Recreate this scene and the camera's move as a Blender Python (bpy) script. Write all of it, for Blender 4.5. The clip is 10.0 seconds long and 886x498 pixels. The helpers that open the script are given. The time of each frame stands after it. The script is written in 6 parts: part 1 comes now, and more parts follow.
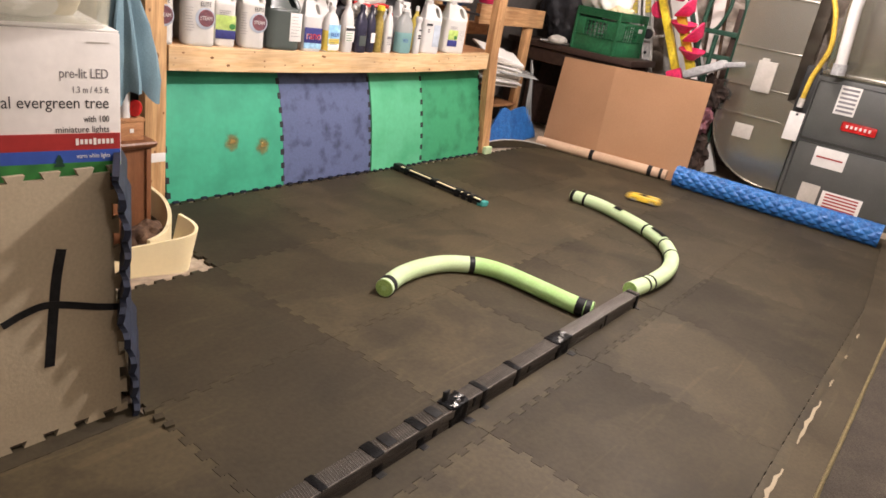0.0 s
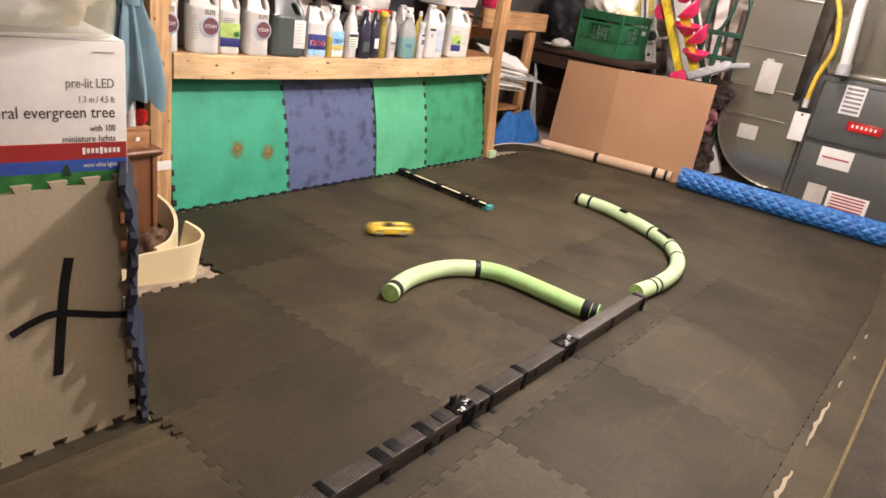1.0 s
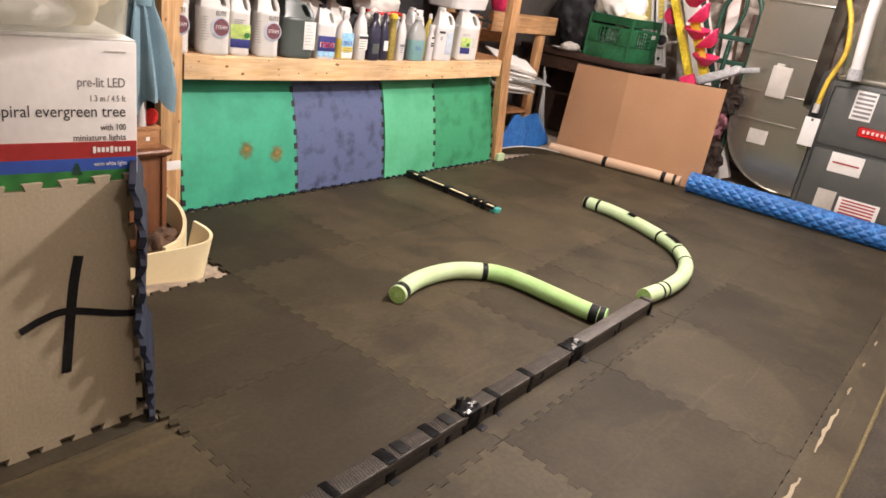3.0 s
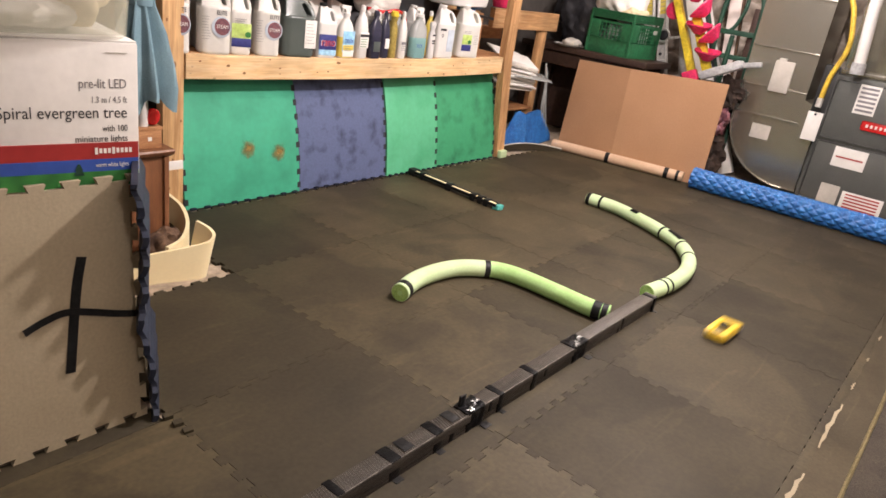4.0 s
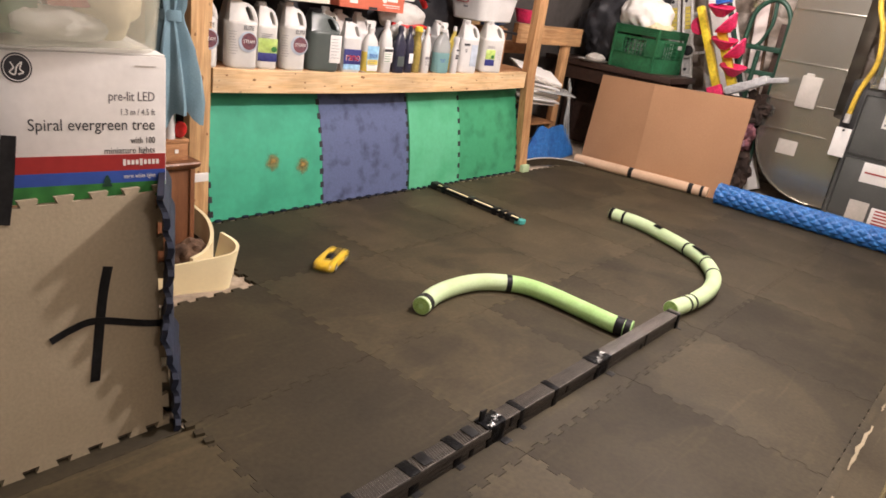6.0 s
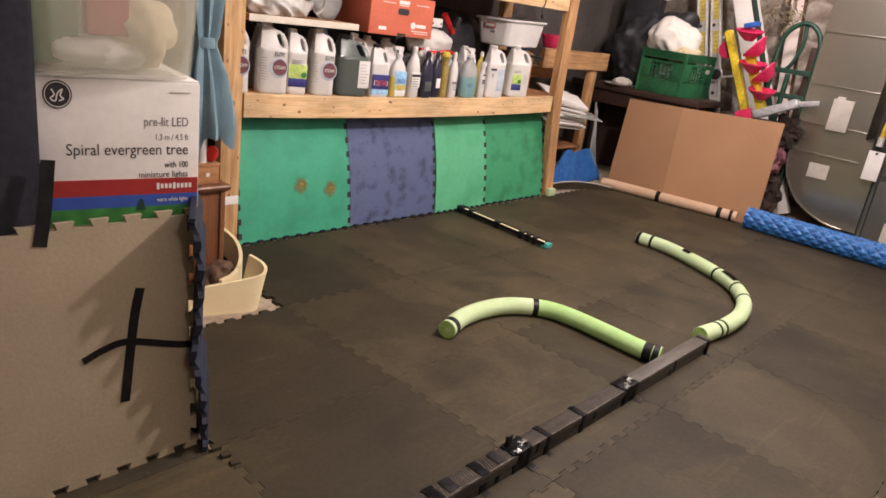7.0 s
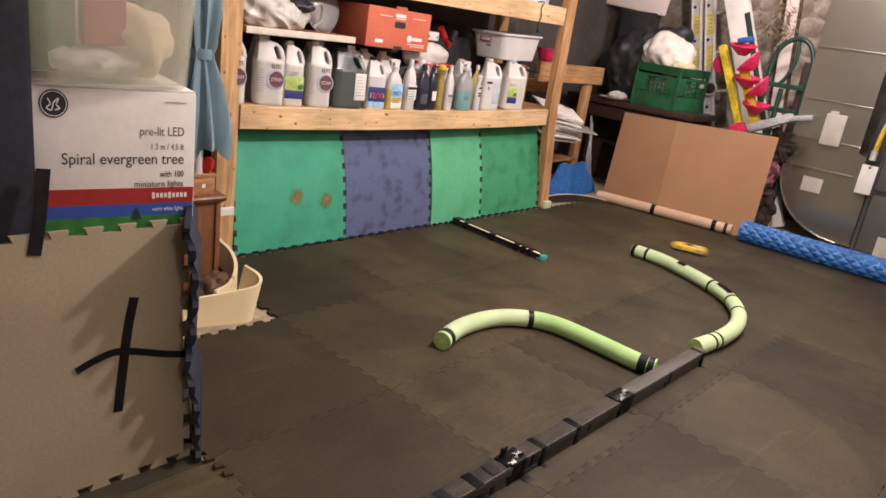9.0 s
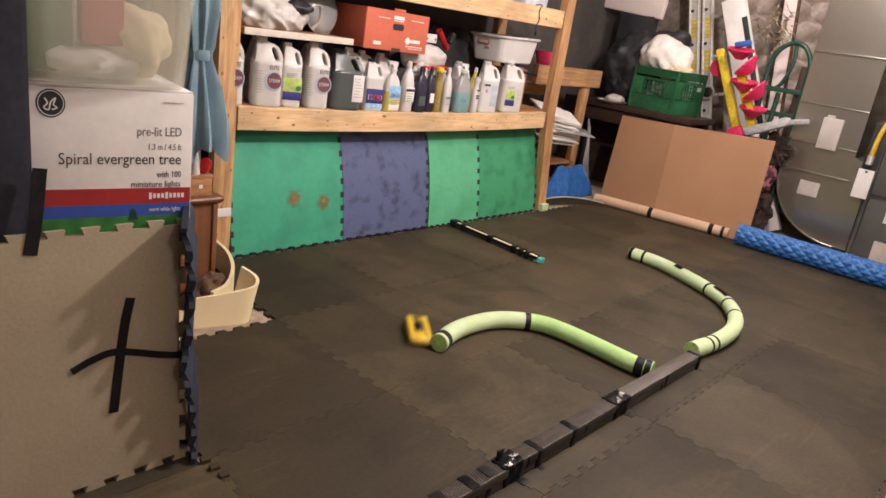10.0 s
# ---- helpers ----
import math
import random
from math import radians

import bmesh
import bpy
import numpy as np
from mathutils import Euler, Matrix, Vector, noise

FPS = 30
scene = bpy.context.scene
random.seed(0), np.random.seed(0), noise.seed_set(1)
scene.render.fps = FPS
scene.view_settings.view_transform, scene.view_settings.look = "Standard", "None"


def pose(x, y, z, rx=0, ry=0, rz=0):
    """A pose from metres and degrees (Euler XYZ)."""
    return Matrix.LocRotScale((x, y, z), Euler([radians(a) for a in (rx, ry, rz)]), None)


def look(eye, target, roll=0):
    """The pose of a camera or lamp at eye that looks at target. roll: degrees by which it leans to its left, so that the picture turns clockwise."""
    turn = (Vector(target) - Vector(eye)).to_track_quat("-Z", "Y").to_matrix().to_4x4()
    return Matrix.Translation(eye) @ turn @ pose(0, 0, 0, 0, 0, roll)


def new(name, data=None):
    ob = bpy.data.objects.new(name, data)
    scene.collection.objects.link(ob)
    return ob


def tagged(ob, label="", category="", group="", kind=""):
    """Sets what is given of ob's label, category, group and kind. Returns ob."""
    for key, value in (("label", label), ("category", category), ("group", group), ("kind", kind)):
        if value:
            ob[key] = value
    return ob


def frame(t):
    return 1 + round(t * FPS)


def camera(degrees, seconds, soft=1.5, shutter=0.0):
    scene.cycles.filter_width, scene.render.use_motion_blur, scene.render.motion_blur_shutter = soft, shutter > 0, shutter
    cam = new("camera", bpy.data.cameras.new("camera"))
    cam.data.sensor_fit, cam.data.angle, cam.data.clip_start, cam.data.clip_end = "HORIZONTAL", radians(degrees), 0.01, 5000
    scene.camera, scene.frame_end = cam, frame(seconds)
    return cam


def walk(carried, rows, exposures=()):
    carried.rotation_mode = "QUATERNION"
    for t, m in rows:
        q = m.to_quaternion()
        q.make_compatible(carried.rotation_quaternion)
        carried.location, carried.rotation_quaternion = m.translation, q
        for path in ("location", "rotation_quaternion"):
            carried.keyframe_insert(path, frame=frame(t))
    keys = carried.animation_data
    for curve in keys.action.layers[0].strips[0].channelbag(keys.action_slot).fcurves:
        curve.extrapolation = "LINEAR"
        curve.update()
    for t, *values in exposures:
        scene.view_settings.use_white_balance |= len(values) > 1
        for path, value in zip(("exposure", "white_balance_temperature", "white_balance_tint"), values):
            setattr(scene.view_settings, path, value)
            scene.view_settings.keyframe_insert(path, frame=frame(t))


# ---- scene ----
cam = camera(65.0, 10.0, soft=1.6, shutter=0.5)
PATH = [
    (0, (-1.998, -1.335, 1.115), (-0.479, -0.266, 0.376), 9.9),
    (0.5, (-1.999, -1.334, 1.116), (-0.481, -0.256, 0.386), 9.5),
    (1, (-1.999, -1.336, 1.117), (-0.487, -0.25, 0.386), 9.1),
    (1.5, (-1.998, -1.337, 1.114), (-0.493, -0.239, 0.386), 9.2),
    (2, (-1.999, -1.337, 1.114), (-0.495, -0.237, 0.386), 9.4),
    (2.5, (-2.0, -1.335, 1.113), (-0.499, -0.231, 0.389), 9.5),
    (4, (-1.998, -1.338, 1.118), (-0.505, -0.229, 0.382), 8.9),
    (4.5, (-1.997, -1.335, 1.117), (-0.512, -0.204, 0.399), 8.7),
    (5, (-1.996, -1.336, 1.114), (-0.515, -0.197, 0.402), 8.8),
    (5.5, (-1.996, -1.337, 1.114), (-0.519, -0.195, 0.396), 8.8),
    (7, (-2.001, -1.334, 1.117), (-0.578, -0.091, 0.461), 8.2),
    (7.5, (-2.001, -1.342, 1.111), (-0.578, -0.093, 0.468), 7.9),
    (8, (-2.002, -1.339, 1.112), (-0.565, -0.106, 0.469), 8.1),
    (8.5, (-2.004, -1.338, 1.117), (-0.569, -0.097, 0.484), 8.1),
    (9, (-2.002, -1.34, 1.112), (-0.566, -0.093, 0.493), 8.4),
    (9.5, (-2.001, -1.34, 1.112), (-0.561, -0.099, 0.492), 8.6),
    (10, (-2.002, -1.34, 1.11), (-0.56, -0.097, 0.499), 8.7),
]
EXPOSURES = [(0.0, 0.11, 6350, 10), (5.7, 0.06, 6350, 10), (6.8, -0.30, 6450, 13.5), (10.0, -0.31, 6500, 14)]
walk(cam, [(t, look(eye, target, roll)) for t, eye, target, roll in PATH], EXPOSURES)

# ---- world and lamps ----
world = bpy.data.worlds.new("world")
world.use_nodes = True
world.node_tree.nodes["Background"].inputs[0].default_value = (0.5, 0.45, 0.4, 1)
world.node_tree.nodes["Background"].inputs[1].default_value = 0.02
scene.world = world


def bulb(name, place, watts, size, colour):
    data = bpy.data.lights.new(name, "POINT")
    data.shadow_soft_size, data.energy, data.color = size, watts, colour
    ob = new(name, data)
    ob.location = place
    return ob


WARM = (1.0, 0.88, 0.845)
bulb("unseen_bulb", (0.38, -0.70, 2.12), 228, 0.05, WARM)
# added fill, no fixture known: brightens the back right corner
bulb("unseen_bulb", (2.45, 0.0, 2.2), 88, 0.05, WARM)
# added fill from behind the viewpoint for the beige mat and tree box
bulb("unseen_bulb", (-1.7, -2.2, 2.1), 50, 0.05, WARM)


# ---- materials ----
def material(name, colour, second=None, scale=6.0, fine=60.0, mix=0.5, rough=0.6, rough_var=0.1, bump=0.15, metal=0.0,
             fine_mix=0.25, stretch=(1, 1, 1), spec=0.5, trans=0.0, alpha=1.0, detail=5.0, fine_bump=True, contrast=(0.35, 0.65), ior=1.45, object_space=True, jitter=0.0, sub=0.0, dirt=0.0):
    """Two scales of noise between two colours, varied roughness and fine relief."""
    m = bpy.data.materials.new(name)
    m.use_nodes = True
    nt = m.node_tree
    bsdf = nt.nodes["Principled BSDF"]
    second = second or tuple(c * 0.7 for c in colour)
    co = nt.nodes.new("ShaderNodeTexCoord")
    mp = nt.nodes.new("ShaderNodeMapping")
    mp.inputs["Scale"].default_value = stretch
    nt.links.new(co.outputs["Object"], mp.inputs["Vector"])
    source = mp.outputs["Vector"]
    if jitter:
        info = nt.nodes.new("ShaderNodeObjectInfo")
        mul = nt.nodes.new("ShaderNodeMath")
        mul.operation = "MULTIPLY"
        mul.inputs[1].default_value = 37.0
        nt.links.new(info.outputs["Random"], mul.inputs[0])
        comb = nt.nodes.new("ShaderNodeCombineXYZ")
        for i in range(3):
            nt.links.new(mul.outputs[0], comb.inputs[i])
        add = nt.nodes.new("ShaderNodeVectorMath")
        add.operation = "ADD"
        nt.links.new(source, add.inputs[0])
        nt.links.new(comb.outputs[0], add.inputs[1])
        source = add.outputs[0]
    n1 = nt.nodes.new("ShaderNodeTexNoise")
    n1.inputs["Scale"].default_value = scale
    n1.inputs["Detail"].default_value = detail
    n2 = nt.nodes.new("ShaderNodeTexNoise")
    n2.inputs["Scale"].default_value = fine
    n2.inputs["Detail"].default_value = 4
    for n in (n1, n2):
        nt.links.new(source, n.inputs["Vector"])
    ramp = nt.nodes.new("ShaderNodeMapRange")
    ramp.inputs[1].default_value, ramp.inputs[2].default_value = contrast
    ramp.inputs[4].default_value = mix * 2 if mix < 0.5 else 1.0
    nt.links.new(n1.outputs["Fac"], ramp.inputs[0])
    mx = nt.nodes.new("ShaderNodeMix")
    mx.data_type = "RGBA"
    nt.links.new(ramp.outputs[0], mx.inputs[0])
    mx.inputs[6].default_value, mx.inputs[7].default_value = (*colour, 1), (*second, 1)
    hs = nt.nodes.new("ShaderNodeHueSaturation")
    val = nt.nodes.new("ShaderNodeMapRange")
    val.inputs[1].default_value, val.inputs[2].default_value = 0.3, 0.7
    val.inputs[3].default_value, val.inputs[4].default_value = 1 - fine_mix, 1 + fine_mix
    nt.links.new(n2.outputs["Fac"], val.inputs[0])
    nt.links.new(val.outputs[0], hs.inputs["Value"])
    colour_out = mx.outputs[2]
    if dirt:
        # broad damp and dusty patches with dried edges, and pale scuffs, that run across the joints
        geo = nt.nodes.new("ShaderNodeNewGeometry")

        def cloud(scale, distortion, low, high, first, last, stretch3=(1, 1, 1)):
            mp3 = nt.nodes.new("ShaderNodeMapping")
            mp3.inputs["Scale"].default_value = stretch3
            mp3.inputs["Rotation"].default_value = (0, 0, 0.6)
            n3 = nt.nodes.new("ShaderNodeTexNoise")
            n3.inputs["Scale"].default_value = scale
            n3.inputs["Detail"].default_value = 7
            n3.inputs["Distortion"].default_value = distortion
            nt.links.new(geo.outputs["Position"], mp3.inputs["Vector"])
            nt.links.new(mp3.outputs["Vector"], n3.inputs["Vector"])
            r = nt.nodes.new("ShaderNodeMapRange")
            r.inputs[1].default_value, r.inputs[2].default_value = low, high
            r.inputs[3].default_value, r.inputs[4].default_value = first, last
            nt.links.new(n3.outputs["Fac"], r.inputs[0])
            return r
        r3 = cloud(1.5, 0.8, 0.49, 0.535, 1.0, 1.0 - dirt)
        for other in (cloud(4.5, 0.5, 0.40, 0.62, 1.0 + dirt * 0.3, 1.0 - dirt * 0.4), cloud(7.0, 1.5, 0.60, 0.68, 1.0, 1.0 + dirt * 0.9, (0.35, 2.4, 1))):
            times = nt.nodes.new("ShaderNodeMath")
            times.operation = "MULTIPLY"
            nt.links.new(r3.outputs[0], times.inputs[0])
            nt.links.new(other.outputs[0], times.inputs[1])
            r3 = times
        dull = nt.nodes.new("ShaderNodeMix")
        dull.data_type, dull.blend_type = "RGBA", "MULTIPLY"
        dull.inputs[0].default_value = 1.0
        nt.links.new(colour_out, dull.inputs[6])
        nt.links.new(r3.outputs[0], dull.inputs[7])
        colour_out = dull.outputs[2]
    nt.links.new(colour_out, hs.inputs["Color"])
    nt.links.new(hs.outputs[0], bsdf.inputs["Base Color"])
    rr = nt.nodes.new("ShaderNodeMapRange")
    rr.inputs[3].default_value, rr.inputs[4].default_value = max(rough - rough_var, 0.02), min(rough + rough_var, 1)
    nt.links.new(n1.outputs["Fac"], rr.inputs[0])
    nt.links.new(rr.outputs[0], bsdf.inputs["Roughness"])
    bsdf.inputs["Metallic"].default_value = metal
    bsdf.inputs["Specular IOR Level"].default_value = spec
    bsdf.inputs["Transmission Weight"].default_value = trans
    bsdf.inputs["Alpha"].default_value = alpha
    bsdf.inputs["IOR"].default_value = ior
    if sub:
        bsdf.inputs["Subsurface Weight"].default_value = sub
        bsdf.inputs["Subsurface Radius"].default_value = (0.02, 0.02, 0.015)
    if bump:
        b = nt.nodes.new("ShaderNodeBump")
        b.inputs["Strength"].default_value = bump
        b.inputs["Distance"].default_value = 0.003
        nt.links.new((n2 if fine_bump else n1).outputs["Fac"], b.inputs["Height"])
        nt.links.new(b.outputs[0], bsdf.inputs["Normal"])
    return m


def emissive(name, colour, strength):
    m = bpy.data.materials.new(name)
    m.use_nodes = True
    b = m.node_tree.nodes["Principled BSDF"]
    b.inputs["Emission Color"].default_value = (*colour, 1)
    b.inputs["Emission Strength"].default_value = strength
    return m


M = {}
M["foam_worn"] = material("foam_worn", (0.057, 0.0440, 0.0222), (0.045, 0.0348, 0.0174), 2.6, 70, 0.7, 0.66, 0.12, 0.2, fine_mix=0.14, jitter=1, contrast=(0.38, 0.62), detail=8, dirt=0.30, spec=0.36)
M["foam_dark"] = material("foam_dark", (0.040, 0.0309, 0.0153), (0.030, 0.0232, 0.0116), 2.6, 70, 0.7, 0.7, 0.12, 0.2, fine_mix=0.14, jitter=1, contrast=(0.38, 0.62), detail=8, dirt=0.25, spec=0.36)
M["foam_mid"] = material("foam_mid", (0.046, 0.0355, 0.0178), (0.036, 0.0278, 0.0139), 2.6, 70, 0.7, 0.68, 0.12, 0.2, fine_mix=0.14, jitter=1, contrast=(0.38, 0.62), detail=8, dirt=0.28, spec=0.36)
M["foam_beige"] = material("foam_beige", (0.31, 0.26, 0.175), (0.26, 0.215, 0.14), 3, 120, 0.5, 0.75, 0.1, 0.2, fine_mix=0.08)
M["foam_border"] = material("foam_border", (0.064, 0.051, 0.031), (0.050, 0.040, 0.024), 3, 120, 0.5, 0.8, 0.1, 0.2, fine_mix=0.1, dirt=0.2, spec=0.25)
M["foam_navy"] = material("foam_navy", (0.011, 0.017, 0.036), (0.008, 0.011, 0.023), 8, 90, 0.5, 0.6, 0.1, 0.2)
# black of the blocks that stand in for dark gaps between mats
M["gap_black"] = material("gap_black", (0.012, 0.014, 0.016), (0.020, 0.021, 0.022), 8, 90, 0.5, 0.7, 0.1, 0.2)
M["foam_green"] = material("foam_green", (0.048, 0.345, 0.205), (0.030, 0.25, 0.145), 6, 40, 0.6, 0.62, 0.1, 0.1, fine_mix=0.05, contrast=(0.44, 0.8))
M["foam_green_pale"] = material("foam_green_pale", (0.10, 0.42, 0.225), (0.055, 0.32, 0.155), 6, 40, 0.6, 0.62, 0.1, 0.1, fine_mix=0.05, contrast=(0.44, 0.8))
M["foam_green_mid"] = material("foam_green_mid", (0.045, 0.29, 0.135), (0.020, 0.16, 0.070), 9, 40, 0.6, 0.62, 0.1, 0.1, fine_mix=0.05, contrast=(0.50, 0.78))
M["foam_blue"] = material("foam_blue", (0.090, 0.115, 0.215), (0.034, 0.042, 0.085), 13, 100, 0.6, 0.62, 0.1, 0.15, fine_mix=0.10, contrast=(0.52, 0.74), detail=3)


def blotch(name, colour, radius, soft=0.5, cover=0.8, reach=1.55):
    """A dried spill that thins out unevenly towards its rim."""
    m = bpy.data.materials.new(name)
    m.use_nodes = True
    nt = m.node_tree
    bsdf = nt.nodes["Principled BSDF"]
    bsdf.inputs["Base Color"].default_value = (*colour, 1)
    bsdf.inputs["Roughness"].default_value = 0.7
    co = nt.nodes.new("ShaderNodeTexCoord")
    far = nt.nodes.new("ShaderNodeVectorMath")
    far.operation = "LENGTH"
    nt.links.new(co.outputs["Object"], far.inputs[0])
    n = nt.nodes.new("ShaderNodeTexNoise")
    n.inputs["Scale"].default_value, n.inputs["Detail"].default_value = 1.2 / radius, 2.5
    nt.links.new(co.outputs["Object"], n.inputs["Vector"])
    add = nt.nodes.new("ShaderNodeMath")
    add.operation = "MULTIPLY_ADD"
    add.inputs[1].default_value = radius * 1.5
    nt.links.new(n.outputs["Fac"], add.inputs[0])
    nt.links.new(far.outputs["Value"], add.inputs[2])
    r = nt.nodes.new("ShaderNodeMapRange")
    r.inputs[1].default_value, r.inputs[2].default_value = radius * (reach - soft), radius * reach
    r.inputs[3].default_value, r.inputs[4].default_value = cover, 0.0
    nt.links.new(add.outputs[0], r.inputs[0])
    nt.links.new(r.outputs[0], bsdf.inputs["Alpha"])
    return m


M["stain"] = blotch("stain", (0.30, 0.22, 0.06), 0.034, 1.0, 0.62, 2.0)
M["plywood"] = material("plywood", (0.42, 0.21, 0.09), (0.30, 0.14, 0.06), 5, 40, 0.7, 0.6, 0.1, 0.2, stretch=(2, 9, 9))


def wood(name, pale, deep, along):
    """Sawn softwood: drawn-out growth rings, fine streaks and small resin marks, running along one axis."""
    m = bpy.data.materials.new(name)
    m.use_nodes = True
    nt = m.node_tree
    bsdf = nt.nodes["Principled BSDF"]
    co = nt.nodes.new("ShaderNodeTexCoord")
    info = nt.nodes.new("ShaderNodeObjectInfo")

    def mapped(long, cross):
        mp = nt.nodes.new("ShaderNodeMapping")
        mp.inputs["Scale"].default_value = [long if k == along else cross for k in range(3)]
        nt.links.new(co.outputs["Object"], mp.inputs["Vector"])
        add = nt.nodes.new("ShaderNodeVectorMath")
        add.operation = "MULTIPLY_ADD"
        add.inputs[1].default_value = (1, 1, 1)
        nt.links.new(mp.outputs[0], add.inputs[0])
        comb = nt.nodes.new("ShaderNodeVectorMath")
        comb.operation = "SCALE"
        comb.inputs[0].default_value = (13.0, 7.0, 5.0)
        nt.links.new(info.outputs["Random"], comb.inputs["Scale"])
        nt.links.new(comb.outputs[0], add.inputs[2])
        return add.outputs[0]

    def grain(source, scale, detail, low, high, a, b, distortion=0.0):
        n = nt.nodes.new("ShaderNodeTexNoise")
        n.inputs["Scale"].default_value, n.inputs["Detail"].default_value = scale, detail
        n.inputs["Distortion"].default_value = distortion
        nt.links.new(source, n.inputs["Vector"])
        r = nt.nodes.new("ShaderNodeMapRange")
        for k, v in enumerate((low, high, a, b)):
            r.inputs[k + 1].default_value = v
        nt.links.new(n.outputs["Fac"], r.inputs[0])
        return r.outputs[0]
    rings = grain(mapped(2.2, 26), 2.0, 3, 0.38, 0.62, 0.0, 1.0, 0.8)
    mx = nt.nodes.new("ShaderNodeMix")
    mx.data_type = "RGBA"
    nt.links.new(rings, mx.inputs[0])
    mx.inputs[6].default_value, mx.inputs[7].default_value = (*pale, 1), (*deep, 1)
    streak = grain(mapped(6, 160), 1.5, 3, 0.3, 0.7, 0.86, 1.12)
    stain = grain(mapped(3, 5), 1.2, 5, 0.40, 0.64, 1.08, 0.74)
    mark = grain(mapped(16, 26), 1.3, 2, 0.70, 0.76, 1.0, 0.48)
    value = None
    for x in (streak, stain, mark):
        if value is None:
            value = x
            continue
        mul = nt.nodes.new("ShaderNodeMath")
        mul.operation = "MULTIPLY"
        nt.links.new(value, mul.inputs[0])
        nt.links.new(x, mul.inputs[1])
        value = mul.outputs[0]
    hs = nt.nodes.new("ShaderNodeHueSaturation")
    nt.links.new(value, hs.inputs["Value"])
    nt.links.new(mx.outputs[2], hs.inputs["Color"])
    nt.links.new(hs.outputs[0], bsdf.inputs["Base Color"])
    bsdf.inputs["Roughness"].default_value = 0.58
    bp = nt.nodes.new("ShaderNodeBump")
    bp.inputs["Strength"].default_value, bp.inputs["Distance"].default_value = 0.25, 0.002
    nt.links.new(streak, bp.inputs["Height"])
    nt.links.new(bp.outputs[0], bsdf.inputs["Normal"])
    return m


M["pine"] = wood("pine", (0.74, 0.53, 0.30), (0.64, 0.42, 0.21), 0)
M["pine_upright"] = wood("pine_upright", (0.62, 0.395, 0.19), (0.46, 0.26, 0.11), 2)
# darker copies of the pine, with the corner's shade in the colour
M["pine_shaded"] = wood("pine_shaded", (0.52, 0.30, 0.135), (0.38, 0.20, 0.085), 2)
M["pine_shaded_rail"] = wood("pine_shaded_rail", (0.54, 0.32, 0.15), (0.40, 0.21, 0.09), 0)
M["knot"] = material("knot", (0.30, 0.15, 0.06), (0.19, 0.09, 0.035), 30, 90)
M["old_rag"] = material("old_rag", (0.05, 0.03, 0.022), (0.02, 0.013, 0.01), 10, 90, 0.6, 0.95, 0.05, 0.8, fine_mix=0.3)
M["walnut"] = material("walnut", (0.20, 0.085, 0.038), (0.14, 0.056, 0.024), 6, 60, 0.7, 0.42, 0.1, 0.15, stretch=(6, 6, 1), fine_mix=0.12)
M["walnut_dark"] = material("walnut_dark", (0.05, 0.028, 0.02), (0.03, 0.017, 0.013), 6, 60, 0.7, 0.45, 0.1, 0.15, stretch=(1, 6, 6))
M["concrete"] = material("concrete", (0.40, 0.33, 0.25), (0.28, 0.22, 0.16), 3, 40, 0.6, 0.85, 0.08, 0.3)
M["stone_wall"] = material("stone_wall", (0.46, 0.40, 0.34), (0.22, 0.17, 0.13), 4.5, 26, 0.7, 0.9, 0.08, 0.8, fine_mix=0.25)
# dark base colour stands in for the shade behind the shelving
M["wall_in_shade"] = material("wall_in_shade", (0.085, 0.076, 0.068), (0.055, 0.048, 0.043), 2, 18, 0.6, 0.9, 0.08, 0.25, fine_mix=0.12)
# out of view; pale so that it bounces light into the dark parts
M["ceiling"] = material("ceiling", (0.62, 0.59, 0.55), (0.52, 0.49, 0.45), 2, 20, 0.6, 0.9, 0.05, 0.2)
M["carpet"] = material("carpet", (0.044, 0.035, 0.024), (0.030, 0.024, 0.017), 8, 220, 0.6, 0.95, 0.03, 0.8, fine_mix=0.35)
M["frayed"] = material("frayed", (0.12, 0.095, 0.04), (0.14, 0.11, 0.05), 60, 200, 0.6, 0.9, 0.05, 0.6, contrast=(0.45, 0.55))
M["noodle"] = material("noodle", (0.51, 0.64, 0.385), (0.46, 0.59, 0.32), 9, 160, 0.6, 0.72, 0.08, 0.25, fine_mix=0.05)
M["noodle_deep"] = material("noodle_deep", (0.38, 0.59, 0.24), (0.32, 0.53, 0.18), 9, 160, 0.6, 0.72, 0.08, 0.25, fine_mix=0.07)
M["noodle_end"] = material("noodle_end", (0.34, 0.52, 0.16), (0.24, 0.40, 0.10), 30, 200, 0.6, 0.8, 0.08, 0.3)
M["tape"] = material("tape", (0.008, 0.008, 0.009), (0.014, 0.014, 0.014), 20, 90, 0.5, 0.42, 0.12, 0.25, spec=0.2)
M["tape_gloss"] = material("tape_gloss", (0.004, 0.004, 0.005), (0.008, 0.008, 0.008), 30, 120, 0.5, 0.36, 0.15, 0.5, spec=0.08)
M["beam_ribs"] = material("beam_ribs", (0.082, 0.070, 0.055), (0.036, 0.030, 0.024), 18, 150, 0.6, 0.36, 0.12, 0.3, spec=0.5)
# silvery colour for glints painted on the black joint tape
M["tape_glint"] = material("tape_glint", (0.42, 0.42, 0.41), (0.03, 0.03, 0.03), 60, 90, 0.5, 0.22, 0.08, 0.3, metal=0.6, contrast=(0.45, 0.55))
M["beam_foam"] = material("beam_foam", (0.052, 0.044, 0.035), (0.026, 0.022, 0.018), 9, 120, 0.6, 0.55, 0.15, 0.4, fine_mix=0.25, spec=0.35, stretch=(1, 6, 6))
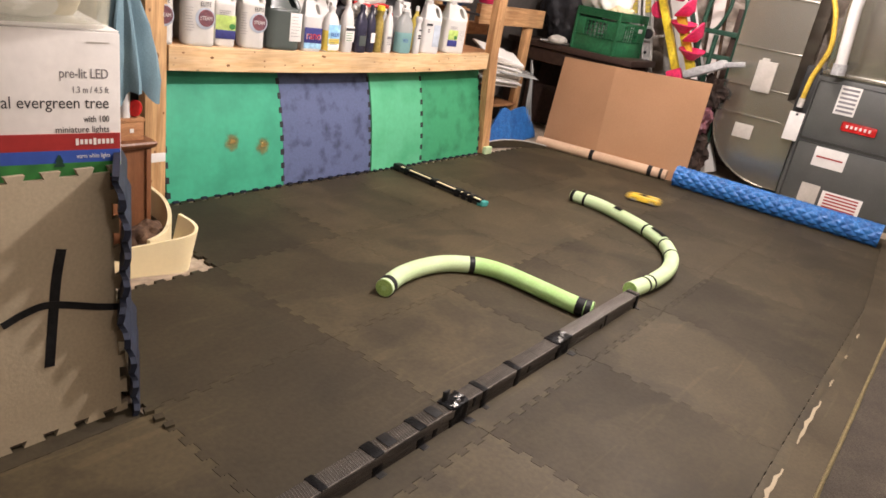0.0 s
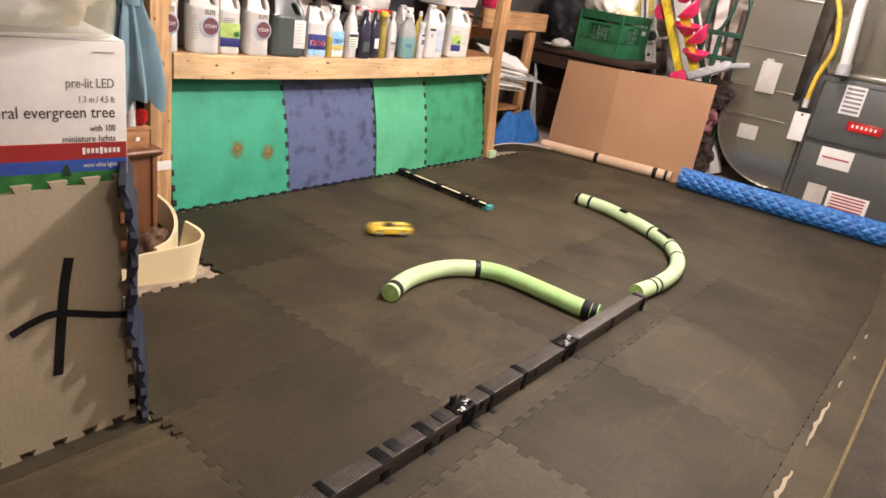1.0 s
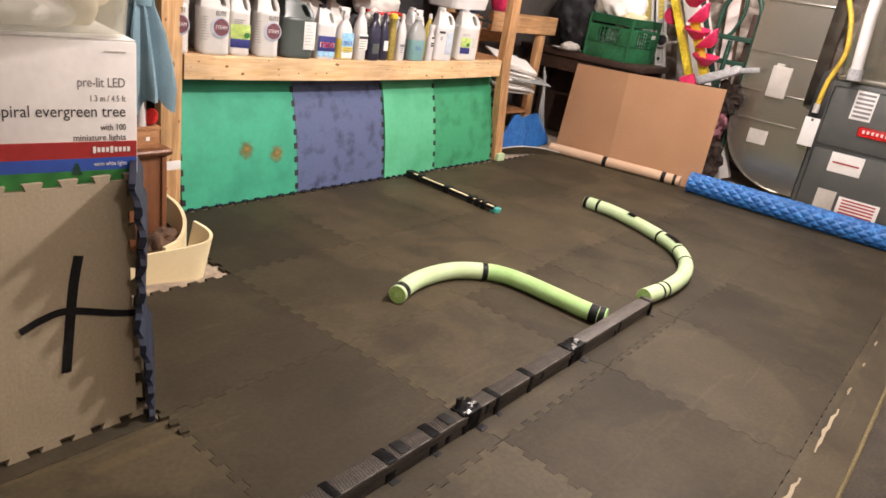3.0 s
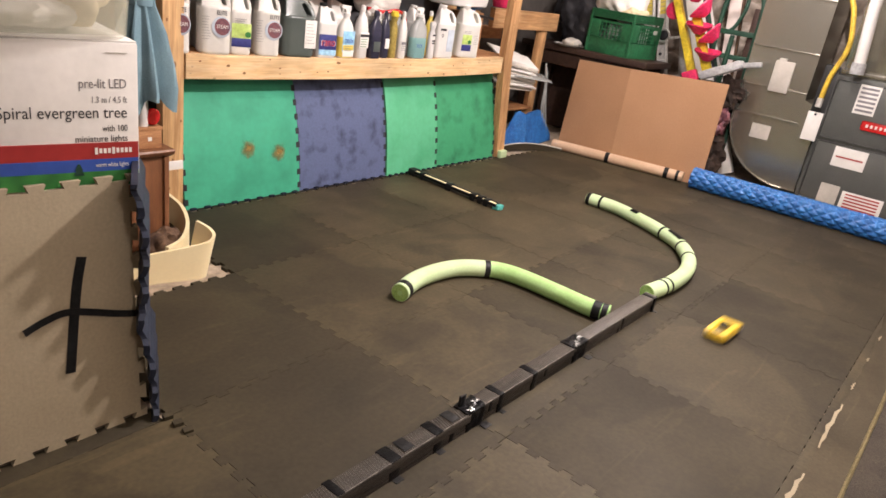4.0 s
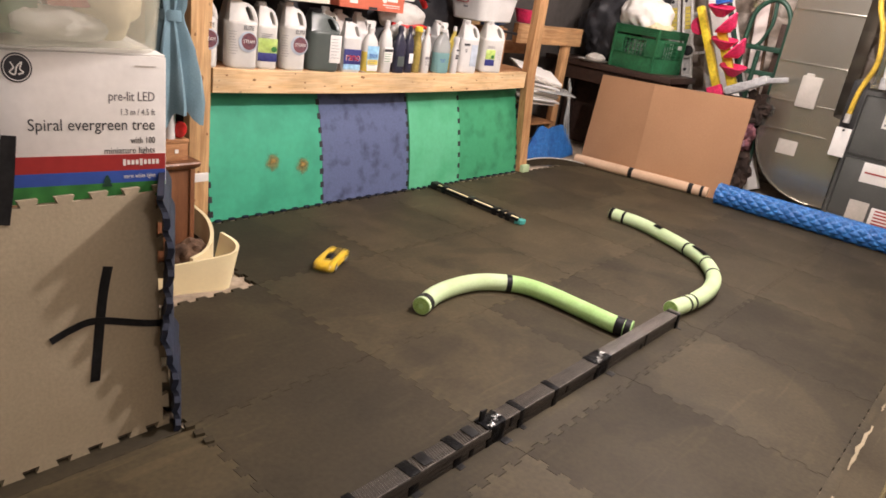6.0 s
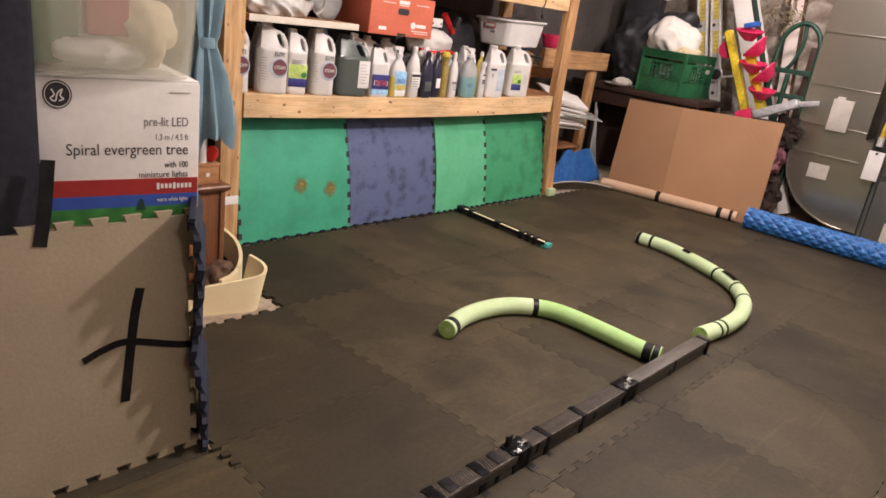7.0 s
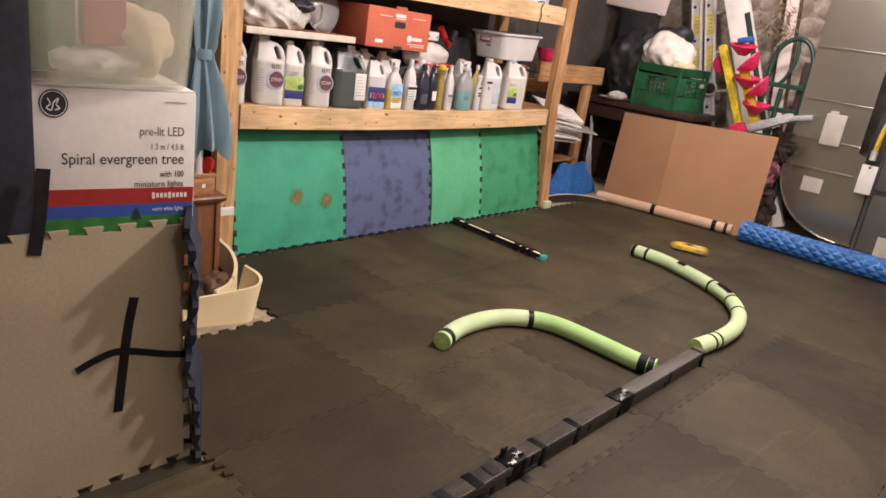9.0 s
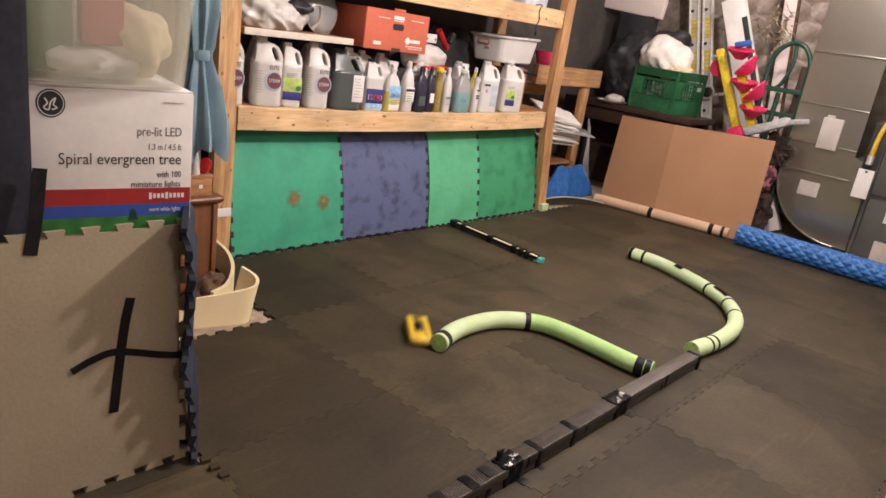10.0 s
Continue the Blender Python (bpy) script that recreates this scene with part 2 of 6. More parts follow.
M["beam_smooth"] = material("beam_smooth", (0.072, 0.063, 0.053), (0.050, 0.043, 0.036), 9, 120, 0.6, 0.45, 0.15, 0.3, fine_mix=0.15, spec=0.45, stretch=(1, 5, 5))
# pale colour for the highlight painted along the beam's edge
M["beam_highlight"] = material("beam_highlight", (0.22, 0.20, 0.17), (0.06, 0.05, 0.045), 40, 120, 0.6, 0.35, 0.1, 0.2)
M["beam_layer"] = material("beam_layer", (0.058, 0.048, 0.037), (0.03, 0.025, 0.02), 12, 150, 0.6, 0.5, 0.1, 0.3)
M["cardboard"] = material("cardboard", (0.37, 0.205, 0.108), (0.33, 0.18, 0.092), 2.5, 120, 0.5, 0.78, 0.06, 0.1, fine_mix=0.05, stretch=(1, 1, 1))
M["cardboard_tube"] = material("cardboard_tube", (0.60, 0.42, 0.285), (0.52, 0.355, 0.235), 6, 120, 0.5, 0.7, 0.08, 0.1, fine_mix=0.07)
M["blue_wrap"] = material("blue_wrap", (0.032, 0.155, 0.42), (0.022, 0.10, 0.31), 20, 90, 0.6, 0.40, 0.08, 0.2, spec=0.45)
M["galvanised"] = material("galvanised", (0.47, 0.45, 0.385), (0.42, 0.405, 0.35), 3, 30, 0.7, 0.24, 0.04, 0.0, metal=0.88, fine_mix=0.03, contrast=(0.35, 0.65), detail=3)
M["furnace_paint"] = material("furnace_paint", (0.085, 0.087, 0.08), (0.068, 0.07, 0.065), 4, 140, 0.5, 0.45, 0.08, 0.1, fine_mix=0.08)
M["furnace_black"] = material("furnace_black", (0.02, 0.021, 0.022), None, 6, 100, 0.5, 0.5, 0.08, 0.1)
M["white_plastic"] = material("white_plastic", (0.66, 0.645, 0.62), (0.60, 0.585, 0.555), 7, 60, 0.5, 0.38, 0.08, 0.05, fine_mix=0.03)
M["jug_white"] = material("jug_white", (0.66, 0.64, 0.60), (0.585, 0.565, 0.52), 8, 60, 0.5, 0.4, 0.08, 0.05, fine_mix=0.03, sub=0.1)
M["paper"] = material("paper", (0.78, 0.76, 0.72), (0.70, 0.68, 0.64), 8, 60, 0.5, 0.8, 0.05, 0.05, fine_mix=0.03)
M["edge_white"] = material("edge_white", (0.72, 0.66, 0.55), (0.64, 0.58, 0.47), 9, 80, 0.5, 0.5, 0.05, 0.05, fine_mix=0.05)
M["paper_grey"] = material("paper_grey", (0.50, 0.47, 0.42), (0.42, 0.39, 0.34), 8, 60, 0.5, 0.8, 0.05, 0.05, fine_mix=0.05)
M["ink"] = material("ink", (0.03, 0.03, 0.034), None, 8, 60, 0.5, 0.6, 0.05, 0.0, fine_mix=0.05)
M["ink_grey"] = material("ink_grey", (0.22, 0.21, 0.22), None, 8, 60, 0.5, 0.6, 0.05, 0.0, fine_mix=0.05)
M["print_red"] = material("print_red", (0.34, 0.028, 0.026), (0.30, 0.024, 0.022), 8, 60, 0.5, 0.45, 0.05, 0.0, fine_mix=0.05)
M["print_blue"] = material("print_blue", (0.035, 0.085, 0.36), (0.03, 0.07, 0.30), 8, 60, 0.5, 0.45, 0.05, 0.0, fine_mix=0.05)
M["print_green"] = material("print_green", (0.05, 0.24, 0.05), (0.025, 0.13, 0.03), 30, 60, 0.5, 0.5, 0.05, 0.0, fine_mix=0.2)
M["label_lime"] = material("label_lime", (0.42, 0.56, 0.14), (0.55, 0.64, 0.28), 12, 60, 0.5, 0.45, 0.05, 0.0)
M["label_navy"] = material("label_navy", (0.04, 0.045, 0.20), None, 8, 60, 0.5, 0.45, 0.05, 0.0)
M["label_maroon"] = material("label_maroon", (0.24, 0.09, 0.10), (0.12, 0.05, 0.07), 60, 90, 0.5, 0.5, 0.05, 0.0)
M["label_pale"] = material("label_pale", (0.55, 0.62, 0.70), None, 12, 60, 0.5, 0.5, 0.05, 0.0, fine_mix=0.05)
M["label_sky"] = material("label_sky", (0.25, 0.48, 0.68), (0.36, 0.58, 0.74), 12, 60, 0.5, 0.45, 0.05, 0.0)
M["label_yellow"] = material("label_yellow", (0.70, 0.55, 0.10), None, 12, 60, 0.5, 0.5, 0.05, 0.0, fine_mix=0.05)
M["smoke_plastic"] = material("smoke_plastic", (0.085, 0.10, 0.092), (0.065, 0.08, 0.073), 3, 40, 0.5, 0.3, 0.05, 0.0, fine_mix=0.03)
M["dark_liquid"] = material("dark_liquid", (0.035, 0.035, 0.06), (0.02, 0.02, 0.035), 10, 60, 0.5, 0.22, 0.08, 0.05, spec=0.6)
M["teal_liquid"] = material("teal_liquid", (0.20, 0.36, 0.35), (0.17, 0.31, 0.31), 5, 60, 0.5, 0.2, 0.06, 0.0, fine_mix=0.03)
M["clear_plastic"] = material("clear_plastic", (0.62, 0.64, 0.62), (0.54, 0.56, 0.55), 10, 60, 0.5, 0.2, 0.05, 0.0, trans=0.5, spec=0.6, fine_mix=0.03)
M["amber_liquid"] = material("amber_liquid", (0.34, 0.26, 0.07), None, 10, 60, 0.5, 0.25, 0.06, 0.05)
M["yellow_plastic"] = material("yellow_plastic", (0.72, 0.56, 0.045), (0.62, 0.46, 0.03), 10, 60, 0.5, 0.35, 0.06, 0.05)
M["car_yellow"] = material("car_yellow", (0.66, 0.45, 0.03), (0.58, 0.38, 0.025), 14, 60, 0.5, 0.3, 0.06, 0.05, spec=0.6)
# darkened body yellow: the shade on the rear deck is in the colour
M["car_yellow_shaded"] = material("car_yellow_shaded", (0.17, 0.115, 0.022), (0.12, 0.08, 0.016), 20, 60, 0.5, 0.5, 0.06, 0.05)
M["pink_plastic"] = material("pink_plastic", (0.68, 0.035, 0.12), (0.56, 0.028, 0.10), 10, 60, 0.5, 0.35, 0.06, 0.05)
M["blue_plastic"] = material("blue_plastic", (0.03, 0.13, 0.48), None, 10, 60, 0.5, 0.35, 0.06, 0.05)
M["grey_plastic"] = material("grey_plastic", (0.42, 0.42, 0.42), None, 10, 60, 0.5, 0.4, 0.06, 0.05)
M["black_plastic"] = material("black_plastic", (0.018, 0.018, 0.02), None, 10, 60, 0.5, 0.45, 0.06, 0.05)
M["crate_green"] = material("crate_green", (0.022, 0.135, 0.055), (0.016, 0.10, 0.04), 8, 60, 0.5, 0.42, 0.08, 0.08)
M["truck_green"] = material("truck_green", (0.02, 0.065, 0.04), (0.014, 0.045, 0.03), 8, 60, 0.5, 0.4, 0.08, 0.08)
M["aluminium"] = material("aluminium", (0.66, 0.645, 0.61), (0.56, 0.545, 0.51), 20, 60, 0.5, 0.45, 0.08, 0.05, metal=0.35, stretch=(4, 4, 1))
M["orange_card"] = material("orange_card", (0.56, 0.14, 0.078), (0.49, 0.115, 0.06), 5, 90, 0.5, 0.7, 0.06, 0.05, fine_mix=0.06)
M["blue_cloth"] = material("blue_cloth", (0.19, 0.295, 0.34), (0.14, 0.23, 0.275), 6, 240, 0.6, 0.9, 0.05, 0.3, fine_mix=0.1)
M["white_cloth"] = material("white_cloth", (0.80, 0.775, 0.72), (0.72, 0.68, 0.60), 6, 120, 0.6, 0.9, 0.05, 0.3, fine_mix=0.05)
M["cream_cloth"] = material("cream_cloth", (0.66, 0.56, 0.36), (0.58, 0.48, 0.30), 8, 200, 0.6, 0.9, 0.05, 0.3, fine_mix=0.08)
M["black_bag"] = material("black_bag", (0.02, 0.02, 0.023), (0.03, 0.03, 0.034), 8, 60, 0.6, 0.5, 0.1, 0.4)
M["cream_foam"] = material("cream_foam", (0.86, 0.75, 0.47), (0.81, 0.69, 0.41), 3, 90, 0.6, 0.7, 0.06, 0.03, fine_mix=0.02, sub=0.15)
M["brown_lump"] = material("brown_lump", (0.13, 0.075, 0.042), (0.055, 0.03, 0.018), 16, 90, 0.6, 0.9, 0.05, 0.8, fine_mix=0.3)
M["tote"] = material("tote", (0.70, 0.69, 0.56), (0.62, 0.62, 0.50), 5, 60, 0.5, 0.40, 0.05, 0.0, alpha=0.26, fine_mix=0.02)
M["bag_film"] = material("bag_film", (0.74, 0.72, 0.67), (0.62, 0.60, 0.55), 9, 60, 0.5, 0.32, 0.08, 0.1, fine_mix=0.06, alpha=0.82)
M["gas_yellow"] = material("gas_yellow", (0.66, 0.45, 0.05), None, 12, 60, 0.5, 0.4, 0.06, 0.05)
M["red_shiny"] = material("red_shiny", (0.55, 0.02, 0.02), None, 12, 60, 0.5, 0.25, 0.06, 0.0)
M["pale_pink"] = material("pale_pink", (0.74, 0.66, 0.61), (0.70, 0.58, 0.53), 2.5, 60, 0.5, 0.5, 0.06, 0.03, fine_mix=0.03, detail=2)
M["dried_leaf"] = material("dried_leaf", (0.20, 0.19, 0.09), (0.30, 0.22, 0.16), 20, 60, 0.5, 0.8, 0.06, 0.3)
M["teal_foam"] = material("teal_foam", (0.07, 0.38, 0.34), None, 12, 60, 0.5, 0.7, 0.06, 0.1)
# near-black, for the drape that stands in for shade by the box
M["shade_fill"] = material("shade_fill", (0.011, 0.012, 0.018), (0.018, 0.020, 0.029), 4, 60, 0.5, 0.9, 0.06, 0.3)


# ---- building helpers ----
def part(name, bm, mat, parent=None, label="", smooth=True, m=None):
    """Links a bmesh as one mesh object under its thing."""
    me = bpy.data.meshes.new(name)
    bmesh.ops.recalc_face_normals(bm, faces=bm.faces)
    bm.to_mesh(me)
    bm.free()
    if smooth:
        me.shade_smooth()
        me.set_sharp_from_angle(angle=radians(38))
    me.materials.append(M[mat])
    ob = new(name, me)
    if parent is not None:
        ob.parent = parent
    if m is not None:
        ob.matrix_basis = m
    if label:
        tagged(ob, label)
    return ob


def thing(name, label, category, m=None, group="", kind=""):
    ob = new(name)
    ob.empty_display_size = 0.05
    if m is not None:
        ob.matrix_basis = m
    return tagged(ob, label, category, group, kind)


def box(c, s, bevel=0.004, m=None, bm=None):
    """A bevelled block of size s centred on c."""
    bm = bm or bmesh.new()
    t = (m or Matrix()) @ Matrix.Translation(c) @ Matrix.Diagonal((*s, 1))
    made = bmesh.ops.create_cube(bm, size=1, matrix=t)["verts"]
    if bevel:
        edges = list({e for v in made for e in v.link_edges})
        bmesh.ops.bevel(bm, geom=edges, offset=bevel, segments=2, affect="EDGES", profile=0.6)
    return bm


def tube(points, r, sides=12, bm=None, closed=False, caps=True, radii=None, flat=1.0):
    """A round bar along points; flat squeezes it upright."""
    bm = bm or bmesh.new()
    pts = [Vector(p) for p in points]
    n = len(pts)
    rings, up = [], None
    for i, p in enumerate(pts):
        a, b = (pts[i - 1], pts[(i + 1) % n]) if closed else (pts[max(i - 1, 0)], pts[min(i + 1, n - 1)])
        d = (b - a).normalized()
        if up is None:
            up = Vector((0, 0, 1)) if abs(d.z) < 0.9 else Vector((1, 0, 0))
        side = d.cross(up).normalized()
        up = side.cross(d).normalized()
        rr = radii[i] if radii else r
        rings.append([bm.verts.new(p + side * (math.cos(k / sides * math.tau) * rr) + up * (math.sin(k / sides * math.tau) * rr * flat)) for k in range(sides)])
    last = n if closed else n - 1
    for i in range(last):
        a, b = rings[i], rings[(i + 1) % n]
        for k in range(sides):
            bm.faces.new((a[k], a[(k + 1) % sides], b[(k + 1) % sides], b[k]))
    if caps and not closed:
        bm.faces.new(rings[0])
        bm.faces.new(rings[-1])
    return bm


def spline(points, steps=8):
    """Catmull-Rom through points."""
    p = [Vector(q) for q in points]
    p = [p[0] * 2 - p[1]] + p + [p[-1] * 2 - p[-2]]
    out = []
    for i in range(1, len(p) - 2):
        for k in range(steps):
            t = k / steps
            out.append(0.5 * ((2 * p[i]) + (p[i + 1] - p[i - 1]) * t + (2 * p[i - 1] - 5 * p[i] + 4 * p[i + 1] - p[i + 2]) * t * t
                              + (3 * p[i] - p[i - 1] - 3 * p[i + 1] + p[i + 2]) * t ** 3))
    out.append(p[-2])
    return out


def lathe(profile, sides=20, bm=None, m=None):
    """Turns (radius, height) pairs round z."""
    bm = bm or bmesh.new()
    m = m or Matrix()
    rings = [[bm.verts.new(m @ Vector((r * math.cos(k / sides * math.tau), r * math.sin(k / sides * math.tau), z))) for k in range(sides)] for r, z in profile]
    for a, b in zip(rings, rings[1:]):
        for k in range(sides):
            bm.faces.new((a[k], a[(k + 1) % sides], b[(k + 1) % sides], b[k]))
    bm.faces.new(rings[0])
    bm.faces.new(rings[-1])
    return bm


def rounded(w, d, r, x=0, y=0, seg=4):
    """The outline of a rounded rectangle."""
    r = min(r, w / 2 - 1e-4, d / 2 - 1e-4)
    out = []
    for cx, cy, a in ((w / 2 - r, d / 2 - r, 0), (-w / 2 + r, d / 2 - r, 90), (-w / 2 + r, -d / 2 + r, 180), (w / 2 - r, -d / 2 + r, 270)):
        for k in range(seg + 1):
            t = radians(a + 90 * k / seg)
            out.append((x + cx + r * math.cos(t), y + cy + r * math.sin(t)))
    return out


def loft(sections, bm=None, m=None, caps=True):
    """Sections of (z, width, depth, radius, x, y) joined upwards."""
    bm = bm or bmesh.new()
    m = m or Matrix()
    rings = [[bm.verts.new(m @ Vector((px, py, z))) for px, py in rounded(w, d, r, x, y)] for z, w, d, r, x, y in sections]
    n = len(rings[0])
    for a, b in zip(rings, rings[1:]):
        for k in range(n):
            bm.faces.new((a[k], a[(k + 1) % n], b[(k + 1) % n], b[k]))
    if caps:
        bm.faces.new(rings[0])
        bm.faces.new(rings[-1])
    return bm


def slab(outline, depth, m=None, bm=None, cuts=()):
    """A flat outline in xy given thickness along z."""
    bm = bm or bmesh.new()
    m = m or Matrix()
    lo = [bm.verts.new(m @ Vector((x, y, 0))) for x, y in outline]
    hi = [bm.verts.new(m @ Vector((x, y, depth))) for x, y in outline]
    n = len(lo)
    bm.faces.new(lo)
    bm.faces.new(hi)
    for k in range(n):
        bm.faces.new((lo[k], lo[(k + 1) % n], hi[(k + 1) % n], hi[k]))
    return bm


def ribbon(points, heights, thick, bm=None, base=0.0, tilts=None):
    """An upright strip along a plan line, with its own height at each point."""
    bm = bm or bmesh.new()
    p = [Vector((a[0], a[1], 0)) for a in points]
    rows = []
    for i, q in enumerate(p):
        d = (p[min(i + 1, len(p) - 1)] - p[max(i - 1, 0)]).normalized()
        nrm = Vector((-d.y, d.x, 0)) * thick / 2
        lean = (Vector((-d.y, d.x, 0)) * tilts[i]) if tilts else Vector()
        b = base[i] if isinstance(base, (list, tuple)) else base
        rows.append([bm.verts.new(v) for v in (q + nrm + Vector((0, 0, b)), q - nrm + Vector((0, 0, b)), q - nrm + lean + Vector((0, 0, heights[i])), q + nrm + lean + Vector((0, 0, heights[i])))])
    for a, b in zip(rows, rows[1:]):
        for k in range(4):
            bm.faces.new((a[k], a[(k + 1) % 4], b[(k + 1) % 4], b[k]))
    bm.faces.new(rows[0])
    bm.faces.new(rows[-1])
    return bm


def lettering(words, size, mat, parent, m, align="RIGHT", name="lettering", squeeze=1.0):
    """Words in the built-in font as a thin mesh."""
    cu = bpy.data.curves.new(name, "FONT")
    cu.body, cu.size, cu.extrude, cu.align_x, cu.resolution_u = words, size, 0.0003, align, 3
    ob = bpy.data.objects.new(name, cu)
    scene.collection.objects.link(ob)
    me = bpy.data.meshes.new_from_object(ob.evaluated_get(bpy.context.evaluated_depsgraph_get()))
    bpy.data.objects.remove(ob)
    bpy.data.curves.remove(cu)
    me.materials.clear()
    me.materials.append(M[mat])
    out = new(name, me)
    out.parent = parent
    out.matrix_basis = m @ Matrix.Diagonal((squeeze, 1, 1, 1))
    return out


def crumple(bm, amount, scale, seed=0.0, cuts=0):
    """Pushes the skin in and out so that it looks creased."""
    if cuts:
        bmesh.ops.subdivide_edges(bm, edges=bm.edges[:], cuts=cuts, use_grid_fill=True)
    bm.normal_update()
    for v in bm.verts:
        n = noise.noise(v.co * scale + Vector((seed, seed * 2, seed * 3)))
        n += 0.5 * noise.noise(v.co * scale * 2.3 + Vector((seed, 7, seed)))
        v.co += v.normal * n * amount
    return bm


def blob(c, s, amount, scale, seed, m=None, sub=4, floor=None):
    bm = bmesh.new()
    bmesh.ops.create_icosphere(bm, subdivisions=sub, radius=1, matrix=(m or Matrix()) @ Matrix.Translation(c) @ Matrix.Diagonal((*s, 1)))
    crumple(bm, amount, scale, seed)
    if floor is not None:
        for v in bm.verts:
            v.co.z = max(v.co.z, floor)
    return bm


# ---- foam tiles with interlocking teeth ----
TILE = 0.61
TEETH = 9


def teeth(a, b, sign=1.0, depth=0.0095, count=18):
    """Points of a dovetailed edge from a to b, without b."""
    a, b = Vector(a), Vector(b)
    d = (b - a) / count
    n = Vector((-d.y, d.x)).normalized() * depth * sign
    out = [a]
    for i in range(count):
        s = a + d * i
        w = 1 if i % 2 else -1
        if i == 0 or i == count - 1:
            continue
        out += [s + d * 0.08, s + d * -0.02 + n * w, s + d * 1.02 + n * w, s + d * 0.92]
    return out


def tile_outline(i, j, gap=0.0008):
    """The joint line of one floor tile, a hair inside its cell."""
    x, y = i * TILE, j * TILE
    c = [(x, y), (x + TILE, y), (x + TILE, y + TILE), (x, y + TILE)]
    low, right = teeth(c[0], c[1]), teeth(c[1], c[2])
    high, left = teeth(c[3], c[2]), teeth(c[0], c[3])
    pts = low + right + [Vector(c[2])] + high[:0:-1] + [Vector(c[3])] + left[:0:-1]
    mid = Vector((x + TILE / 2, y + TILE / 2))
    return [(p.x + (mid.x - p.x) / TILE * 2 * gap, p.y + (mid.y - p.y) / TILE * 2 * gap) for p in pts]


MAT_TOP = 0.0
MAT_THICK = 0.012

# ---- room ----
floor = part("floor", box((0.5, -0.3, -0.062), (7.6, 5.2, 0.1), 0), "concrete", smooth=False)
tagged(floor, "bare tan concrete basement floor under the foam mats", "floor", kind="structure")
for nm, c, s, mt, lb in (
        ("wall_north", (0.5, 2.05, 1.1), (7.6, 0.2, 2.5), "wall_in_shade", "basement wall behind the shelving, its shade put into a dark colour"),
        ("wall_east", (4.05, -0.35, 1.1), (0.2, 4.6, 2.5), "stone_wall", "rough whitewashed rubble stone basement wall"),
        ("wall_south", (0.5, -2.75, 1.1), (7.6, 0.2, 2.5), "stone_wall", "rough whitewashed stone basement wall"),
        ("wall_west", (-3.2, -0.35, 1.1), (0.2, 4.6, 2.5), "stone_wall", "rough whitewashed stone basement wall")):
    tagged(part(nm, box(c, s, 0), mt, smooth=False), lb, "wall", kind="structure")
tagged(part("ceiling", box((0.5, -0.35, 2.40), (7.6, 5.0, 0.1), 0), "ceiling", smooth=False), "low unfinished basement ceiling, unseen, kept pale to bounce light", "ceiling", kind="structure")

# ---- timber shelving ----
shelf = thing("storage_shelf", "rough pine lumber shelving unit loaded with cleaning bottles", "shelf")
SY = 1.24


def plank(name, c, s, mat, label=""):
    ob = part(name, box((0, 0, 0), s, 0.004), mat, shelf, label)
    ob.location = c
    return ob




def sag(x):
    """How far the loaded shelf hangs through at x."""
    u = min(max((x + 0.43) / 2.23, 0.0), 1.0)
    return 0.016 * 4 * u * (1 - u)


def sagging(name, c, s, mat, label):
    """A long board that hangs through under its load."""
    bm = bmesh.new()
    n = 24
    rows = []
    for k in range(n + 1):
        x = s[0] * (k / n - 0.5)
        d = -sag(c[0] + x)
        ch = 0.003
        rows.append([bm.verts.new((x, y, z + d)) for y, z in ((-s[1] / 2 + ch, -s[2] / 2), (s[1] / 2, -s[2] / 2), (s[1] / 2, s[2] / 2), (-s[1] / 2 + ch, s[2] / 2), (-s[1] / 2, s[2] / 2 - ch), (-s[1] / 2, -s[2] / 2 + ch))])
    for a, b in zip(rows, rows[1:]):
        for k in range(6):
            bm.faces.new((a[k], a[(k + 1) % 6], b[(k + 1) % 6], b[k]))
    bm.faces.new(rows[0])
    bm.faces.new(rows[-1])
    ob = part(name, bm, mat, shelf, label)
    ob.location = c
    return ob


sagging("lower_rail", (0.685, SY + 0.019, 0.615), (2.22, 0.038, 0.10), "pine", "knotty pine front rail")
plank("upper_rail", (0.685, SY + 0.019, 1.235), (2.40, 0.038, 0.104), "pine", "knotty pine front rail")
sagging("lower_deck", (0.72, SY + 0.32, 0.656), (2.45, 0.555, 0.018), "plywood", "plywood shelf deck")
plank("upper_deck", (0.72, SY + 0.32, 1.279), (2.45, 0.555, 0.018), "plywood", "plywood shelf deck")
plank("post", (-0.476, SY + 0.03, 1.15), (0.092, 0.05, 2.3), "pine_upright", "upright pine post")
plank("post", (-0.476, SY + 0.58, 1.15), (0.092, 0.05, 2.3), "pine_upright")
plank("post", (1.9, SY + 0.58, 1.15), (0.092, 0.05, 2.3), "pine_upright")
plank("back_panel", (1.62, SY + 0.45, 0.77), (0.62, 0.02, 0.2), "plywood", "plywood backing board")
bm = bmesh.new()
for x0, x1, z0, z1 in ((1.895, 1.795, 0.0, 0.66), (1.795, 1.78, 0.66, 2.3)):
    rows = [[bm.verts.new((x + dx, SY - 0.012 + dy, z)) for dx, dy in ((0, 0), (0.085, 0), (0.085, 0.05), (0, 0.05))] for x, z in ((x0, z0), (x1, z1))]
    for k in range(4):
        bm.faces.new((rows[0][k], rows[0][(k + 1) % 4], rows[1][(k + 1) % 4], rows[1][k]))
    bm.faces.new(rows[0])
    bm.faces.new(rows[1])
bmesh.ops.remove_doubles(bm, verts=bm.verts, dist=0.0005)
part("post", bm, "pine_shaded", shelf, "warped pine corner post, its shade put into a darker reddish colour")
rng = random.Random(5)
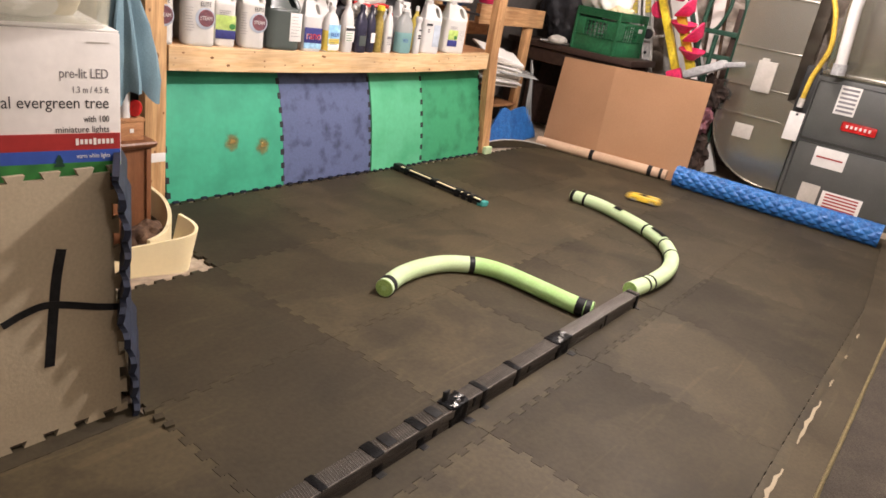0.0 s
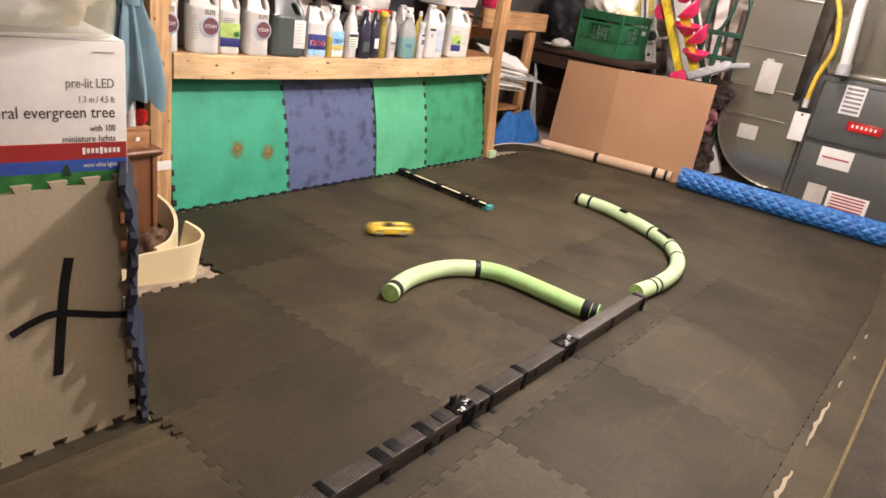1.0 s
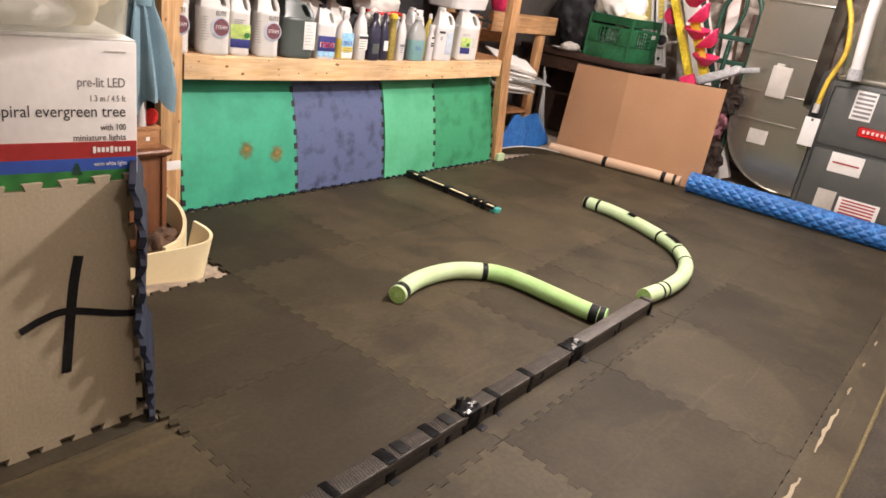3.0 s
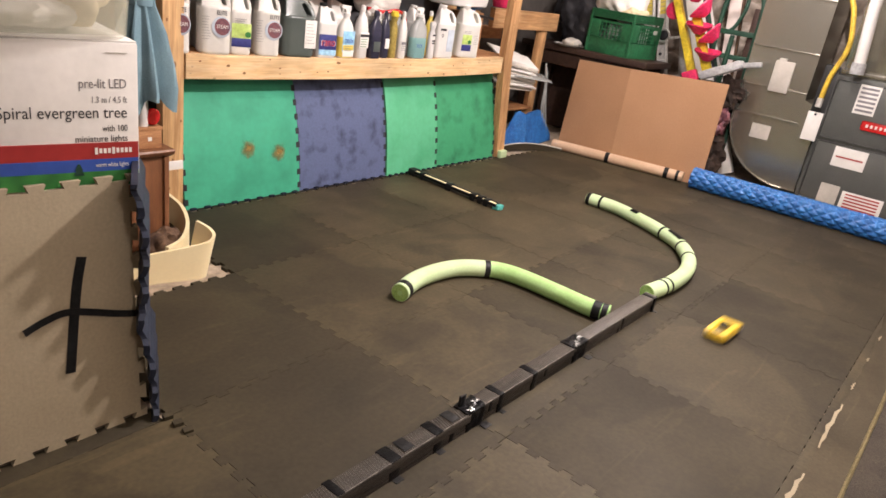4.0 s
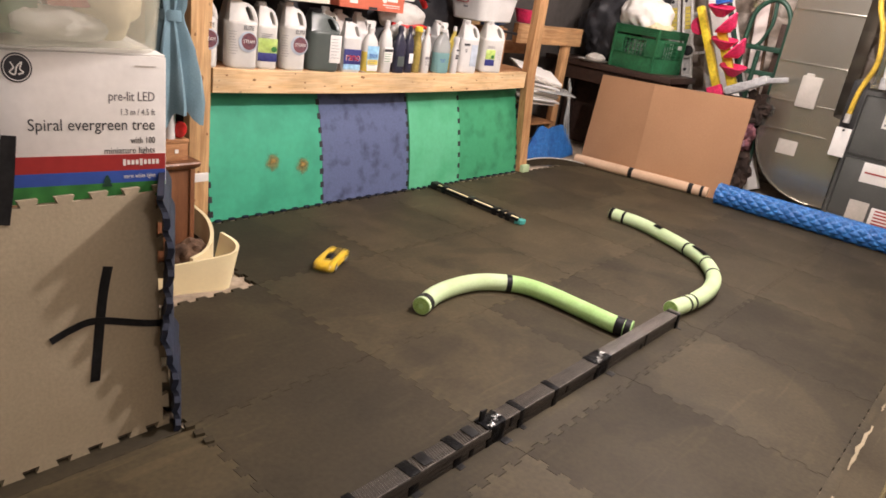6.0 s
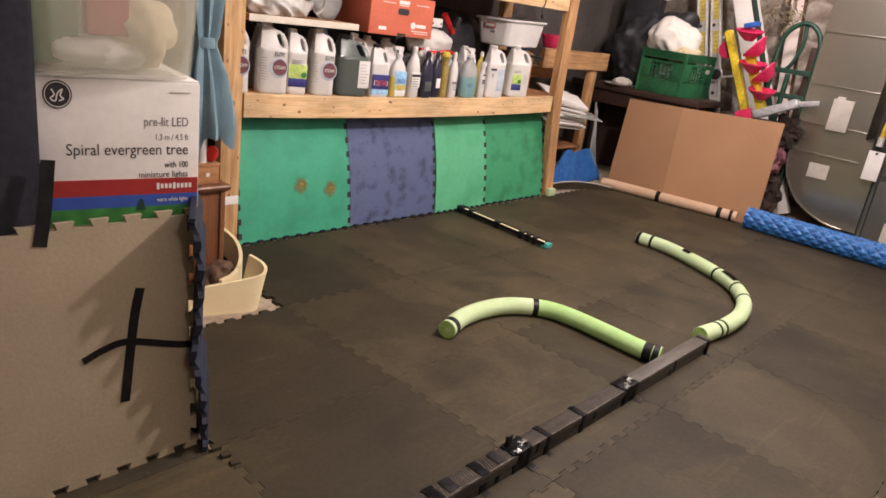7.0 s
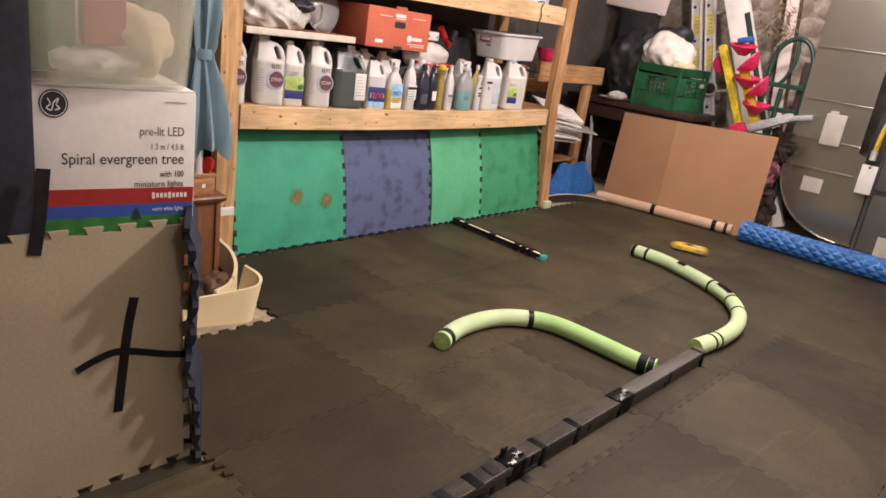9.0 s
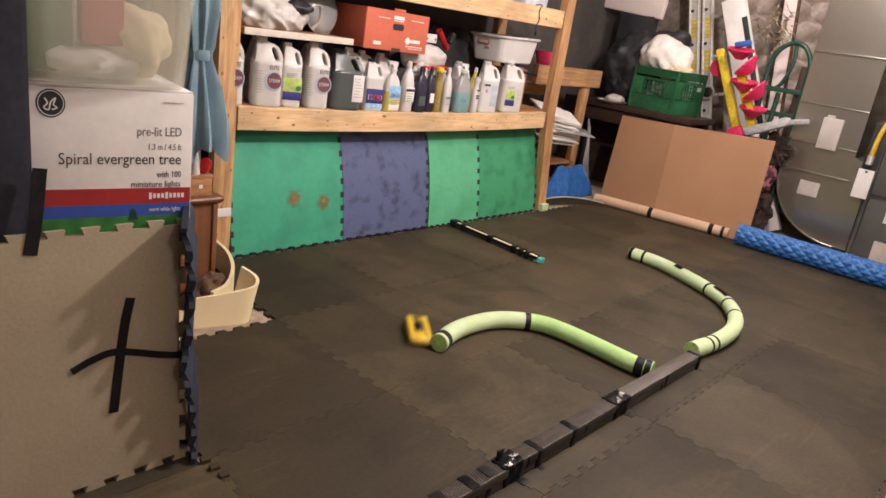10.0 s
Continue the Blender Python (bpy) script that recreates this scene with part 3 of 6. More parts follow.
for k in range(34):
    upper = k % 3 == 2
    x = rng.uniform(-0.4, 1.72)
    z = (1.235 if upper else 0.615 - sag(x)) + rng.uniform(-0.042, 0.042)
    r = rng.choice((0.003, 0.003, 0.004, 0.006))
    part("knot", lathe([(r, 0), (r * 0.9, 0.0012)], 8), "knot", shelf, m=pose(x, SY + 0.0002, z, 90, 0, 0) @ Matrix.Diagonal((1.5, 1, 1, 1)))
for k in range(9):
    r = rng.choice((0.004, 0.005, 0.008))
    part("knot", lathe([(r, 0), (r * 0.9, 0.0012)], 8), "knot", shelf, m=pose(-0.476 + rng.uniform(-0.035, 0.035), SY + 0.0052, 0.1 + 0.14 * k + rng.uniform(-0.05, 0.05), 90, 0, 0) @ Matrix.Diagonal((1, 1.6, 1, 1)))

# ---- foam mats leaning under the shelf ----


def leaning_mat(x0, width, mat, label, top=0.60, bulge=0.02, lean=0.13, left=True, right=True, group="leaning foam mats", dy=0.0):
    th = thing("foam_mat", label, "foam mat", pose(x0, 1.235 + dy, 0.002), group)
    bm = bmesh.new()

    def put(u, v, off):
        s = v / top
        y = lean * s - bulge * math.sin(math.pi * s) + off
        return Vector((u, y, v * 0.985))
    dep = 0.013
    cols = 8
    rows = TEETH * 8
    grid = []
    for r in range(rows + 1):
        v = top * r / rows
        notch = r % 8 in (3, 4, 5)
        line = []
        for c in range(cols + 1):
            u = width * c / cols
            if c == 0 and left and notch:
                u += dep
            if c == cols and right and notch:
                u -= dep
            line.append((u, v))
        grid.append(line)
    front, back = [], []
    for line in grid:
        front.append([bm.verts.new(put(u, v, 0)) for u, v in line])
        back.append([bm.verts.new(put(u, v, 0.012)) for u, v in line])
    for r in range(rows):
        for c in range(cols):
            bm.faces.new((front[r][c], front[r][c + 1], front[r + 1][c + 1], front[r + 1][c]))
            bm.faces.new((back[r][c], back[r + 1][c], back[r + 1][c + 1], back[r][c + 1]))
    for r in range(rows):
        bm.faces.new((front[r][0], front[r + 1][0], back[r + 1][0], back[r][0]))
        bm.faces.new((front[r][cols], back[r][cols], back[r + 1][cols], front[r + 1][cols]))
    for c in range(cols):
        bm.faces.new((front[0][c], back[0][c], back[0][c + 1], front[0][c + 1]))
        bm.faces.new((front[rows][c], front[rows][c + 1], back[rows][c + 1], back[rows][c]))
    part("sheet", bm, mat, th)
    # black blocks in the notches of both sides stand in for shaded gaps
    for side, on in ((0, left), (1, right)):
        if not on:
            continue
        for r in range(0, rows, 8):
            bm = bmesh.new()
            quad = []
            jog = 0.0025 * math.sin(r * 1.7 + x0 * 9)
            for v in (top * (r + 2.35) / rows, top * (r + 5.65) / rows):
                u0, u1 = (-0.006, dep + 0.001 + jog) if side == 0 else (width - dep - 0.001 + jog, width + 0.006)
                quad.append([bm.verts.new(put(u, v, o)) for u, o in ((u0, -0.0015), (u1, -0.0015), (u1, 0.010), (u0, 0.010))])
            for k in range(4):
                bm.faces.new((quad[0][k], quad[0][(k + 1) % 4], quad[1][(k + 1) % 4], quad[1][k]))
            bm.faces.new(quad[0])
            bm.faces.new(quad[1])
            part("gap_fill", bm, "gap_black", th, smooth=False)
    # tabs along the foot
    period = width / TEETH
    for k in range(TEETH):
        part("tab", slab([(-0.24 * period, 0), (0.24 * period, 0), (0.17 * period, 0.008), (-0.17 * period, 0.008)], 0.012, pose(0, 0, 0, 90, 0, 0)), "foam_navy", th,
             m=pose((k + 0.5) * period, -0.0015, 0.0, 0, 0, 0))
    return th


leaning_mat(-0.425, 0.626, "foam_green", "bright green foam mat with two tan stains leaning under the shelf")
leaning_mat(0.206, 0.612, "foam_blue", "slate blue foam mat with dark smudges leaning under the shelf", dy=0.004, left=False)
leaning_mat(0.823, 0.432, "foam_green_pale", "pale green foam mat leaning under the shelf", dy=-0.004, left=False)
leaning_mat(1.26, 0.608, "foam_green_mid", "mid green foam mat leaning under the shelf", dy=0.006, left=False)


# ---- pool noodles ----
def noodle(label, plan, r, mat, bands, ends, patches=()):
    line = spline([(x, y, r) for x, y in plan], 8)
    th = thing("pool_noodle", label, "pool noodle", pose(line[0].x, line[0].y, 0), "pool noodle barriers")
    base = Matrix.Translation((-line[0].x, -line[0].y, 0))
    loc = [base @ p for p in line]
    total = len(loc) - 1
    for name, a, b, mt in ends:
        ia, ib = int(a * total), int(b * total)
        part(name, tube(loc[ia:ib + 1], r, 20), mt, th)
    for f, wide in bands:
        i = f * total
        k = int(min(i, total - 1))
        p = loc[k].lerp(loc[k + 1], i - k)
        d = (loc[k + 1] - loc[k]).normalized()
        part("tape_band", tube([p - d * wide / 2, p + d * wide / 2], r + 0.0016, 20), "tape", th, "black tape band")
    for f0, f1, a0, a1 in patches:
        bm = bmesh.new()
        rows = []
        for k in range(7):
            i = (f0 + (f1 - f0) * k / 6) * total
            j = int(min(i, total - 1))
            p, d = loc[j].lerp(loc[j + 1], i - j), (loc[j + 1] - loc[j]).normalized()
            s = Vector((d.y, -d.x, 0))
            rows.append([bm.verts.new(p + (s * math.cos(math.radians(a0 + (a1 - a0) * q / 6)) + Vector((0, 0, 1)) * math.sin(math.radians(a0 + (a1 - a0) * q / 6))) * (r + 0.003)) for q in range(7)])
        for a, b in zip(rows, rows[1:]):
            for q in range(6):
                bm.faces.new((a[q], a[q + 1], b[q + 1], b[q]))
        bmesh.ops.solidify(bm, geom=bm.faces[:], thickness=0.002)
        part("tape_patch", bm, "tape", th, "black tape patch")
    d = (loc[0] - loc[1]).normalized()
    part("end_face", tube([loc[0] + d * 0.0004, loc[0] + d * 0.002], r * 0.93, 20), "noodle_end", th)
    part("core_hole", tube([loc[0] + d * 0.002, loc[0] + d * 0.0026], r * 0.3, 12), "noodle_deep", th)
    return th


noodle("curved lime green pool noodle with black tape bands on the mats",
       [(-0.266, 0.108), (-0.149, 0.146), (-0.027, 0.155), (0.088, 0.136), (0.173, 0.085), (0.235, 0.012), (0.258, -0.087), (0.26, -0.244), (0.258, -0.38), (0.275, -0.455)],
       0.034, "noodle", [(0.026, 0.026), (0.485, 0.022), (0.93, 0.032), (0.975, 0.022)],
       [("curved_half", 0, 0.487, "noodle"), ("straight_half", 0.487, 1, "noodle_deep")])
noodle("curved pale green pool noodle patched with black tape on the mats",
       [(0.60, -0.462), (0.70, -0.475), (0.814, -0.484), (0.983, -0.474), (1.168, -0.418), (1.339, -0.303), (1.44, -0.161), (1.522, 0.008), (1.58, 0.175), (1.583, 0.35)],
       0.034, "noodle", [(0.12, 0.012), (0.165, 0.012), (0.45, 0.012), (0.53, 0.012), (0.65, 0.013), (0.945, 0.014), (0.992, 0.02)],
       [("foam_body", 0, 1, "noodle")], [(0.545, 0.625, 62, 118), (0.775, 0.81, 78, 128)])

# ---- taped divider beam ----
RIBS = 0.008
beam = thing("divider_beam", "low grey foam divider bound with woven and black tape across the mats", "track divider", pose(-0.35, -0.5, 0))
# three lengths of stacked foam strips, butted at taped joints
for x0, x1, y, top in ((-1.62, -0.66, -0.002, "beam_foam"), (-0.655, -0.09, 0.0, "beam_foam"), (-0.085, 0.55, 0.004, "beam_smooth")):
    mid, run = (x0 + x1) / 2 + 0.35, x1 - x0
    for k, (z0, z1, out) in enumerate(((0.0, 0.0125, 0.0), (0.0132, 0.026, -0.0008), (0.0267, 0.040, 0.0006), (0.0407, 0.056, 0.0))):
        part("segment", box((mid + 0.002 * k, y - out, (z0 + z1) / 2), (run, 0.049, z1 - z0), 0.0022), top, beam)
    part("film_wrap", box((mid, y - 0.0262, 0.042), (run - 0.02, 0.0012, 0.024), 0.0004), top, beam)
    # thin pale line paints the highlight on the top front edge
    part("edge_highlight", tube([(mid - run / 2 + 0.02, y - 0.0245, 0.0562), (mid, y - 0.0248, 0.0558), (mid + run / 2 - 0.02, y - 0.0245, 0.0562)], 0.0013, 6), "beam_highlight", beam, "painted highlight line along the beam's top edge")
rng_b = random.Random(17)
for x0, x1, y in ((-1.60, -0.69, -0.002), (-0.61, -0.13, 0.0)):
    bm = bmesh.new()
    x = x0
    while x < x1:
        w = min(rng_b.uniform(0.05, 0.12), x1 - x)
        lift = rng_b.uniform(0.0004, 0.0016)
        lean = rng_b.uniform(0.006, 0.014)
        k = 0.0
        while k < w:
            dx = rng_b.uniform(-0.0007, 0.0007)
            for lo, hi, za, zb in ((0, 0.005, -0.003, 0), (0.005, RIBS, 0, -0.003)):
                bm.faces.new([bm.verts.new((x + k + dx + p + 0.35 + sl, y + q, 0.0562 + lift + h)) for p, q, sl, h in ((lo, -0.023, 0, za), (hi, -0.023, 0, zb), (hi, 0.023, lean, zb), (lo, 0.023, lean, za))])
            k += RIBS
        x += w
    part("ribbed_tape", bm, "beam_ribs", beam, "ribbed grey woven tape", smooth=False)
# full wraps, some with a tail stuck to the mat
for x, w, tail in ((-1.30, 0.03, 1), (-1.13, 0.022, 0), (-0.958, 0.034, 1), (-0.80, 0.030, 1), (-0.528, 0.022, 1), (-0.352, 0.024, 0), (0.525, 0.018, 1)):
    part("tape_wrap", box((x + 0.35, -0.001, 0.0289), (w, 0.0538, 0.0588), 0.0012), "tape_gloss", beam, "black tape wrap")
    if tail:
        part("tape_tail", crumple(box((x + 0.356, -0.034, 0.0018), (w * 0.8, 0.020, 0.0016), 0.0005), 0.0008, 60, x, 2), "tape", beam)
# short pieces on the front and on the top
for x, w, z, h in ((-0.745, 0.018, 0.016, 0.022), (-0.715, 0.016, 0.042, 0.026), (-0.578, 0.015, 0.040, 0.030), (-0.288, 0.014, 0.034, 0.022), (0.215, 0.014, 0.018, 0.020), (0.245, 0.016, 0.034, 0.044)):
    part("front_patch", box((x + 0.35, -0.0272, z), (w, 0.0016, h), 0.0005), "tape_gloss", beam)
for x, w in ((-0.905, 0.034), (-0.728, 0.032)):
    part("top_patch", box((x + 0.35, 0.001, 0.0588), (w, 0.044, 0.0014), 0.0005), "tape", beam)
# crumpled joints
for x, w, y in ((-0.645, 0.080, -0.001), (-0.07, 0.095, 0.001)):
    part("joint_wrap", crumple(box((x + 0.35, y, 0.0295), (w, 0.056, 0.0625), 0.005), 0.004, 45, x * 3, 6), "tape_gloss", beam, "crumpled black joint tape")
    # silvery slivers paint the gloss highlights on top of each joint
    for k in range(3):
        part("crumpled_tape", crumple(box((x + 0.35 + (k - 1) * w * 0.28, y - 0.020 + 0.010 * k, 0.0630), (w * 0.30, 0.012, 0.002), 0.001), 0.006, 110, x + k, 4), "tape_glint", beam, "crumpled tape sliver painted as a highlight")
    part("tape_tail", crumple(box((x + 0.35 + w * 0.42, -0.042, 0.0022), (0.030, 0.024, 0.0018), 0.0005), 0.001, 60, x, 2), "tape", beam)
part("tape_flag", crumple(box((-0.315, 0.012, 0.074), (0.024, 0.006, 0.034), 0.001), 0.003, 50, 3, 1), "tape", beam)

# ---- taped bundle of foam offcuts ----
stick = thing("foam_bundle", "thin bundle of foam strips bound with black tape on the mats", "foam strip", pose(1.0, 1.2, 0, 0, 0, -93.5))
for k, (dy, dz, mt) in enumerate(((0.012, 0.01, "beam_foam"), (-0.013, 0.009, "beam_layer"), (-0.006, 0.027, "cream_foam"), (0.014, 0.031, "beam_foam"), (-0.016, 0.025, "tape"))):
    part("strip", box((0.32 + 0.006 * k, dy, dz), (0.62, 0.016, 0.014), 0.003), mt, stick)
for x, w in ((0.02, 0.05), (0.10, 0.03), (0.31, 0.04), (0.49, 0.035), (0.54, 0.03), (0.585, 0.03)):
    part("tape_wrap", box((x, 0, 0.02), (w, 0.052, 0.04), 0.006), "tape", stick)
part("teal_tip", crumple(box((0.645, 0.004, 0.014), (0.05, 0.045, 0.026), 0.004), 0.005, 40, 2, 2), "teal_foam", stick, "torn teal foam tip")

# ---- blue roll ----
roll = thing("foam_roll", "long rolled blue diamond-textured plastic mat lying at the floor edge", "rolled mat", pose(2.73, 0.17, 0.0, 0, 0, -87.4))
bm = bmesh.new()
L, R = 1.27, 0.066
nu, nv = 260, 64
rings = []
for a in range(nu + 1):
    u = a / nu * L
    ring = []
    for b in range(nv):
        t = b / nv * math.tau
        q = min(abs(math.sin(u * 42 + t * 4)), abs(math.sin(u * 42 - t * 4)))
        rr = R - 0.004 + 0.011 * q + 0.003 * noise.noise(Vector((u * 3, math.cos(t), math.sin(t))))
        ring.append(bm.verts.new((u, rr * math.cos(t), R + rr * math.sin(t))))
    rings.append(ring)
for a in range(nu):
    for b in range(nv):
        bm.faces.new((rings[a][b], rings[a][(b + 1) % nv], rings[a + 1][(b + 1) % nv], rings[a + 1][b]))
bm.faces.new(rings[0])
bm.faces.new(rings[-1])
part("rolled_sheet", bm, "blue_wrap", roll)
spiral = [(-0.002, (0.012 + 0.048 * k / 60) * math.cos(k * 0.42), R + (0.012 + 0.048 * k / 60) * math.sin(k * 0.42)) for k in range(61)]
part("roll_edge", tube(spiral, 0.0025, 6), "foam_navy", roll)

# ---- leaning cardboard and its tube ----
card = thing("cardboard_sheet", "large creased brown cardboard sheet leaning against the workbench", "cardboard", pose(2.72, 1.24, 0))
bm = bmesh.new()
c_bl, c_br, c_tl, c_tr = Vector((0, 0, 0)), Vector((0.11, -1.10, 0)), Vector((0.12, 0.025, 0.652)), Vector((0.20, -1.075, 0.69))
fold_b, fold_t = c_bl.lerp(c_br, 0.42) + Vector((-0.07, 0, 0)), c_tl.lerp(c_tr, 0.40) + Vector((-0.07, 0, 0))
for quad, nm in (((c_bl, fold_b, fold_t, c_tl), "panel"), ((fold_b, c_br, c_tr, fold_t), "panel")):
    b2 = bmesh.new()
    back = Vector((0.006, 0, 0))
    vs = [b2.verts.new(q) for q in quad]
    ws = [b2.verts.new(q + back) for q in quad]
    b2.faces.new(vs)
    b2.faces.new(ws)
    for k in range(4):
        b2.faces.new((vs[k], vs[(k + 1) % 4], ws[(k + 1) % 4], ws[k]))
    part(nm, b2, "cardboard", card, smooth=False)
bm.free()
ctube = thing("cardboard_tube", "brown cardboard tube with black tape along the floor edge", "cardboard tube", pose(2.615, 1.2, 0))
line = [Vector((0, 0.02, 0.036)).lerp(Vector((0.165, -0.95, 0.036)), k / 6) for k in range(7)]
part("tube_wall", tube(line, 0.036, 20), "cardboard_tube", ctube)
for f, w in ((0.44, 0.03), (0.88, 0.03), (0.96, 0.02)):
    p = line[0].lerp(line[-1], f)
    d = (line[-1] - line[0]).normalized()
    part("tape_band", tube([p - d * w / 2, p + d * w / 2], 0.0376, 20), "tape", ctube)
part("tape_strip", box((0.03, -0.45, 0.012), (0.012, 0.22, 0.006), 0.001, pose(0, 0, 0, 0, 0, 9.6)), "tape", ctube)

# ---- furnace and return duct ----
furnace = thing("furnace", "dark grey gas furnace with white paper labels and pipes", "furnace", pose(3.27, -0.80, -0.012))
part("cabinet", box((0.35, 0, 0.44), (0.70, 0.86, 0.88), 0.012), "furnace_paint", furnace)
part("upper_door", box((-0.006, 0.0, 0.66), (0.014, 0.80, 0.38), 0.02), "furnace_paint", furnace, "dark grey access panel")
part("lower_door", box((-0.006, 0.0, 0.25), (0.014, 0.80, 0.40), 0.02), "furnace_paint", furnace, "dark grey access panel")
part("plenum", box((0.37, 0.0, 1.6), (0.62, 0.80, 1.42), 0.006), "galvanised", furnace, "galvanised supply plenum")
part("plenum_flange", box((0.36, 0.0, 0.90), (0.68, 0.84, 0.03), 0.006), "galvanised", furnace)
part("side_recess", box((0.02, 0.455, 0.68), (0.05, 0.10, 0.5), 0.024), "furnace_black", furnace)
part("badge", box((-0.016, 0.075, 0.60), (0.006, 0.21, 0.06), 0.012), "red_shiny", furnace, "red oval maker's badge")
for i in range(6):
    part("badge_mark", box((-0.0198, 0.145 - i * 0.027, 0.60), (0.002, 0.014, 0.020), 0.001), "pale_pink", furnace)
for y, z, w, h, lines, mt in ((0.195, 0.755, 0.125, 0.185, 6, "paper"), (0.175, 0.37, 0.20, 0.13, 1, "paper"), (0.225, 0.105, 0.12, 0.15, 0, "paper_grey"), (0.02, 0.10, 0.25, 0.12, 5, "paper"), (-0.21, 0.71, 0.10, 0.13, 2, "paper")):
    part("label", box((-0.0145, y, z), (0.0024, w, h), 0.0006), mt, furnace, "white printed paper label")
    for i in range(lines):
        part("print_bar", box((-0.0162, y, z + h / 2 - h * (i + 0.8) / (lines + 0.6)), (0.001, w * 0.82, h * 0.06 + 0.003), 0), "print_red" if w > 0.18 else "ink_grey", furnace)
part("vent_pipe", tube([(-0.06, 0.30, 0.93), (-0.06, 0.33, 1.3), (-0.06, 0.33, 2.3)], 0.035, 18), "white_plastic", furnace, "white plastic vent pipe")
part("pipe_collar", tube([(-0.06, 0.30, 0.90), (-0.06, 0.303, 0.97)], 0.043, 18), "grey_plastic", furnace)
part("gas_hose", tube(spline([(-0.05, 0.455, 0.70), (-0.06, 0.44, 0.86), (-0.06, 0.395, 1.05), (-0.06, 0.43, 1.25), (-0.04, 0.51, 1.5), (0.0, 0.56, 2.3)], 6), 0.016, 10), "gas_yellow", furnace, "yellow coated gas hose")
part("hose_fitting", tube([(-0.05, 0.455, 0.655), (-0.05, 0.455, 0.715)], 0.02, 8), "aluminium", furnace)
part("hang_tag", box((-0.04, 0.455, 0.525), (0.004, 0.095, 0.19), 0.002, None), "paper", furnace, "white hanging service tag")
part("tag_hole", tube([(-0.0425, 0.455, 0.605), (-0.0445, 0.455, 0.605)], 0.008, 10), "ink", furnace)

duct = thing("air_duct", "galvanised sheet metal return air duct with rounded boot", "air duct", pose(3.30, 0, 0))
outline = [(0.20, 2.30), (0.20, 0.47)] + [(-0.27 + 0.47 * math.cos(radians(a)), 0.47 - 0.43 * math.sin(radians(a))) for a in range(8, 91, 6)] + [(-0.36, 0.04), (-0.36, 0.62), (-0.24, 0.66), (-0.24, 2.30)]
part("duct_body", slab([(y, z) for y, z in outline], 0.42, Matrix(((0, 0, 1, 0), (1, 0, 0, 0), (0, 1, 0, 0), (0, 0, 0, 1)))), "galvanised", duct)
for z, w in ((0.50, 0.016), (0.70, 0.008), (0.96, 0.008), (1.30, 0.012)):
    part("seam", box((-0.004, -0.02, z), (0.010, 0.445, w), 0.003, None), "galvanised", duct)
rim = [(-0.004, 0.20 - 0.001, 0.50)] + [(-0.004, -0.27 + 0.47 * math.cos(radians(a)), 0.47 - 0.43 * math.sin(radians(a))) for a in range(0, 91, 6)]
part("boot_rim", tube(rim, 0.006, 6), "galvanised", duct)
part("filter_cover", box((-0.012, -0.05, 0.78), (0.02, 0.13, 0.21), 0.008), "paper_grey", duct, "white plastic control box")
part("cover_clip", box((-0.012, -0.03, 0.892), (0.016, 0.05, 0.02), 0.004), "paper_grey", duct)
part("sticker", box((-0.003, -0.02, 0.39), (0.003, 0.13, 0.10), 0.0005), "paper_grey", duct, "faded paper sticker")

# ---- stains on the leaning mats ----
def soil(mat_x, spots, name, material_name, label):
    owner = next(o for o in scene.objects if o.name.startswith("foam_mat") and o.parent is None and abs(o.location.x - mat_x) < 0.003)
    for x, z, r in spots:
        s = z / 0.60
        y = 0.13 * s - 0.02 * math.sin(math.pi * s) - 0.0018
        slope = math.degrees(math.atan2(0.13 - 0.02 * math.pi * math.cos(math.pi * s), 0.6))
        ring = [(r * 1.5 * math.cos(k / 20 * math.tau), r * 1.5 * math.sin(k / 20 * math.tau)) for k in range(20)]
        part(name, slab(ring, 0.0006), material_name, owner, label, m=pose(x, y, z, 90 - slope, 0, 0))


soil(-0.425, ((0.335, 0.235, 0.037), (0.505, 0.205, 0.033)), "stain", "stain", "dried tan glue stain")

# ---- jugs and bottles ----
DECK = 0.6655


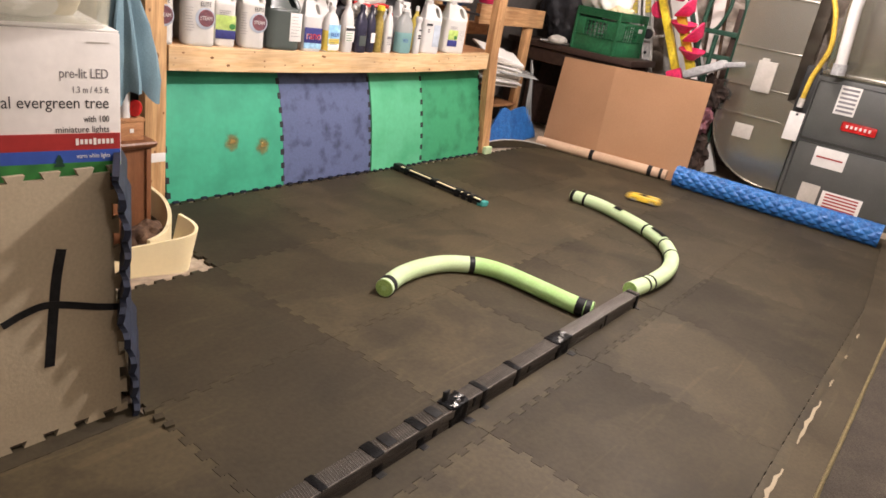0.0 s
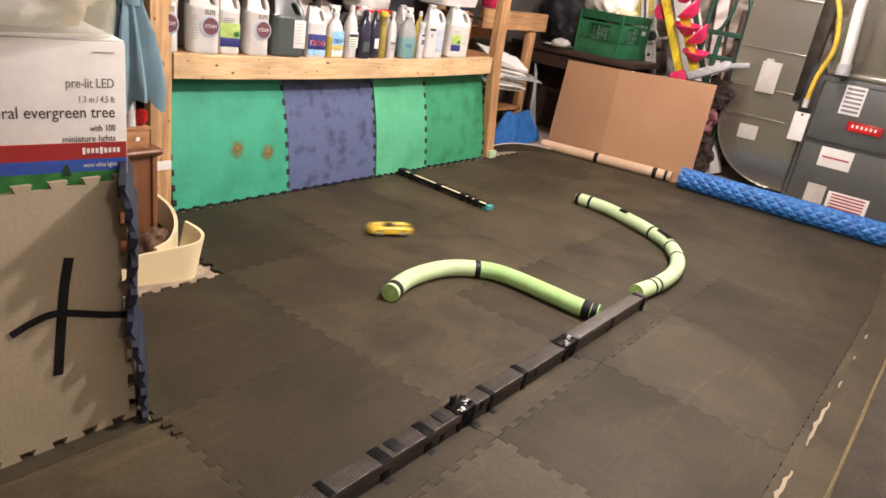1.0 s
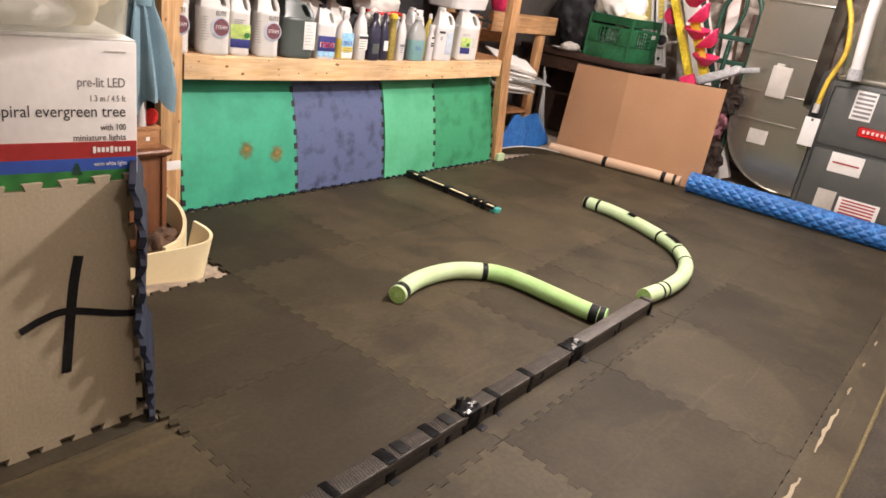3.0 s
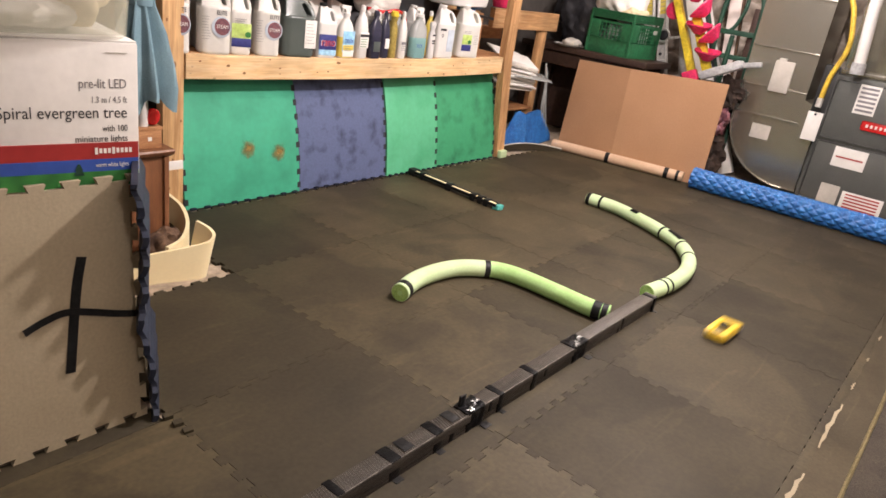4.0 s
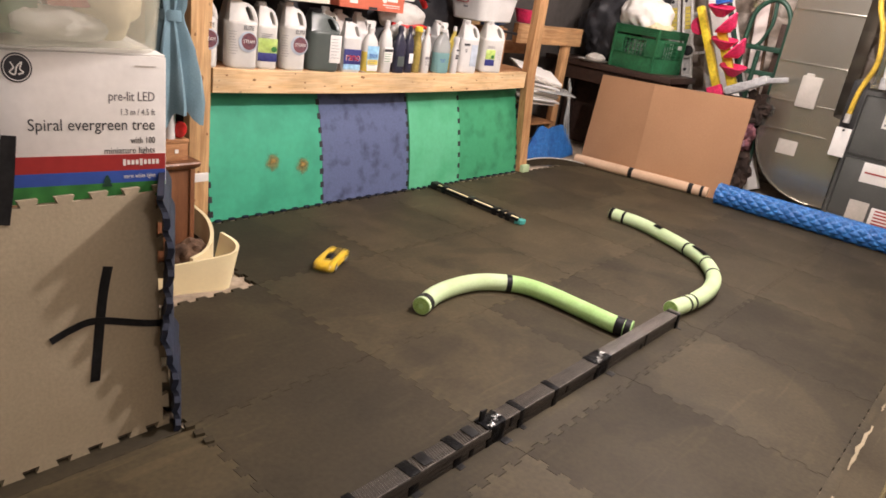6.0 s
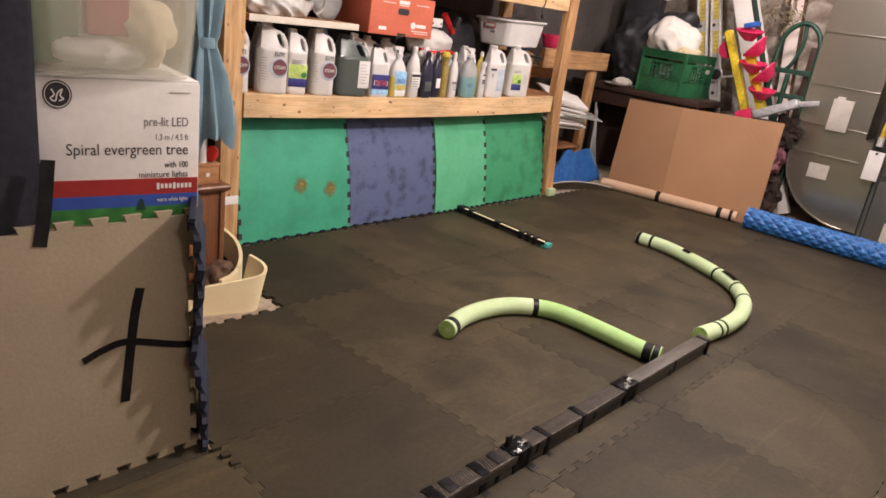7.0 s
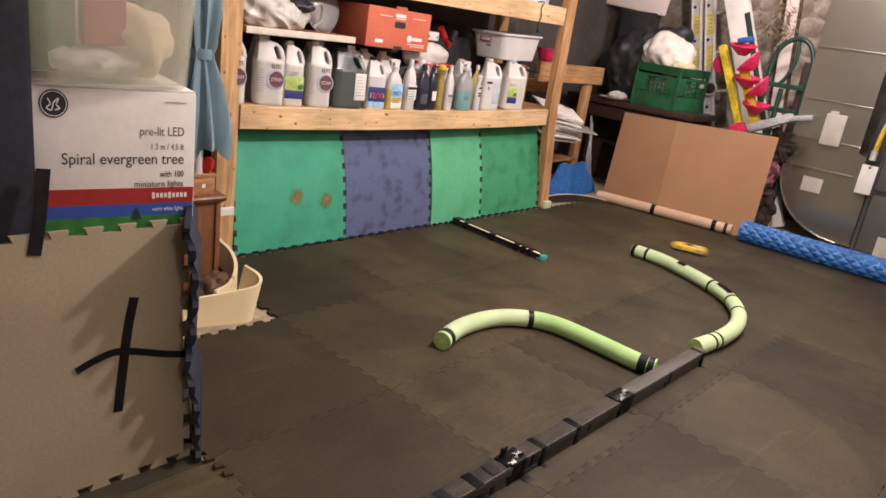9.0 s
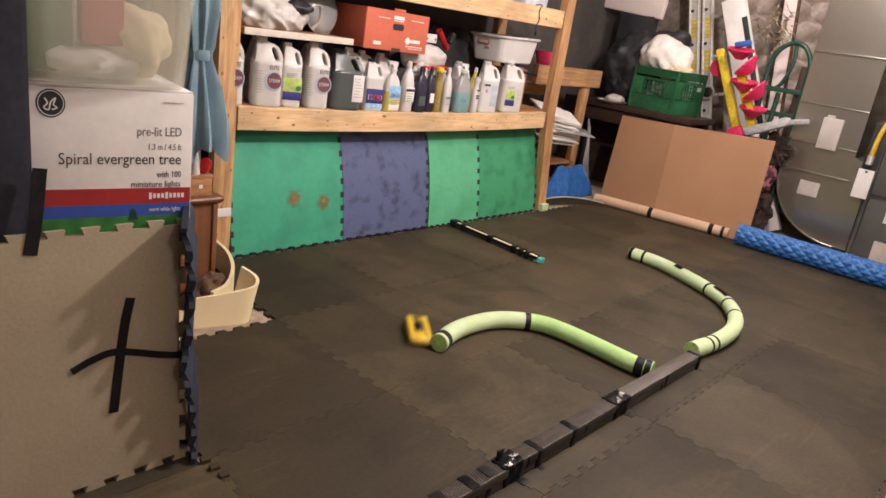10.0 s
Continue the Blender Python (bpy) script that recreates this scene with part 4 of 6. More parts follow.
def jug(label, x, h, w, d, mat, y=1.25, cap="white_plastic", labels=(), turn=0, handle=1, group="cleaning jugs"):
    """A gallon jug: tapered shoulder, offset neck, side handle, cap."""
    th = thing("jug", label, "jug", pose(x, y + d / 2, DECK - sag(x), 0, 0, turn), group)
    r = min(w, d) * 0.28
    o = -handle * w * 0.2
    part("body", loft([(0, w * 0.92, d * 0.9, r, 0, 0), (0.006, w * 0.99, d * 0.98, r, 0, 0), (0.012, w, d, r, 0, 0), (h * 0.08, w * 0.985, d * 0.985, r, 0, 0), (h * 0.35, w * 0.99, d * 0.99, r, 0, 0),
                       (h * 0.60, w * 0.985, d * 0.985, r, 0, 0), (h * 0.625, w, d, r, 0, 0), (h * 0.655, w * 0.98, d * 0.97, r, 0, 0), (h * 0.67, w * 0.93, d * 0.9, r, 0, 0)]), mat, th)
    # shoulder: sloping neck side, upright grip side, with a slot through it for the fingers
    g = handle * w
    rim = [(-0.465 * g, 0.655), (-0.44 * g, 0.69), (o - 0.19 * g, 0.90), (o - 0.16 * g, 0.945), (o + 0.17 * g, 0.945), (o + 0.24 * g, 0.925), (0.20 * g, 0.91), (0.34 * g, 0.87), (0.44 * g, 0.79), (0.475 * g, 0.70), (0.47 * g, 0.655)]
    slot = [(0.10 * g, 0.845), (0.17 * g, 0.865), (0.24 * g, 0.845), (0.33 * g, 0.735), (0.34 * g, 0.69), (0.28 * g, 0.68), (0.21 * g, 0.695), (0.12 * g, 0.80)]
    bm = bmesh.new()
    faces = []
    for sgn in (-1, 1):
        loops = []
        for shape in (rim, slot):
            vs = [bm.verts.new((px, sgn * d * (0.43 - 0.9 * max(0.0, pz - 0.655)) if shape is rim else sgn * d * (0.40 - 0.85 * max(0.0, pz - 0.655)), pz * h)) for px, pz in shape]
            loops.append((vs, [bm.edges.new((vs[k], vs[(k + 1) % len(vs)])) for k in range(len(vs))]))
        bmesh.ops.triangle_fill(bm, use_beauty=True, edges=loops[0][1] + loops[1][1])
        faces.append(loops)
    for k in range(2):
        p, q = faces[0][k][0], faces[1][k][0]
        for i in range(len(p)):
            bm.faces.new((p[i], p[(i + 1) % len(p)], q[(i + 1) % len(p)], q[i]))
    edges = [e for e in bm.edges if len(e.link_faces) == 2 and e.calc_face_angle(0) > 0.7]
    bmesh.ops.bevel(bm, geom=edges, offset=w * 0.035, segments=2, affect="EDGES", profile=0.6, clamp_overlap=True)
    part("shoulder", bm, mat, th)
    part("neck", lathe([(w * 0.15, 0), (w * 0.15, h * 0.05)], 14), mat, th, m=pose(o, 0, h * 0.915))
    part("cap", lathe([(w * 0.165, 0), (w * 0.18, 0.004), (w * 0.18, h * 0.055), (w * 0.155, h * 0.06)], 16), cap, th, m=pose(o, 0, h * 0.945))
    for lx, lz, lw, lh, mt, rnd in labels:
        if rnd:
            part("label", lathe([(lw / 2, 0), (lw / 2, 0.0012)], 20), mt, th, m=pose(lx, -d / 2 * 1.005 - 0.0004 - rnd * 0.0008, lz, 90, 0, 0) @ Matrix.Diagonal((1, lh / lw, 1, 1)))
        else:
            part("label", box((lx, -d / 2 * 1.005 - 0.0007, lz), (lw, 0.0016, lh), 0.0004), mt, th)
    return th


def bars(th, x, z, w, n, step, mat, y, h=0.0022, rng=random.Random(2)):
    for k in range(n):
        ww = w * rng.uniform(0.6, 1)
        part("print_bar", box((x - (w - ww) / 2, y, z - k * step), (ww, 0.0008, h), 0), mat, th)


EL = [(0.020, 0.112, 0.078, 0.084, "label_pale", 1), (0.024, 0.114, 0.062, 0.068, "label_maroon", 2)]
for x, y, w, d, hd in ((-0.445, 1.252, 0.12, 0.11, 1), (-0.262, 1.25, 0.128, 0.115, 1), (0.0, 1.252, 0.108, 0.10, 1)):
    j = jug("white gallon cleaner jug with a round maroon label on the shelf", x, 0.288, w, d, "jug_white", y, labels=EL, turn=-20)
    lettering("ELITE", 0.024, "ink", j, pose(0.022, -d / 2 - 0.0022, 0.160, 90, 0, 0), "CENTER", squeeze=0.75)
    lettering("STEAM", 0.021, "paper", j, pose(0.024, -d / 2 - 0.0046, 0.107, 90, 0, 0), "CENTER", squeeze=0.75)
    bars(j, -0.04, 0.15, 0.035, 9, 0.011, "ink_grey", -d / 2 - 0.0018, 0.0014)
FD = [(0, 0.10, 0.085, 0.06, "label_lime", 0), (0, 0.052, 0.085, 0.036, "label_navy", 0), (0.028, 0.086, 0.026, 0.024, "print_green", 1)]
j = jug("white jug with a lime and navy label on the shelf", -0.137, 0.275, 0.092, 0.08, "jug_white", 1.268, labels=FD, turn=-16)
bars(j, 0.0, 0.148, 0.06, 3, 0.008, "ink_grey", -0.0428, 0.002)
j = jug("smoke-grey plastic jug with a white paper label on the shelf", 0.172, 0.272, 0.165, 0.13, "smoke_plastic", 1.252, "black_plastic", [(0.05, 0.105, 0.058, 0.125, "paper", 0)], turn=-12)
bars(j, 0.05, 0.15, 0.045, 7, 0.014, "ink_grey", -0.0675, 0.0016)
jug("white jug half hidden behind the front bottles on the shelf", 0.285, 0.28, 0.11, 0.09, "jug_white", 1.36)
jug("white jug half hidden behind the front bottles on the shelf", 0.40, 0.272, 0.11, 0.09, "jug_white", 1.40)
j = jug("white square jug with a grey label on the shelf", 1.220, 0.288, 0.128, 0.075, "white_plastic", 1.25, labels=[(0.028, 0.10, 0.045, 0.12, "label_pale", 0)], turn=-14)
lettering("0", 0.03, "ink", j, pose(-0.03, -0.0392, 0.115, 90, 0, 0), "CENTER")
part("print_bar", box((-0.028, -0.0388, 0.158), (0.04, 0.001, 0.012), 0), "ink", j)
j = jug("white round-shouldered jug with a lime and navy label on the shelf", 1.448, 0.294, 0.158, 0.095, "jug_white", 1.25, labels=[(-0.026, 0.105, 0.07, 0.055, "label_lime", 0), (-0.026, 0.058, 0.07, 0.035, "label_navy", 0), (-0.008, 0.092, 0.024, 0.022, "print_green", 1)], turn=-14)
bars(j, -0.026, 0.152, 0.055, 2, 0.008, "ink_grey", -0.0495, 0.002)
bars(j, 0.038, 0.13, 0.03, 5, 0.012, "ink_grey", -0.0488, 0.0014)


def bottle(label, x, h, w, d, mat, y=1.25, head="cap", head_mat="white_plastic", labels=(), neck=0.35, fill=None):
    """A small bottle with a cap or a trigger spray head."""
    th = thing("bottle", label, "bottle", pose(x, y + d / 2, DECK - sag(x)), "cleaning bottles")
    r = min(w, d) * 0.38
    top = h * (0.78 if head == "spray" else 0.9)
    part("body", loft([(0, w * 0.9, d * 0.9, r, 0, 0), (0.006, w, d, r, 0, 0), (top * 0.62, w, d, r, 0, 0), (top * 0.74, w * 0.9, d * 0.92, r, 0, 0), (top * 0.86, w * 0.6, d * 0.66, r * 0.7, 0, 0), (top * 0.92, w * neck, w * neck, w * neck * 0.45, 0, 0), (top, w * neck, w * neck, w * neck * 0.45, 0, 0)]), mat, th)
    if fill:
        part("liquid", loft([(0.003, w * 0.9, d * 0.92, r, 0, -0.003), (0.008, w * 1.006, d * 1.006, r, 0, -0.001), (top * 0.5, w * 1.006, d * 1.006, r, 0, -0.001)]), fill, th)
    if head == "spray":
        part("collar", lathe([(w * neck * 0.62, 0), (w * neck * 0.62, h * 0.05), (w * neck * 0.5, h * 0.06)], 14), head_mat, th, m=pose(0, 0, top - h * 0.01))
        part("spray_head", slab([(-0.012, 0), (0.012, 0), (0.018, 0.02), (0.016, 0.036), (-0.038, 0.038), (-0.043, 0.03), (-0.040, 0.024), (-0.016, 0.02)], 0.02, pose(0, 0.01, top + h * 0.035, 90, 0, 0)), head_mat, th)
        part("trigger", tube([(-0.022, 0, top + h * 0.035 + 0.022), (-0.03, 0, top + h * 0.035 + 0.006), (-0.028, 0, top + h * 0.035 - 0.012)], 0.0035, 8), head_mat, th)
    else:
        part("cap", lathe([(w * neck * 0.6, 0), (w * neck * 0.62, 0.003), (w * neck * 0.5, h * 0.1), (w * neck * 0.3, h * 0.11)], 14), head_mat, th, m=pose(0, 0, top - 0.004))
    for k, (lx, lz, lw, lh, mt) in enumerate(labels):
        part("label", box((lx, -d / 2 - 0.0004 - 0.0005 * k, lz), (lw, 0.002, lh), 0.0003), mt, th)
    return th


j = jug("white drain cleaner bottle with red lettering on a blue label", 0.328, 0.247, 0.102, 0.06, "white_plastic", 1.25, "black_plastic",
        [(0.002, 0.074, 0.092, 0.070, "label_navy", 0), (0.002, 0.026, 0.092, 0.026, "label_sky", 0)], turn=-14)
lettering("rano", 0.056, "paper", j, pose(0.004, -0.0325, 0.056, 90, 0, 0), "CENTER", squeeze=0.76)
lettering("rano", 0.053, "red_shiny", j, pose(0.004, -0.0333, 0.057, 90, 0, 0), "CENTER", squeeze=0.74)
b = bottle("yellow spray cleaner bottle with white and blue label", 0.450, 0.258, 0.088, 0.05, "white_plastic", 1.248, "spray", labels=[(0.004, 0.080, 0.076, 0.10, "label_sky"), (0.004, 0.052, 0.07, 0.024, "label_yellow"), (0.004, 0.024, 0.07, 0.03, "paper")], fill="label_yellow")
lettering("TILEX", 0.026, "print_blue", b, pose(0.004, -0.029, 0.075, 90, 0, 0), "CENTER", squeeze=0.85)
bars(b, 0.004, 0.058, 0.05, 3, 0.01, "ink_grey", -0.0275)
b = bottle("white disinfectant bottle with green and black label", 0.561, 0.256, 0.068, 0.055, "white_plastic", head="cap", labels=[(0, 0.09, 0.06, 0.075, "paper"), (0, 0.112, 0.058, 0.014, "ink")])
bars(b, 0, 0.095, 0.05, 4, 0.012, "print_green", -0.0302, 0.003)
b = bottle("dark purple detergent bottle wrapped in clear film on the shelf", 0.655, 0.238, 0.074, 0.045, "dark_liquid", 1.25, head_mat="dark_liquid", labels=[(0, 0.06, 0.046, 0.05, "smoke_plastic")])
b = bottle("dark purple detergent bottle wrapped in clear film on the shelf", 0.737, 0.238, 0.056, 0.045, "dark_liquid", 1.262, head_mat="dark_liquid", labels=[(0.004, 0.075, 0.03, 0.05, "paper")])
b = bottle("slim amber bottle with a yellow cap on the shelf", 0.797, 0.24, 0.046, 0.038, "amber_liquid", 1.262, head_mat="yellow_plastic", neck=0.8)
b = bottle("slim white bottle with grey print on the shelf", 0.862, 0.242, 0.052, 0.04, "white_plastic", 1.255, labels=[(0, 0.08, 0.036, 0.014, "ink_grey")])
bars(b, 0, 0.065, 0.034, 3, 0.01, "ink_grey", -0.0215)
b = bottle("clear spray bottle half full of teal cleaner on the shelf", 0.990, 0.283, 0.112, 0.055, "clear_plastic", 1.25, "spray", fill="teal_liquid")
lettering("TILEX", 0.026, "print_blue", b, pose(-0.008, -0.0292, 0.06, 90, 0, 0), "CENTER", squeeze=0.7)
b = bottle("small white bottle with black blocks of print on the shelf", 1.089, 0.20, 0.042, 0.034, "white_plastic", 1.244, neck=0.75)
for z in (0.128, 0.098, 0.085):
    part("print_bar", box((0.002, -0.0178, z), (0.024, 0.001, 0.009), 0), "ink", b)
bottle("slim bottle behind the front row on the shelf", 0.715, 0.22, 0.06, 0.05, "grey_plastic", 1.36)
bottle("lime bottle behind the front row on the shelf", 1.36, 0.255, 0.06, 0.05, "label_lime", 1.38)
bottle("clear bottle behind the front row on the shelf", 0.95, 0.23, 0.06, 0.05, "clear_plastic", 1.37)

# second row, half hidden
for x, y, h, w, d, mt in ((-0.36, 1.39, 0.27, 0.11, 0.09, "jug_white"), (-0.21, 1.40, 0.275, 0.11, 0.09, "jug_white"), (-0.06, 1.39, 0.268, 0.11, 0.09, "white_plastic"), (0.09, 1.42, 0.275, 0.12, 0.09, "jug_white"),
                          (0.52, 1.39, 0.268, 0.11, 0.09, "jug_white"), (1.13, 1.39, 0.262, 0.11, 0.09, "white_plastic")):
    jug("white jug in the second row of the shelf", x, h, w, d, mt, y)
for x, y, h, mt, cap in ((0.625, 1.33, 0.225, "clear_plastic", "white_plastic"), (0.70, 1.32, 0.215, "dark_liquid", "black_plastic"), (0.79, 1.34, 0.22, "clear_plastic", "yellow_plastic"),
                         (0.855, 1.33, 0.21, "amber_liquid", "white_plastic"), (0.955, 1.33, 0.20, "label_pale", "red_shiny"), (1.19, 1.345, 0.245, "label_yellow", "white_plastic")):
    bottle("slim bottle in the second row of the shelf", x, h, 0.055, 0.045, mt, y, head_mat=cap)
fw = thing("film_wrap", "crumpled clear shrink film round the dark bottles", "plastic film", pose(0.71, 1.335, DECK - sag(0.71)))
part("film", crumple(blob((0, 0.0, 0.20), (0.09, 0.03, 0.045), 0.02, 20, 5), 0.008, 50, 2), "bag_film", fw)

# ---- things stacked above the bottles ----
bd = thing("shelf_board", "loose white-edged laminate board lying across the jugs", "board", pose(-0.135, 1.37, 0.955))
part("core", box((0, 0.002, 0.014), (0.565, 0.26, 0.026), 0.001), "plywood", bd)
part("edge_band", box((0, -0.130, 0.014), (0.566, 0.003, 0.028), 0.0008), "edge_white", bd, "off-white edge band")
bg = thing("plastic_bag", "crumpled translucent white carrier bag on the board", "plastic bag", pose(-0.22, 1.34, 0.983))
sack = blob((0, 0.02, 0.065), (0.19, 0.10, 0.085), 0.02, 9, 4, sub=6, floor=0.0)
for v in sack.verts:
    # long creases drawn up towards the handles
    crease = abs(noise.noise(Vector((v.co.x * 9 + v.co.z * 14, v.co.y * 4, v.co.z * 4 + 3)))) + 0.25 * abs(noise.noise(v.co * 24))
    v.co += (v.co - Vector((0, 0.02, 0.03))).normalized() * (0.014 - 0.045 * crease)
    v.co.z = max(v.co.z, 0.0)
part("film", sack, "bag_film", bg)
part("dark_contents", blob((0.09, -0.045, 0.10), (0.07, 0.05, 0.03), 0.012, 20, 2), "black_bag", bg)
part("bag_handle", tube(spline([(0.10, -0.08, 0.10), (0.17, -0.085, 0.12), (0.18, -0.08, 0.06), (0.15, -0.07, 0.02)], 6), 0.010, 8, flat=0.4), "bag_film", bg)
ld = thing("cake_dome", "clear round plastic cake dome standing on the board", "cake dome", pose(0.10, 1.42, 0.983, 78, 0, 12))
part("dome", lathe([(0.11, 0), (0.108, 0.012), (0.09, 0.03), (0.05, 0.042), (0.012, 0.045)], 24, m=pose(0, 0.105, 0)), "clear_plastic", ld)
part("rim", tube([(0.112 * math.cos(a / 24 * math.tau), 0.105 + 0.112 * math.sin(a / 24 * math.tau), 0) for a in range(24)], 0.004, 8, closed=True), "clear_plastic", ld)
ob = thing("produce_box", "orange cardboard produce box with hand hole on the bottles", "cardboard box", pose(0.468, 1.30, 0.944, 0, 0.8, 1.0))
part("front_panel", box((0, 0, 0.094), (0.43, 0.006, 0.188), 0.002), "orange_card", ob)
part("back_panel", box((0, 0.29, 0.094), (0.43, 0.006, 0.188), 0.002), "orange_card", ob)
for x in (-0.213, 0.213):
    part("side_panel", box((x, 0.145, 0.094), (0.006, 0.284, 0.186), 0.002), "orange_card", ob)
part("base_panel", box((0, 0.145, 0.004), (0.42, 0.28, 0.006), 0.002), "orange_card", ob)
part("front_tab", box((0, -0.001, 0.193), (0.075, 0.007, 0.016), 0.002), "orange_card", ob)
part("hand_hole", slab(rounded(0.075, 0.03, 0.012), 0.001, pose(0, -0.0034, 0.115, 90, 0, 0)), "ink", ob, "dark hand hole")
part("foot_slot", slab(rounded(0.06, 0.012, 0.005), 0.001, pose(0, -0.0034, 0.008, 90, 0, 0)), "ink", ob)
part("emblem", lathe([(0.017, 0), (0.017, 0.001)], 16), "paper", ob, m=pose(0.075, -0.0032, 0.056, 90, 0, 0))
for x, z, w, h in ((0, 0.158, 0.07, 0.016), (0.0, 0.144, 0.065, 0.004), (0.13, 0.056, 0.07, 0.016), (0.125, 0.03, 0.12, 0.004), (0.135, 0.02, 0.10, 0.003), (-0.13, 0.03, 0.05, 0.016), (-0.10, 0.15, 0.08, 0.003), (0.13, 0.155, 0.09, 0.003)):
    part("print_bar", box((x, -0.0036, z), (w, 0.001, h), 0), "paper", ob)
tb = thing("plastic_tub", "white plastic utility tub resting on the jugs", "tub", pose(1.465, 1.405, 0.943, 0, -1.5, 0))
part("tub_shell", loft([(0, 0.30, 0.215, 0.04, 0, 0), (0.006, 0.315, 0.23, 0.04, 0, 0), (0.13, 0.35, 0.262, 0.04, 0, 0), (0.15, 0.355, 0.266, 0.04, 0, 0), (0.15, 0.345, 0.256, 0.036, 0, 0), (0.012, 0.305, 0.22, 0.036, 0, 0)]), "white_plastic", tb)
part("tub_rim", loft([(0.138, 0.356, 0.268, 0.04, 0, 0), (0.142, 0.378, 0.29, 0.045, 0, 0), (0.150, 0.382, 0.294, 0.046, 0, 0), (0.153, 0.376, 0.288, 0.045, 0, 0), (0.153, 0.35, 0.262, 0.04, 0, 0)], caps=False), "white_plastic", tb)
for nm, y, z, wide, tall, mt, o in (("sticker", 0.02, 0.108, 0.085, 0.028, "print_red", 0.0), ("sticker_face", 0.02, 0.108, 0.072, 0.018, "paper_grey", 0.0012), ("marks", 0.0, 0.078, 0.034, 0.02, "ink_grey", 0.0)):
    part(nm, box((-0.1755 - o + (0.108 - z) * 0.3, y, z), (0.003, wide, tall), 0.0004), mt, tb, "red outlined sticker" if nm == "sticker" else "")
bl = thing("cloth_bundle", "white padded bundle with a red ribbon behind the bottles", "bundle", pose(0.79, 1.42, DECK - sag(0.79)))
part("padding", blob((0, 0, 0.27), (0.15, 0.09, 0.075), 0.02, 14, 9), "bag_film", bl)
part("stack", blob((0, 0.05, 0.11), (0.17, 0.07, 0.13), 0.02, 10, 3, floor=0.0), "black_bag", bl)
part("ribbon", tube(spline([(-0.13, -0.07, 0.235), (-0.04, -0.095, 0.225), (0.06, -0.09, 0.235), (0.14, -0.06, 0.225)], 6), 0.010, 8), "red_shiny", bl)
part("bracket", box((-0.02, -0.05, 0.375), (0.09, 0.03, 0.045), 0.004), "white_plastic", bl)
for x in (-0.05, 0.012):
    part("bracket_hole", lathe([(0.006, 0), (0.006, 0.001)], 8), "ink", bl, m=pose(x, -0.0655, 0.372, 90, 0, 0))
part("red_handle", tube([(0.10, 0.0, 0.42), (0.20, 0.02, 0.33)], 0.017, 10), "red_shiny", bl)
part("clamp", box((0.02, -0.04, 0.42), (0.03, 0.03, 0.06), 0.006, pose(0, 0, 0, 0, 20, 0)), "black_plastic", bl)
ft = thing("storage_heap", "dark heap of stored bags at the back of the shelf", "bags", pose(0.6, 1.66, DECK - sag(0.6)))
part("bag", blob((-0.2, 0, 0.20), (0.5, 0.10, 0.22), 0.05, 6, 5, floor=0.0), "black_bag", ft)
part("bag", blob((0.55, 0, 0.22), (0.45, 0.10, 0.23), 0.05, 6, 8, floor=0.0), "black_bag", ft)
cl = thing("blue_cloth", "blue folded cloth at the end of the shelf", "cloth", pose(1.72, 1.45, DECK - sag(1.72)))
part("fold", blob((0, 0.06, 0.30), (0.12, 0.07, 0.07), 0.02, 14, 3), "blue_wrap", cl)
part("stack_below", box((-0.02, 0.06, 0.12), (0.24, 0.10, 0.24), 0.01), "plywood", cl, "reddish plywood box below")
part("wand", tube([(-0.13, -0.05, 0.235), (0.10, -0.06, 0.215)], 0.009, 8), "black_plastic", cl)
st = thing("sticker", "small red and yellow sticker on the shelf's upper rail", "sticker", pose(0.86, SY - 0.0012, 1.262, 90, 0, 0))
part("oval", slab(rounded(0.11, 0.036, 0.017), 0.0014), "ink", st)
part("red_field", slab(rounded(0.10, 0.028, 0.013), 0.0014, pose(0, 0, 0.001)), "red_shiny", st)
part("yellow_mark", slab(rounded(0.076, 0.012, 0.003), 0.0014, pose(0, 0, 0.002)), "yellow_plastic", st)
for x, w, d, h, mt, nm, lb in ((1.15, 0.34, 0.2, 0.14, "black_bag", "tool_bag", "dark tool bag on the upper shelf"), (1.62, 0.24, 0.18, 0.12, "label_pale", "storage_bin", "pale storage bin on the upper shelf"), (0.2, 0.5, 0.3, 0.2, "cardboard", "cardboard_box", "brown cardboard box on the upper shelf")):
    tt = thing(nm, lb, nm.split("_")[1], pose(x, 1.42, 1.289))
    part("body", loft([(0, w * 0.95, d * 0.95, 0.02, 0, 0), (h * 0.8, w, d, 0.02, 0, 0), (h, w * 0.96, d * 0.95, 0.02, 0, 0)]), mt, tt)
    part("lid", loft([(h, w, d * 1.02, 0.02, 0, 0), (h + 0.02, w, d * 1.02, 0.02, 0, 0)]), mt, tt)

# ---- standing mats, tree box and tote ----
gm = thing("foam_mat", "beige grey foam mat standing upright with black tape cross", "foam mat", pose(-1.868, 0.038, 0.0012, -3.4, 0, 0), "standing foam mats")
W = 0.612
period = W / TEETH
out = [(0, 0)]
for k in range(TEETH):
    a = k * period
    out += [(a + period * 0.18, 0.0), (a + period * 0.10, 0.016), (a + period * 0.62, 0.016), (a + period * 0.52, 0.0)]
out += [(W, 0.0)]
for k in range(TEETH):
    a = k * period
    out += [(W, a + period * 0.30), (W - 0.016, a + period * 0.22), (W - 0.016, a + period * 0.78), (W, a + period * 0.70)]
out += [(W, W)]
for k in range(TEETH - 1, -1, -1):
    a = k * period
    out += [(a + period * 0.72, W), (a + period * 0.80, W - 0.014), (a + period * 0.20, W - 0.014), (a + period * 0.28, W)]
out += [(0, W)]
part("sheet", slab(out, 0.012, pose(0, 0.012, 0, 90, 0, 0)), "foam_beige", gm, smooth=False)


